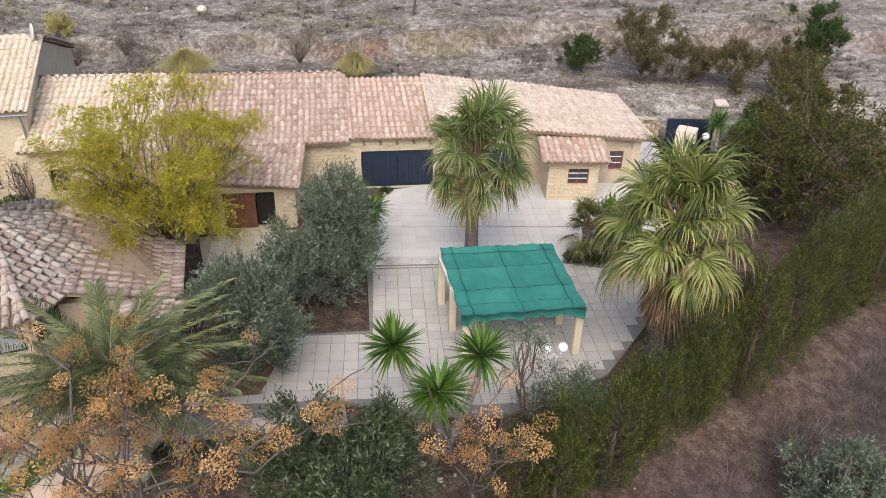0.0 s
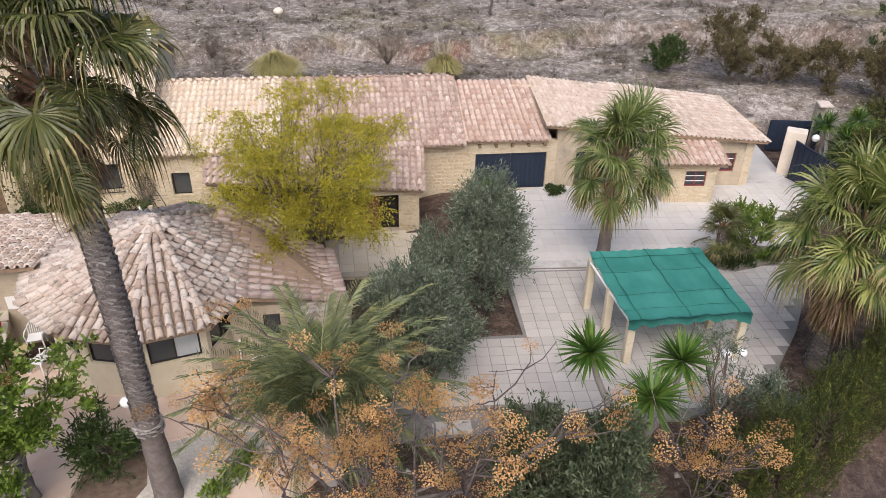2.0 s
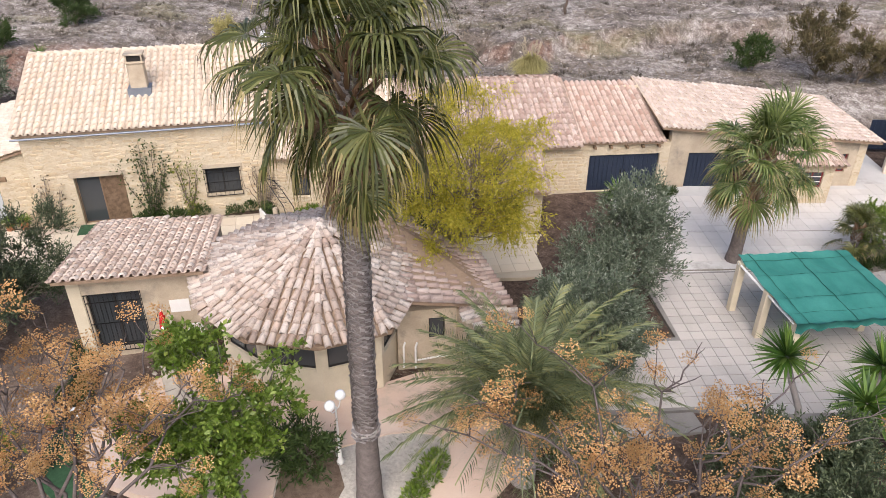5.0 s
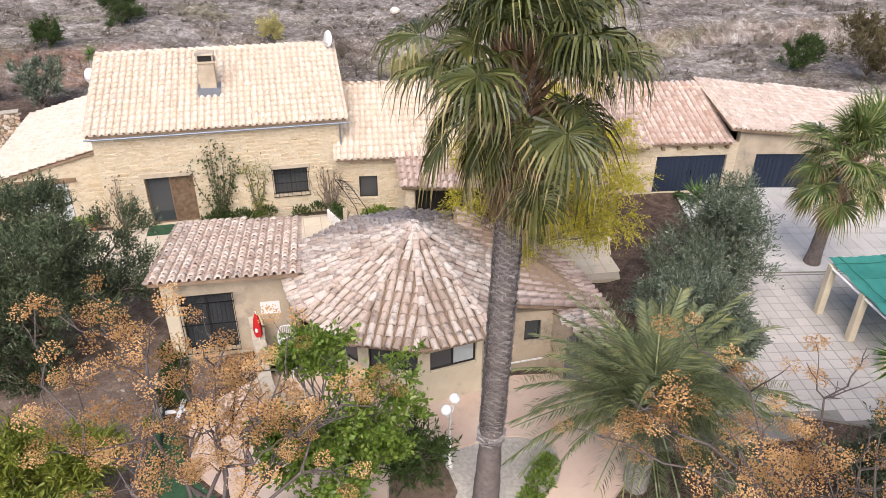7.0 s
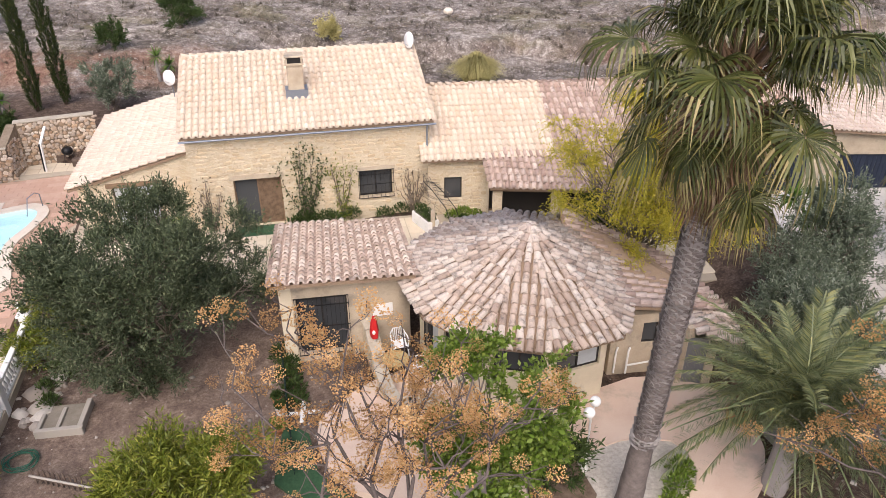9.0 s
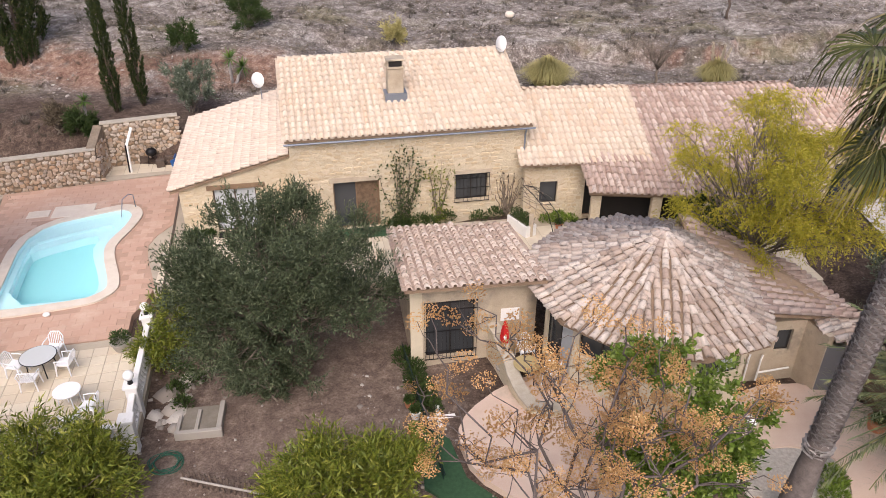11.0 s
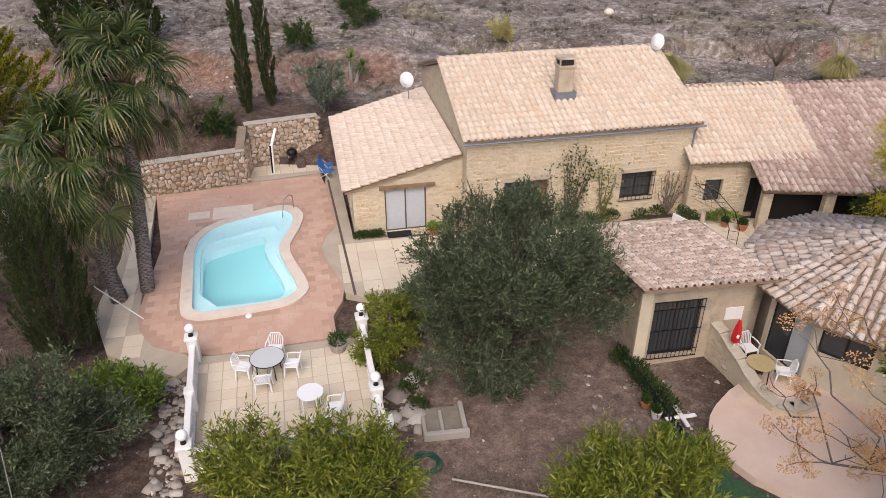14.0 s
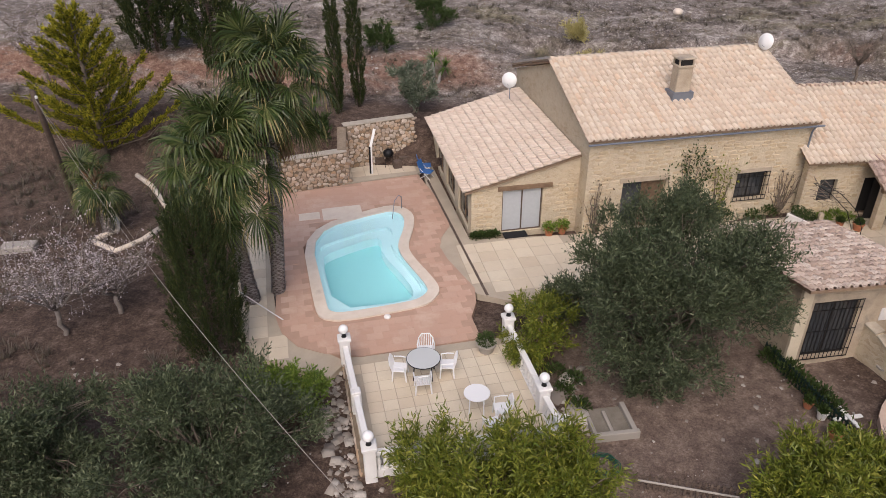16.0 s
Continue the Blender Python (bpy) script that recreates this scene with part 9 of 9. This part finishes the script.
# ---------------------------------------------------------------- loose stones and dry growth
def scatter_stones(name, label, count, region, size, seed, mat, keep=None):
    """Irregular stones strewn over the ground."""
    nr = np.random.default_rng(seed)
    x0, x1, y0, y1 = region
    base = np.array([(-1, -1, -0.6), (1, -1, -0.6), (1, 1, -0.6), (-1, 1, -0.6), (-0.7, -0.7, 0.6), (0.7, -0.7, 0.6), (0.7, 0.7, 0.6), (-0.7, 0.7, 0.6)]) * 0.5
    quads = np.array([(0, 1, 5, 4), (1, 2, 6, 5), (2, 3, 7, 6), (3, 0, 4, 7), (4, 5, 6, 7)])
    vs = []
    while len(vs) < count:
        x, y = nr.uniform(x0, x1), nr.uniform(y0, y1)
        if keep and not keep(x, y):
            continue
        s = size * (0.4 + nr.pareto(2.6))
        s = min(s, size * 2.2)
        b = base * (1 + nr.uniform(-0.35, 0.35, (8, 3))) * s * [1, nr.uniform(0.6, 1), nr.uniform(0.4, 0.8)]
        a = nr.uniform(0, 6.3)
        c, sn = math.cos(a), math.sin(a)
        b = b @ np.array([[c, sn, 0], [-sn, c, 0], [0, 0, 1]])
        vs.append(b + [x, y, ground_height(x, y) + 0.15 * s])
    v = np.concatenate(vs)
    q = (quads[None] + (np.arange(count) * 8)[:, None, None]).reshape(-1, 4)
    tagged(new(name, quick_mesh(name, v, q, mat)), label, "stones", kind="stuff")


M_PALE_STONE = piece_material("pale_limestone", [(0.24, 0.205, 0.175), (0.42, 0.38, 0.335), (0.32, 0.28, 0.24), (0.56, 0.52, 0.47)], stain_amount=0.3)
scatter_stones("hill_stones", "pale limestone rubble strewn over the hillside", 6500, (-62, 28, 42.5, 66), 0.09, 401, M_PALE_STONE, lambda x, y: not (-34 < x < 10 and y < 43))
scatter_stones("hill_stones", "larger pale boulders on the hillside", 45, (-60, 28, 45, 64), 0.2, 402, M_PALE_STONE)
scatter_stones("garden_stones", "small stones in the garden soil", 1500, (-48, 6, 11, 20), 0.08, 403, M_PALE_STONE)
scatter_stones("rockery", "rounded field stones below the terrace rail", 260, (-39.2, -36.4, 13.6, 19.8), 0.17, 404, M_PALE_STONE, lambda x, y: -0.9 < (x + 38.5) - (19.8 - y) * 0.31 < 0.0)
scatter_stones("rockery", "field stones edging the planting by the terrace", 40, (-31.0, -29.9, 16.8, 20), 0.28, 405, M_PALE_STONE)
single("white_boulder", Shape().ball((0, 0, 0.2), 0.4, 9, 5, 0.7), M_COPING, "large white boulder on the hillside", "boulder", on_ground(-19.2, 58.7))


def dry_growth(name, label, count, blades, region, r, h, seed, mat, keep=None, width=0.012):
    """Low dry tufts over the slopes."""
    nr = np.random.default_rng(seed)
    x0, x1, y0, y1 = region
    foot = []
    while len(foot) < count:
        x, y = nr.uniform(x0, x1), nr.uniform(y0, y1)
        if (keep is None or keep(x, y)) and noise.noise(Vector((x * 0.16, y * 0.30, seed))) > nr.uniform(-0.25, 0.35):
            foot.append((x, y, ground_height(x, y), nr.uniform(0.5, 1.4)))
    foot = np.repeat(np.array(foot), blades, 0)
    n = len(foot)
    a, d = nr.uniform(0, 6.3, n), nr.uniform(0, 1, n)
    k = foot[:, 3]
    out = np.stack([np.cos(a), np.sin(a), np.zeros(n)], 1)
    p0 = foot[:, :3] + out * (d * r * 0.5 * k)[:, None]
    p1 = foot[:, :3] + out * (d * r * 1.3 * k)[:, None]
    p1[:, 2] += h * k * nr.uniform(0.4, 1, n)
    side = np.stack([-np.sin(a), np.cos(a), np.zeros(n)], 1) * width * k[:, None]
    v = np.stack([p0 - side, p0 + side, p1 + side * 0.5, p1 - side * 0.5], 1).reshape(-1, 3)
    tagged(new(name, quick_mesh(name, v, np.arange(4 * n).reshape(-1, 4), mat)), label, "dry grass", kind="stuff")


L_SCRUB = leaf_material("grey_scrub", [(0.13, 0.105, 0.085), (0.24, 0.20, 0.165), (0.17, 0.145, 0.115), (0.13, 0.125, 0.075)], 0.9, 0.2)
L_STRAW = leaf_material("straw", [(0.22, 0.17, 0.12), (0.34, 0.27, 0.19), (0.26, 0.21, 0.16)], 0.9, 0.1)
L_SLOPE = leaf_material("grey_slope_straw", [(0.12, 0.09, 0.085), (0.20, 0.16, 0.148), (0.15, 0.12, 0.11), (0.27, 0.225, 0.20)], 0.9, 0.15)
behind = lambda x, y: not (-34 < x < 10 and y < 44.5)
dry_growth("hill_scrub", "low grey-brown scrub on the hillside", 3000, 28, (-65, 30, 43, 75), 0.6, 0.26, 411, L_SCRUB, behind, 0.012)
dry_growth("hill_grass", "sparse dry grass on the hillside", 3600, 12, (-65, 30, 43, 75), 0.4, 0.16, 412, L_STRAW, behind)
slope = lambda x, y: (x - 3.3) * 0.616 - (y - 15.5) * 0.788 > 2.6
dry_growth("slope_grass", "dry grey grass on the slope beyond the hedge", 5200, 14, (4, 30, 6, 27), 0.5, 0.32, 413, L_SLOPE, slope, 0.009)
dry_growth("garden_weeds", "thin green weeds in the garden soil", 700, 10, (-9, 6, 12, 17), 0.2, 0.14, 414, L_BUSH, lambda x, y: (x - 3.3) * 0.616 - (y - 15.5) * 0.788 < 1.5)
dry_growth("slope_scrub", "dry scrub on the western slope", 900, 22, (-66, -44, 14, 40), 0.35, 0.3, 415, L_SCRUB)
